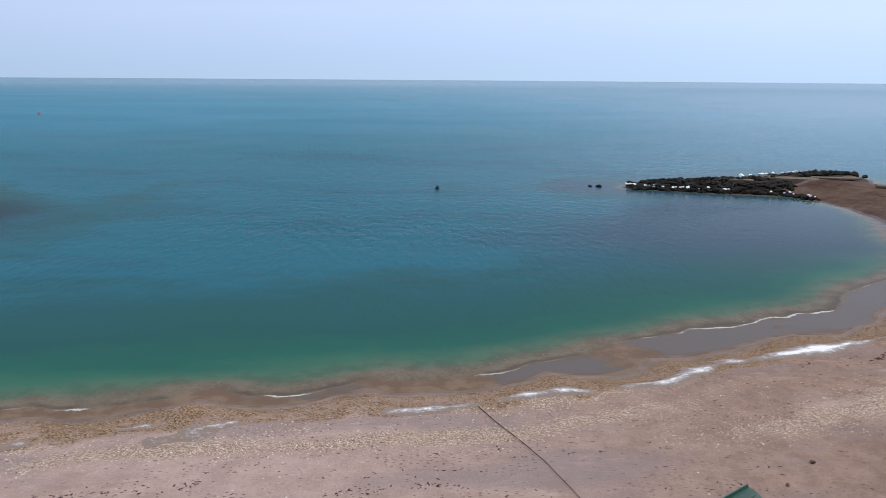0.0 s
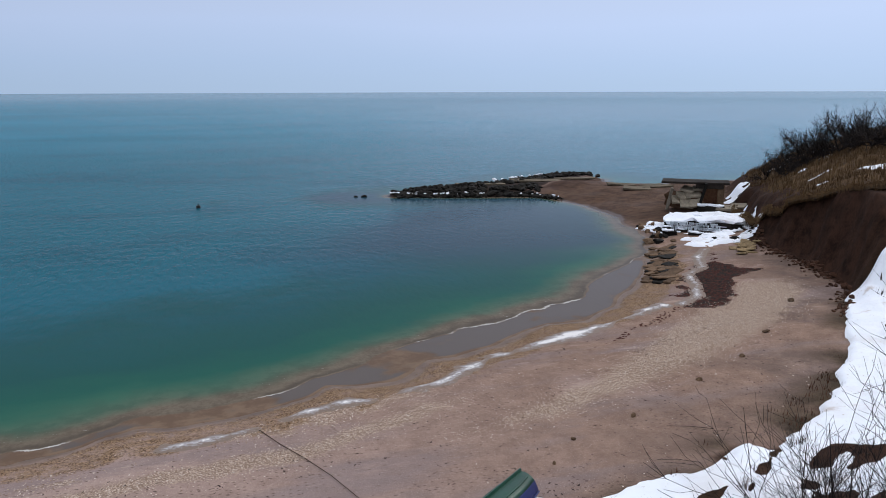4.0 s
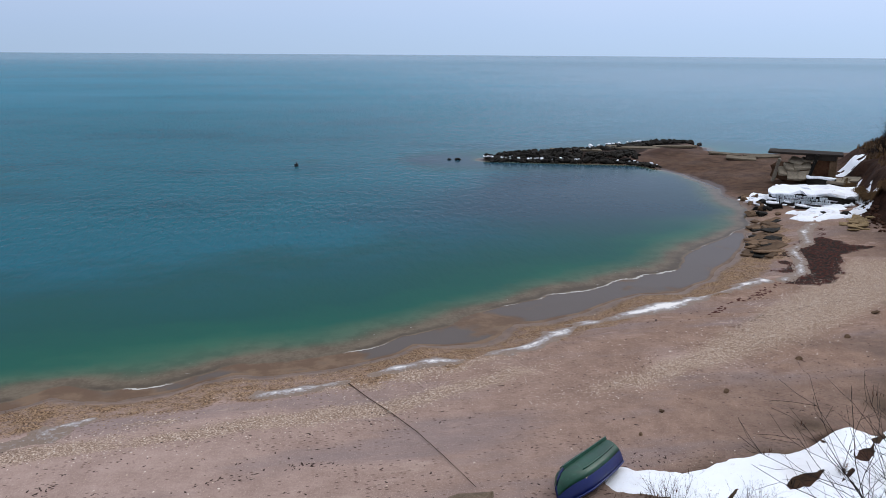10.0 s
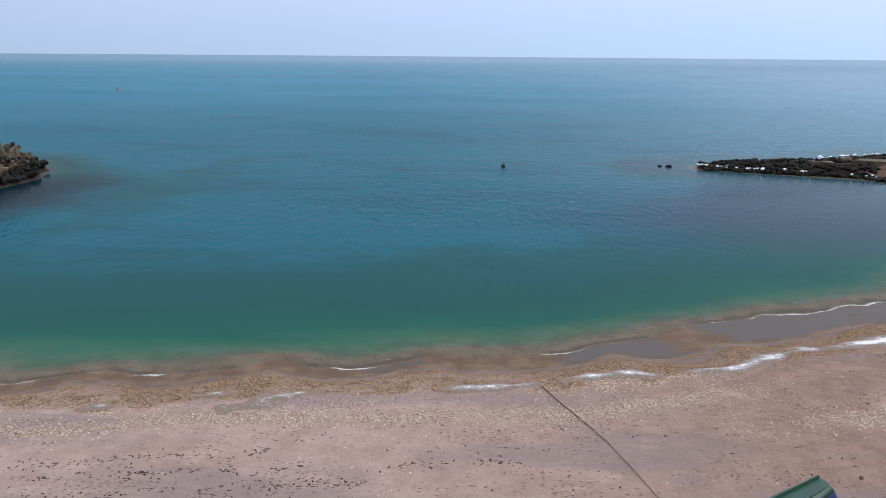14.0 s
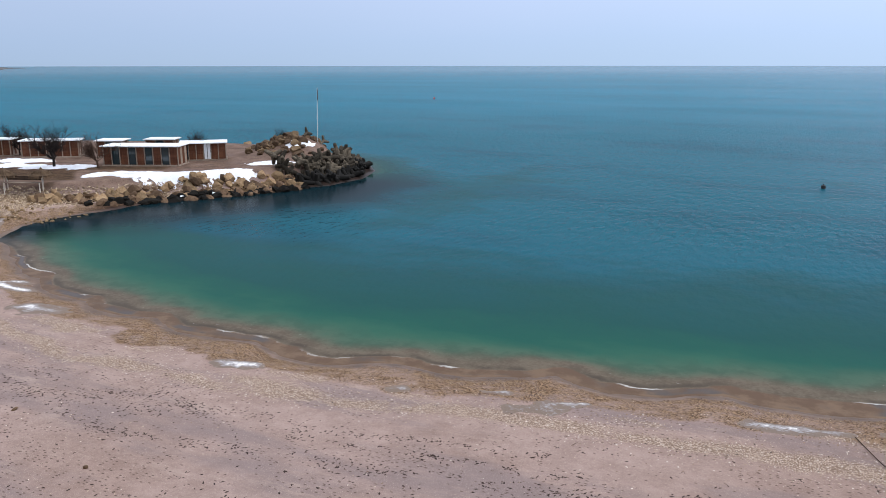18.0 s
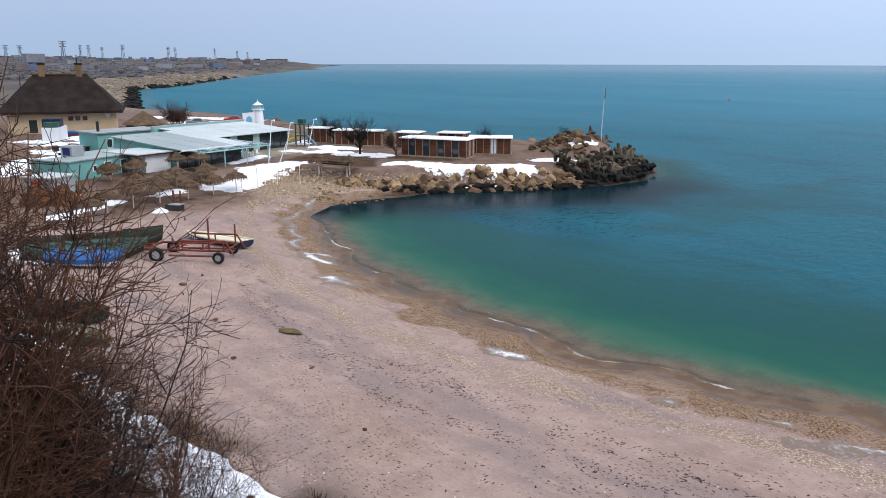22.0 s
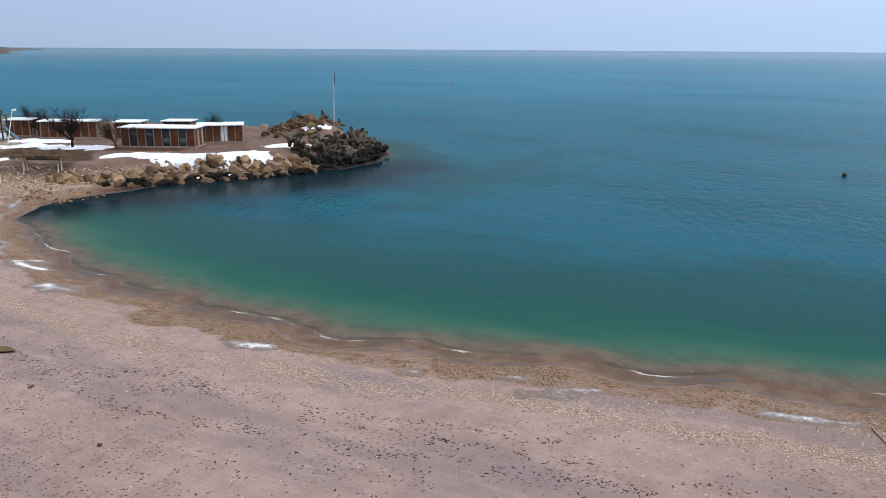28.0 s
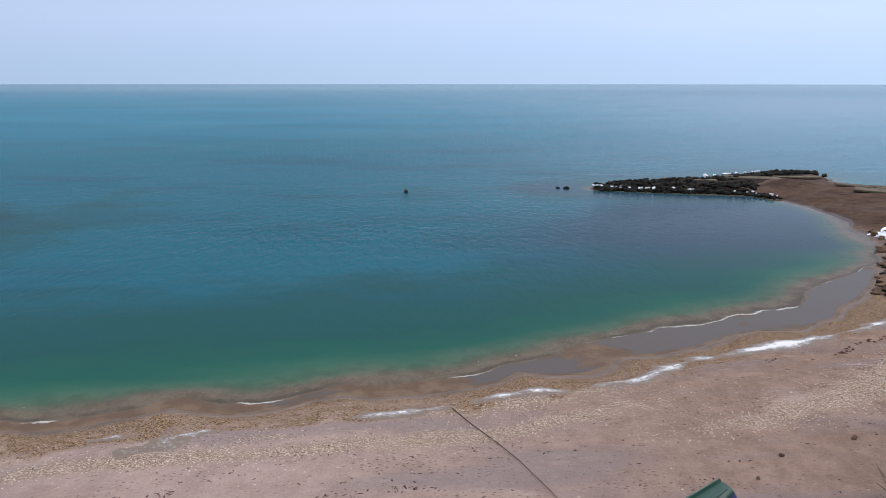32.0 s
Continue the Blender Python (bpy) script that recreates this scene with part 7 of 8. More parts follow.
hut = thing("thatched_hut", "small brown hut with a pointed thatched roof", "hut", at_ground(-128.6, 50.8, 10))
one("wall", hut, plain("reddish_boards", (0.14, 0.07, 0.045), (0.22, 0.12, 0.08), 0.8, 1.0, stretch=(1, 1, 0.1)), -2.1, 2.1, -2.1, 2.1, -0.2, 2.0)
part("roof", rod(B(), (0, 0, 1.8), (0, 0, 3.9), 3.6, 0.1, 8), THATCH, hut)
kiosk = thing("white_kiosk", "white kiosk with a dark blue awning", "kiosk", at_ground(-128.3, 36.8, -30))
one("body", kiosk, WHITE_PAINT, -2.6, 2.6, -1.2, 1.2, -0.2, 2.1, 0.02)
one("base_band", kiosk, RUST, -2.62, 2.62, -1.25, -1.205, 0, 0.35)
one("awning", kiosk, BOAT_NAVY, -1.6, 0.4, -1.6, 1.0, 2.1, 3.3, 0.05)
one("green_box", kiosk, GREEN_STEEL, 0.5, 2.0, -1.0, 1.0, 2.1, 2.9, 0.05)
for x in (-1.0, 1.4):
    one("door", kiosk, GREY_PANEL, x, x + 0.6, -1.26, -1.205, 0.4, 1.7)


def car(x, y, rz, paint, label):
    ob = thing("parked_car", label, "car", at_ground(x, y, rz), "parked cars")
    prof = [(-2.1, 0.35), (-2.15, 0.8), (-1.9, 0.98), (-1.3, 1.02), (-0.75, 1.42), (0.55, 1.45), (1.15, 1.0), (1.95, 0.85), (2.12, 0.6), (2.1, 0.35)]
    bm = B()
    l = [bm.verts.new((px, -0.82, pz)) for px, pz in prof]
    r = [bm.verts.new((px, 0.82, pz)) for px, pz in prof]
    bm.faces.new(l)
    bm.faces.new(r[::-1])
    for k in range(len(prof)):
        q = (k + 1) % len(prof)
        bm.faces.new((l[k], r[k], r[q], l[q]))
    for v in bm.verts:
        if v.co.z > 1.2:
            v.co.y *= 0.8
    part("body", bm, paint, ob)
    for s_ in (-1, 1):
        bm = B()
        vs = [bm.verts.new((px, s_ * yy, pz)) for px, pz, yy in ((-1.1, 1.03, 0.83), (0.98, 1.03, 0.83), (0.5, 1.38, 0.70), (-0.68, 1.37, 0.70))]
        bm.faces.new(vs if s_ < 0 else vs[::-1])
        part("side_window", bm, GLASS, ob)
        for wx in (-1.3, 1.3):
            wheel = part("wheel", rod(B(), (wx, s_ * 0.66, 0.32), (wx, s_ * 0.86, 0.32), 0.32, 0.32, 16), TYRE, ob)
            part("rim", rod(B(), (wx, s_ * 0.86, 0.32), (wx, s_ * 0.875, 0.32), 0.19, 0.17, 12), STEEL, wheel)
    one("windscreen", ob, GLASS, 0.6, 0.66, -0.6, 0.6, 1.1, 1.36)
    one("bumper", ob, BLACK, 2.08, 2.16, -0.75, 0.75, 0.35, 0.55)
    return ob


car(-140.0, 65.5, 70, CAR_SILVER, "silver hatchback parked behind the restaurant")
car(-141.5, 74.0, 60, CAR_RED, "dark red car parked by the seaward rocks")
stack = thing("blue_covered_boat", "boat under a bright blue sheet on the snow", "boat", at_ground(-131.5, 42.5, 60))
one("hull", stack, plain("dark_red_hull", (0.10, 0.015, 0.015), (0.16, 0.03, 0.03), 0.6, 1.0), -3.2, 3.2, -0.9, 0.9, 0, 0.6, 0.2)
bm = box(B(), -3.1, 3.1, -0.95, 0.95, 0.55, 0.95, 0.15)
part("cover", bm, TARP_BLUE, stack)
for x, y, rz in ((-113.6, 34.8, 20), (-109.4, 34.6, 35), (-112.2, 32.0, -10), (-102.6, 30.2, 15)):
    tb = thing("picnic_table", "dark wooden picnic table standing in snow", "table", at_ground(x, y, rz), "picnic tables in the snow")
    one("tabletop", tb, DARK_WOOD, -0.9, 0.9, -0.4, 0.4, 0.7, 0.76)
    for sx in (-0.7, 0.7):
        one("leg", tb, DARK_WOOD, sx - 0.05, sx + 0.05, -0.35, 0.35, -0.05, 0.7)
    for sy in (-0.75, 0.75):
        one("bench_board", tb, DARK_WOOD, -0.9, 0.9, sy - 0.14, sy + 0.14, 0.42, 0.47)
# upturned wicker domes and an orange float behind the umbrellas
for k, (x, y, r_) in enumerate(((-76.1, 19.6, 1.5), (-74.4, 21.4, 1.2), (-77.5, 22.2, 1.1))):
    d_ = thing("wicker_dome", "brown woven wicker dome lying on the sand", "wicker dome", at_ground(x, y), "wicker domes")
    for j in range(7):
        rad = r_ * math.cos(j * 0.21)
        bm = B()
        bmesh.ops.create_cone(bm, cap_ends=True, segments=18, radius1=rad, radius2=rad * 0.97, depth=r_ * 0.17, matrix=Matrix.Translation((0, 0, 0.1 + j * r_ * 0.165)))
        part("woven_ring", bm, plain("wicker", (0.10, 0.045, 0.022), (0.19, 0.095, 0.05), 0.85, 5.0) if j == 0 else bpy.data.materials["wicker"], d_)
solo("orange_float", rock_mesh(300, 0.5), ORANGE_PLASTIC, "bright orange plastic float lying on the snow", "float", at_ground(-76.6, 23.3, 0, 0.3) @ Matrix.Scale(0.5, 4))

# stakes in the water and buoys
by = solo("red_buoy", rock_mesh(310, 0.9), RED_PLASTIC, "small red mooring buoy afloat far out", "buoy", pose(-145.4, 281.1, 0.3) @ Matrix.Scale(0.6, 4))
db = thing("dark_buoy", "black steel mooring buoy afloat in the bay", "buoy", pose(-0.4, 98.0, 0))
part("float", rod(B(), (0, 0, -0.3), (0, 0, 0.35), 0.26, 0.24, 12), BLACK, db)
part("ring", rod(B(), (0, 0, 0.35), (0, 0, 0.55), 0.06, 0.06, 8), BLACK, db)

# ---- distant shore ----
rng = random.Random(41)
for k in range(110):
    a, d = rng.uniform(-80, -60), rng.uniform(850, 2600)
    x, y = polar(a, d)
    if float(signed(np.array([x]), np.array([y]), LAND)[0]) > 60:
        h_ = rng.uniform(2.5, 6)
        m = pose(x, y, height(x, y), 0, 0, rng.uniform(0, 90))
        s_ = rng.uniform(3, 11)
        bm = box(B(), -s_, s_, -7, 7, -1, h_)
        me = bpy.data.meshes.new("distant_building")
        bm.to_mesh(me)
        bm.free()
        solo("distant_building", me, (HAZED_WALL, HAZED_WALL, HAZED_BLUE, HAZED_ROOF)[k % 4], "low building far along the coast", "building", m, "town along the coast")
for a, d, h_, w in ((-74.68, 1500, 22, 5), (-59.2, 3100, 20, 35), (-59.7, 3100, 14, 30)):
    x, y = polar(a, d)
    me = bpy.data.meshes.new("distant_block")
    bm = box(B(), -w, w, -20, 20, -2, h_)
    bm.to_mesh(me)
    bm.free()
    solo("distant_block", me, HAZED_WALL, "tall block of flats far along the coast", "building", pose(x, y, 4, 0, 0, 30), "town along the coast")
for a, d, top in ((-76.2, 1400, 0.95), (-75.4, 1400, 0.95), (-72.93, 1000, 1.25), (-71.9, 1700, 1.0), (-71.4, 1700, 1.0), (-70.6, 1900, 0.9), (-69.32, 1250, 1.05), (-66.44, 1500, 0.95), (-66.0, 1700, 0.9), (-63.4, 1800, 0.85), (-61.9, 2200, 0.7), (-61.2, 2300, 0.65)):
    x, y = polar(a, d)
    z0 = height(x, y)
    h_ = 14 + d * math.tan(radians(top)) - z0
    py = thing("pylon", "tall grey lattice power pylon far inland", "pylon", pose(x, y, z0, 0, 0, a), "power pylons on the horizon")
    for sx, sy in ((-1, -1), (1, -1), (1, 1), (-1, 1)):
        part("leg", rod(B(), (sx * 2.4, sy * 2.4, -1), (sx * 0.7, sy * 0.7, h_), 0.45, 0.3, 4), HAZED_STEEL, py)
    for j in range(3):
        part("cross_arm", rod(B(), (-4.5, 0, h_ * (1 - 0.09 * j)), (4.5, 0, h_ * (1 - 0.09 * j)), 0.4, 0.4, 4), HAZED_STEEL, py)
# boulders of the sea wall, joined: too many to count
base = rock_mesh(400, 0.75, 1)
bv = np.array([v.co[:] for v in base.vertices])
bf = [tuple(p_.vertices) for p_ in base.polygons]
wall_line = [(-232, 91), (-300, 117), (-390, 152), (-436, 196), (-652, 349), (-1234, 787)]
rng = random.Random(12)
for tone in (0, 1):
    pv, pf = [], []
    for k in range(3000 if tone == 0 else 1500):
        x, y = along(wall_line[:5], rng)
        off = rng.uniform(6, 24) if tone == 0 else rng.uniform(-1, 7)
        x, y = x - off * 0.55, y - off * 0.83 + 0
        x, y = x - 0, y + off * 0.25
        s_ = rng.uniform(0.9, 2.0)
        c, n_ = math.cos(k), math.sin(k)
        z0 = height(x, y)
        q = len(pv)
        pv += [(x + s_ * (c * v[0] - n_ * v[1]), y + s_ * (n_ * v[0] + c * v[1]), z0 + s_ * v[2]) for v in bv]
        pf += [tuple(q + i for i in f) for f in bf]
    solo("sea_wall_rocks", mesh_of("sea_wall_rocks", pv, pf), WALL_ROCK if tone == 0 else ROCK_DARK, "tan boulders of the long sea wall" if tone == 0 else "dark wet boulders along the sea wall's foot", "rocks", kind="stuff")
pv, pf = [], []
for k in range(2200):
    x, y = polar(rng.uniform(-82, -58), 430 + 2000 * rng.random() ** 1.3)
    if float(signed(np.array([x]), np.array([y]), LAND)[0]) > 26:
        s_ = rng.uniform(1.0, 2.6)
        z0 = height(x, y)
        c, n_ = math.cos(k), math.sin(k)
        q = len(pv)
        pv += [(x + s_ * 1.5 * (c * v[0] - n_ * v[1]), y + s_ * 1.5 * (n_ * v[0] + c * v[1]), z0 + s_ * 1.1 * v[2] + rng.gauss(0, 0.25)) for v in bv]
        pf += [tuple(q + i for i in f) for f in bf]
solo("far_scrub", mesh_of("far_scrub", pv, pf), HAZED_BUSH, "scrub over the distant shore, its colour greyed by haze", "scrub", kind="stuff")


# ---- boats and odd things on the beach ----
def hull_grid(L_, beam, dep, n=16, m=8, sheer=0.25, stern=0.62):
    """Points of a clinker boat's shell; x runs from stern to bow, z up from the keel."""
    rows = []
    for i in range(n + 1):
        u = i / n
        hb = beam / 2 * (stern + (1 - stern) * math.sin(min(1.0, u / 0.45) * math.pi / 2)) if u < 0.45 else beam / 2 * max(0.02, math.cos(((u - 0.45) / 0.55) ** 1.7 * math.pi / 2))
        top = dep * (1 + sheer * max(0, u - 0.35) ** 2 * 2.4 + 0.10 * max(0, 0.3 - u))
        keel = dep * 0.55 * max(0, (u - 0.8) / 0.2) ** 2
        x = -L_ / 2 + L_ * u
        row = []
        for j in range(m + 1):
            v = j / m
            row.append((x + 0.10 * L_ * v * max(0, u - 0.85), hb * math.sin(min(1, v * 1.15) * math.pi / 2) ** 0.85, keel + (top - keel) * v ** 1.6))
        rows.append(row)
    return rows


def shell(rows, j0, j1, thick=0.03):
    """The strakes from j0 to j1, both sides, with their thickness."""
    bm = B()
    for s_ in (-1, 1):
        out = [[bm.verts.new((p[0], s_ * p[1], p[2])) for p in r[j0:j1 + 1]] for r in rows]
        inn = [[bm.verts.new((p[0], s_ * max(0.0, p[1] - thick), p[2] + (thick if j == 0 and j0 == 0 else 0))) for j, p in enumerate(r[j0:j1 + 1])] for r in rows]
        for g, flip in ((out, s_ > 0), (inn, s_ < 0)):
            for i in range(len(g) - 1):
                for j in range(j1 - j0):
                    f = (g[i][j], g[i + 1][j], g[i + 1][j + 1], g[i][j + 1])
                    bm.faces.new(f if flip else f[::-1])
        for i in range(len(out) - 1):
            bm.faces.new((out[i][-1], out[i + 1][-1], inn[i + 1][-1], inn[i][-1]))
    for f in bm.faces:
        f.smooth = True
    return bm


def transom(rows, j0, j1):
    bm = B()
    l = [bm.verts.new((p[0], -p[1], p[2])) for p in rows[0][j0:j1 + 1]]
    r = [bm.verts.new((p[0], p[1], p[2])) for p in rows[0][j0:j1 + 1]]
    for k in range(len(l) - 1):
        if rows[0][j0 + k][1] < 1e-4:
            bm.faces.new((l[k], l[k + 1], r[k + 1]))
        else:
            bm.faces.new((l[k], l[k + 1], r[k + 1], r[k]))
    return bm


def boat(name, label, m, L_, beam, dep, low_mat, top_mat, rim_mat, in_mat, split=4, thwarts=(0.25, 0.5, 0.72), sheer=0.25, stern=0.62, rib=True, rim=0.035):
    ob = thing(name, label, "boat", m)
    rows = hull_grid(L_, beam, dep, sheer=sheer, stern=stern)
    M_ = 8
    part("hull_bottom", shell(rows, 0, split), low_mat, ob)
    part("topside_shell", shell(rows, split, M_), top_mat, ob)
    part("transom", transom(rows, 0, M_), top_mat, ob)
    rim_l = [[(Vector((r[-1][0], s_ * r[-1][1], r[-1][2])), rim) for r in rows] for s_ in (-1, 1)]
    for k in (0, 1):
        part("gunwale", tubes("gunwale", [rim_l[k]], 6), rim_mat, ob)
    part("keel", tubes("keel", [[(Vector((r[0][0], 0, r[0][2] - 0.02)), 0.035) for r in rows] + [(Vector((rows[-1][-1][0], 0, rows[-1][-1][2] + 0.08)), 0.035)]], 4), rim_mat, ob)
    for u in thwarts:
        r = rows[int(u * 16)]
        y_, z_ = r[5][1] * 0.97, r[5][2]
        one("thwart", ob, in_mat, r[0][0] - 0.13, r[0][0] + 0.13, -y_, y_, z_, z_ + 0.035)
    if rib:
        for i in range(2, 15, 2):
            part("rib", tubes("rib", [[(Vector((p[0], s_ * p[1] * 0.96, p[2] + 0.02)), 0.018) for p in rows[i]] for s_ in (-1, 1)], 4), in_mat, ob)
    return ob


# overturned green and blue rowing boat
gx_, gy_ = 8.38, 20.45
gb = boat("rowing_boat", "overturned rowing boat, glossy green bottom and dark blue sides", pose(gx_, gy_, height(gx_, gy_) + 0.80, 180 + 20, 0, 218), 3.05, 1.36, 0.7, BOAT_GREEN, BOAT_BLUE, BOAT_BLUE, GREY_WOOD, split=5, stern=0.7, rib=False)
rows_ = hull_grid(3.05, 1.36, 0.7, stern=0.7)
part("keel_plank", box(B(), -1.56, 0.95, -0.025, 0.025, -0.09, 0.03), BOAT_GREEN, gb, "long green keel plank")
for s_ in (-1, 1):
    part("bilge_strip", tubes("bilge_strip", [[(Vector((r[3][0], s_ * r[3][1] * 1.01, r[3][2] - 0.015)), 0.022) for r in rows_[1:12]]], 4), BOAT_GREEN, gb)

# white and navy boat on the far beach
boat("rowing_boat", "navy boat with cream gunwales and faded white marks", pose(-53.2, 25.6, height(-53.2, 25.6) + 0.02, 4, 0, 199), 6.0, 1.7, 0.46, BOAT_NAVY, BOAT_NAVY, BOAT_CREAM, BOAT_CREAM, split=4, rim=0.085, stern=0.8)
deck = thing("boat_deck", "cream inner deck boards lying in the navy boat", "deck boards", pose(-53.2, 25.6, height(-53.2, 25.6) + 0.45, 4, 0, 199))
for k in range(4):
    one("board", deck, BOAT_CREAM, -2.75, 1.9, -0.62 + k * 0.31, -0.32 + k * 0.31, 0, 0.05)
marks = thing("hull_marks", "faded white bars painted on the navy hull", "marks", pose(-53.2, 25.6, height(-53.2, 25.6) + 0.02, 4, 0, 199))
for k in range(6):
    u = 0.9 - 0.028 * k
    r = hull_grid(6.0, 1.7, 0.46, stern=0.8)
    i = int(u * 16)
    p = r[i][6]
    one("bar", marks, WHITE_PAINT, p[0] - 0.05 - 0.2 * (k % 2), p[0] + 0.04 - 0.2 * (k % 2), p[1] + 0.012, p[1] + 0.03, p[2] - 0.10, p[2] + 0.06)
    one("bar", marks, WHITE_PAINT, p[0] - 0.05 - 0.2 * (k % 2), p[0] + 0.04 - 0.2 * (k % 2), -p[1] - 0.03, -p[1] - 0.012, p[2] - 0.10, p[2] + 0.06)

# two long fishing boats beside the trailer
boat("fishing_boat", "long olive and teal wooden fishing boat, paint flaking", pose(-55.3, 17.4, height(-55.3, 17.4) + 0.05, -4, 0, 60), 9.2, 2.3, 1.0, BOAT_OLIVE, BOAT_OLIVE, BOAT_OLIVE, GREY_WOOD, split=5, sheer=0.55, stern=0.5)
boat("fishing_boat", "faded teal wooden fishing boat drawn up on sand", pose(-53.2, 16.3, height(-53.2, 16.3) + 0.05, 5, 0, 60), 7.6, 2.0, 0.9, BOAT_OLIVE, BOAT_TEAL, BOAT_TEAL, GREY_WOOD, split=4, sheer=0.4, stern=0.5)
tb = boat("covered_boat", "small white boat under a bright blue tarpaulin", pose(-51.2, 15.6, height(-51.2, 15.6) + 0.03, 0, 0, 42), 5.0, 1.8, 0.6, WHITE_PAINT, WHITE_PAINT, WHITE_PAINT, GREY_WOOD, stern=0.7, rib=False)
rows_ = hull_grid(5.0, 1.9, 0.6, stern=0.7)
bm = B()
cols = []
for i, r in enumerate(rows_):
    w, zt = r[-1][1] + 0.04, r[-1][2]
    prof = [(-w, zt - 0.28), (-w, zt + 0.02), (-w * 0.6, zt + 0.26), (0, zt + 0.40 + 0.1 * math.sin(i * 1.3)), (w * 0.6, zt + 0.26), (w, zt + 0.02), (w, zt - 0.28)]
    cols.append([bm.verts.new((r[-1][0], a, b_ + 0.05 * noise.noise(Vector((i * 0.9, a * 3, 1))))) for a, b_ in prof])
for i in range(len(cols) - 1):
    for j in range(6):
        bm.faces.new((cols[i][j], cols[i + 1][j], cols[i + 1][j + 1], cols[i][j + 1]))
bm.faces.new(cols[0])
part("tarpaulin", bm, TARP_BLUE, tb, "creased bright blue tarpaulin")
boat("rowing_boat", "dark green rowing boat half hidden behind the bushes", pose(-40.5, 11.3, height(-40.5, 11.3) + 0.05, 0, 0, 30), 4.6, 1.6, 0.65, BOAT_GREEN, BOAT_OLIVE, BOAT_OLIVE, GREY_WOOD, stern=0.7)
boat("rowing_boat", "upturned pale olive rowing boat behind the bushes", pose(-37.7, 10.2, height(-37.7, 10.2) + 0.72, 180, 0, 30), 4.8, 1.7, 0.7, plain("pale_olive_paint", (0.20, 0.20, 0.11), (0.30, 0.29, 0.17), 0.6, 1.5), BOAT_OLIVE, BOAT_OLIVE, GREY_WOOD, stern=0.7, rib=False)

# red boat trailer
tr = thing("boat_trailer", "rusty red steel boat trailer with rubber wheels", "trailer", pose(-49.7, 22.0, height(-49.7, 22.0), 0, 0, 222) @ Matrix.Scale(1.1, 4))
def bar(a, b_, r=0.07, name="beam", parent=None):
    return part(name, rod(B(), a, b_, r, None, 4), RUST, parent or tr)


for y in (-1.0, 1.0):
    bar((-2.6, y, 0.75), (2.4, y, 0.75))
    bar((-2.6, y, 1.35), (0.2, y, 1.35), 0.05, "upper_rail")
    for x in (-2.5, -1.2, 0.1):
        bar((x, y, 0.75), (x, y, 1.35), 0.05, "stanchion")
    bar((-2.5, y, 0.4), (1.0, y, 0.4), 0.06, "lower_beam")
for x in (-2.6, -1.0, 0.6, 2.3):
    bar((x, -1.05, 0.75), (x, 1.05, 0.75), 0.06, "cross_beam")
bar((-1.6, 1.0, 0.75), (-1.6, 1.0, 2.75), 0.06, "tall_post")
bar((-2.5, -1.0, 0.75), (-2.5, -1.0, 2.0), 0.06, "tall_post")
bar((-2.6, 1.0, 1.35), (-3.1, 1.0, 0.5), 0.06, "brace")
bar((-2.6, -1.0, 1.35), (-3.1, -1.0, 0.5), 0.06, "brace")
bar((-0.2, 1.0, 1.35), (1.0, 1.0, 0.75), 0.05, "brace")
bar((2.3, 0, 0.7), (5.6, 0, 0.6), 0.08, "drawbar")
bar((2.3, 0.9, 0.7), (4.6, 0.1, 0.65), 0.06, "drawbar")
bar((2.3, -0.9, 0.7), (4.6, -0.1, 0.65), 0.06, "drawbar")
for z in (0.9, 1.05, 1.2, 1.35):
    bar((-0.3, 1.02, z), (0.1, 1.02, z), 0.02, "rung")
for x, y, r in ((1.7, 1.2, 0.46), (1.7, -1.2, 0.40), (-2.2, 1.2, 0.36), (-2.2, -1.2, 0.36)):
    bm = B()
    ring = []
    for k in range(20):
        a = 6.283 * k / 20
        ring.append([bm.verts.new((x + rr_ * math.cos(a), y + yy, r + rr_ * math.sin(a))) for rr_, yy in ((r * 0.55, -0.1), (r * 0.85, -0.12), (r, -0.06), (r, 0.06), (r * 0.85, 0.12), (r * 0.55, 0.1))])
    for k in range(20):
        for j in range(6):
            bm.faces.new((ring[k][j], ring[(k + 1) % 20][j], ring[(k + 1) % 20][(j + 1) % 6], ring[k][(j + 1) % 6]))
    wh_ = part("wheel", bm, TYRE, tr)
    part("rim", rod(B(), (x, y - 0.07, r), (x, y + 0.07, r), r * 0.56, r * 0.56, 14), STEEL, wh_)
    bar((x, y * 0.2, r), (x, y, r), 0.05, "axle")

# driftwood pole across the sand
pp = [(1.8, 30.1), (2.5, 28.4), (3.2, 26.8), (3.9, 24.9), (4.5, 22.8), (5.1, 20.6)]
line = [(Vector((x, y, height(x, y) + 0.05)), 0.019 - 0.0022 * k) for k, (x, y) in enumerate(pp)]
dp = thing("driftwood_pole", "long thin grey driftwood pole lying on sand", "driftwood", pose(0, 0, 0))
part("shaft", tubes("shaft", [line], 7), DARK_WOOD, dp)
part("stub", tubes("stub", [[(Vector((3.2, 26.8, height(3.2, 26.8) + 0.06)), 0.03), (Vector((3.05, 26.75, height(3.2, 26.8) + 0.12)), 0.02)]], 5), GREY_WOOD, dp)
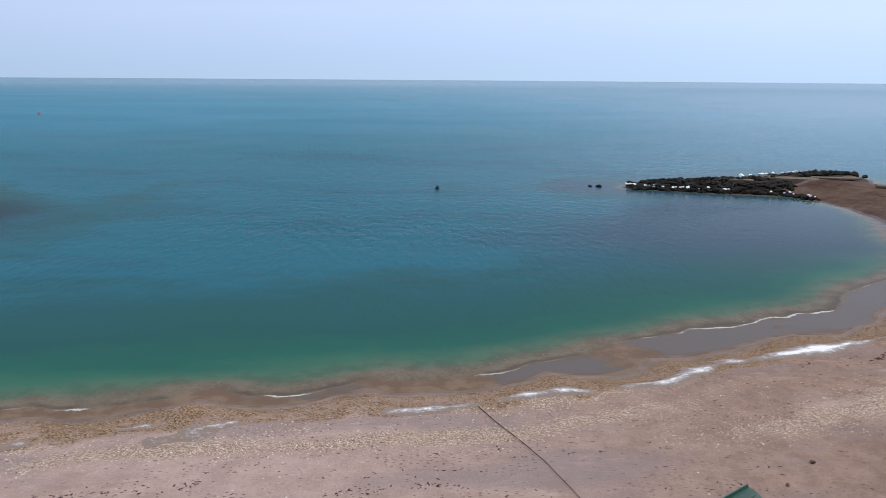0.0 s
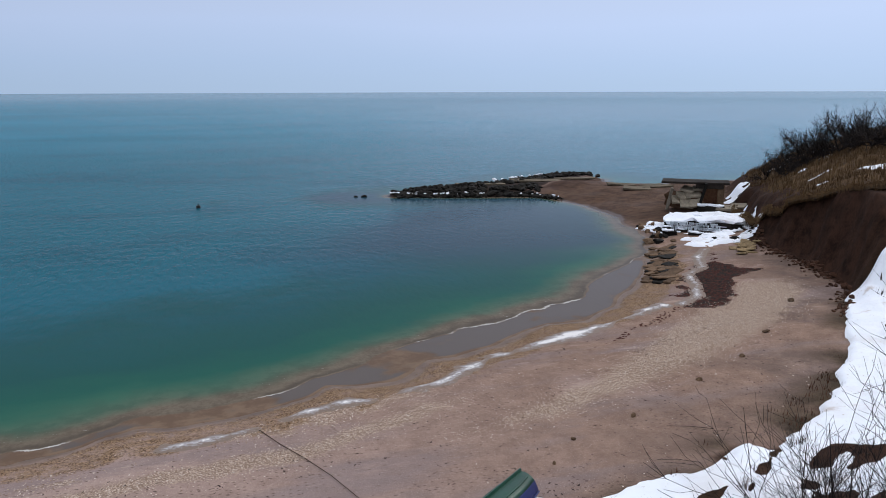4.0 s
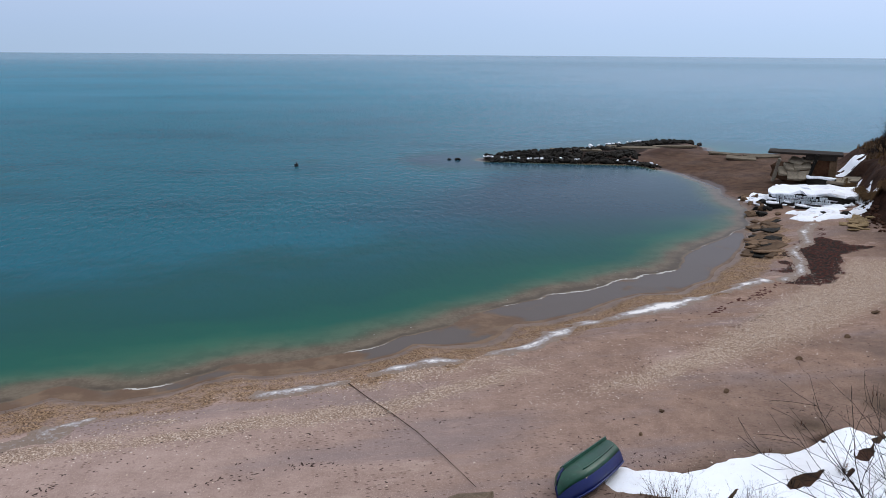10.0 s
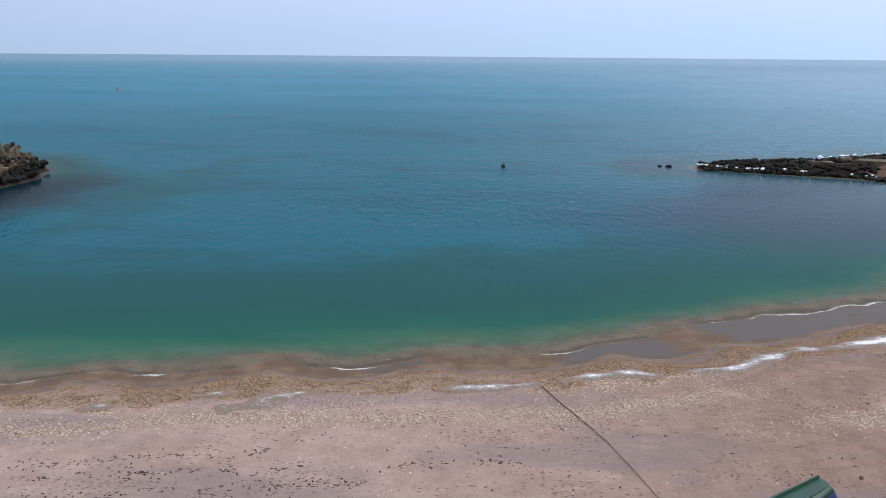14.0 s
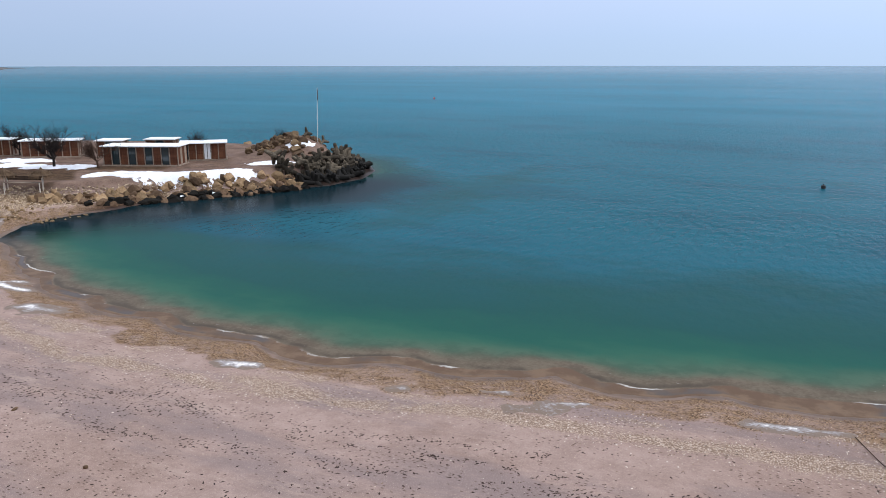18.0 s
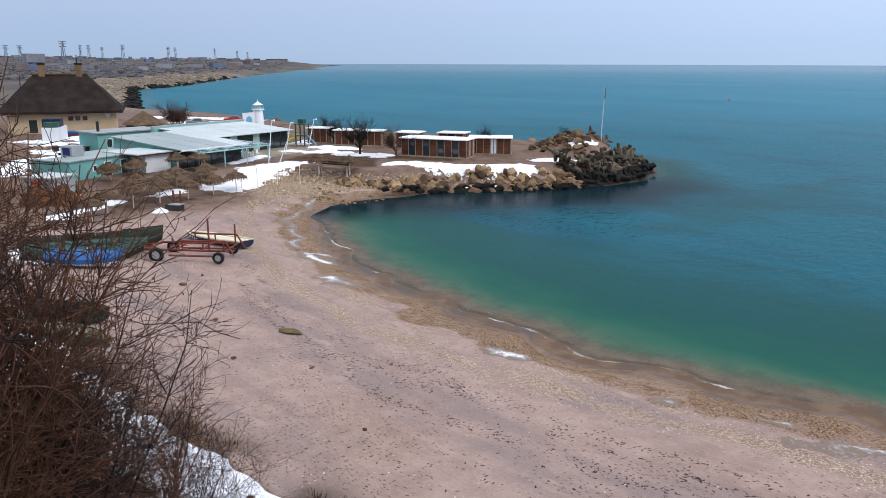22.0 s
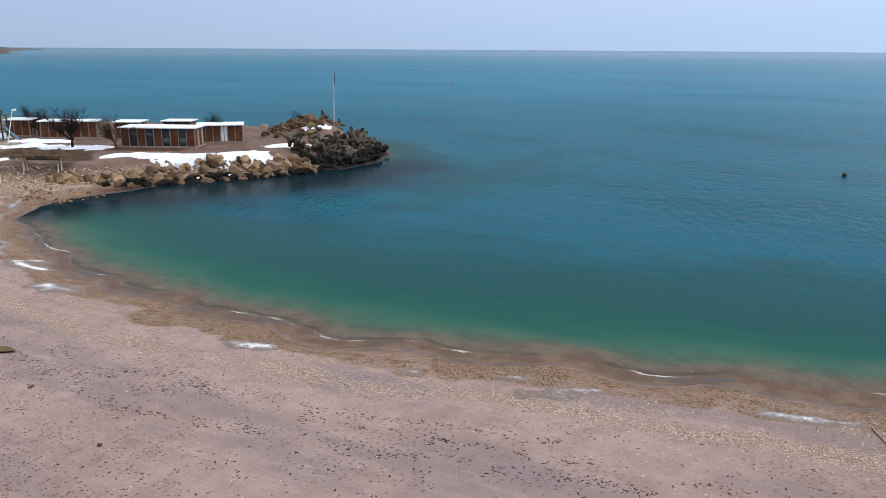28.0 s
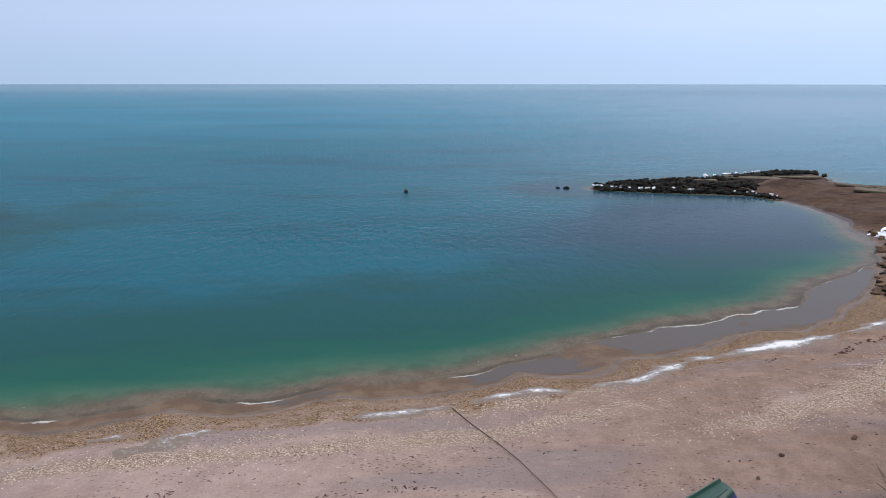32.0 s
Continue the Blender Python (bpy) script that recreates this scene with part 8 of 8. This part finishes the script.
part("stub", tubes("stub", [[(Vector((3.9, 24.9, height(3.9, 24.9) + 0.06)), 0.025), (Vector((4.0, 24.95, height(3.9, 24.9) + 0.1)), 0.018)]], 5), GREY_WOOD, dp)
# clay lump and stones near the slope
rng = random.Random(3)
solo("clay_mound", rock_mesh(501, 0.45), plain("grey_clay", (0.085, 0.062, 0.042), (0.18, 0.135, 0.098), 0.95, 2.0, bump=0.9, dist=0.05), "rough grey clay lump at the foot of the slope", "clay mound", pose(4.7, 19.6, height(4.7, 19.6) + 0.12, 3, -4, 20) @ Matrix.Diagonal((1.15, 0.75, 0.9, 1)))
solo("stone", rock_mesh(502, 0.5), ROCK_TAN, "pale stone beside the clay lump", "stone", pose(3.2, 19.9, height(3.2, 19.9) + 0.06) @ Matrix.Scale(0.16, 4))
solo("turf_clod", rock_mesh(503, 0.3), plain("grassy_clod", (0.10, 0.075, 0.035), (0.22, 0.165, 0.09), 0.95, 4.0, bump=1.0, dist=0.04), "flat clod of dry turf on the sand", "turf clod", pose(-32.2, 18.9, height(-32.2, 18.9) + 0.08, 0, 0, 25) @ Matrix.Diagonal((1.05, 0.5, 0.5, 1)))
for k, (x, y, s_) in enumerate(((-27.5, 17.2, 0.16), (-36.2, 17.0, 0.2), (-43.5, 18.6, 0.3), (-45, 20.5, 0.18), (-21, 15.2, 0.14), (-30.5, 15.0, 0.15), (13.2, 24.6, 0.15), (16.5, 25.8, 0.18), (21.5, 28.4, 0.2), (25.5, 30.5, 0.22), (29.5, 33.6, 0.25), (35.5, 38.5, 0.3), (11.6, 23.0, 0.12))):
    place_rock(BROWN_R[k % 5], x, y, s_, "loose stones on the sand", "brown stone lying on the sand", rng, name="stone")
# black box with two short posts
bx = thing("ballast_box", "black box with two brown posts on the beach", "box", at_ground(-66.8, 28.4, 30))
one("body", bx, BLACK, -0.75, 0.75, -0.4, 0.4, 0, 0.5, 0.03)
one("lid", bx, GREY_PANEL, -0.78, 0.78, -0.43, 0.43, 0.5, 0.56)
for x in (-0.4, 0.35):
    one("post", bx, BROWN_WOOD, x - 0.06, x + 0.06, 0.4, 0.52, 0, 1.7)
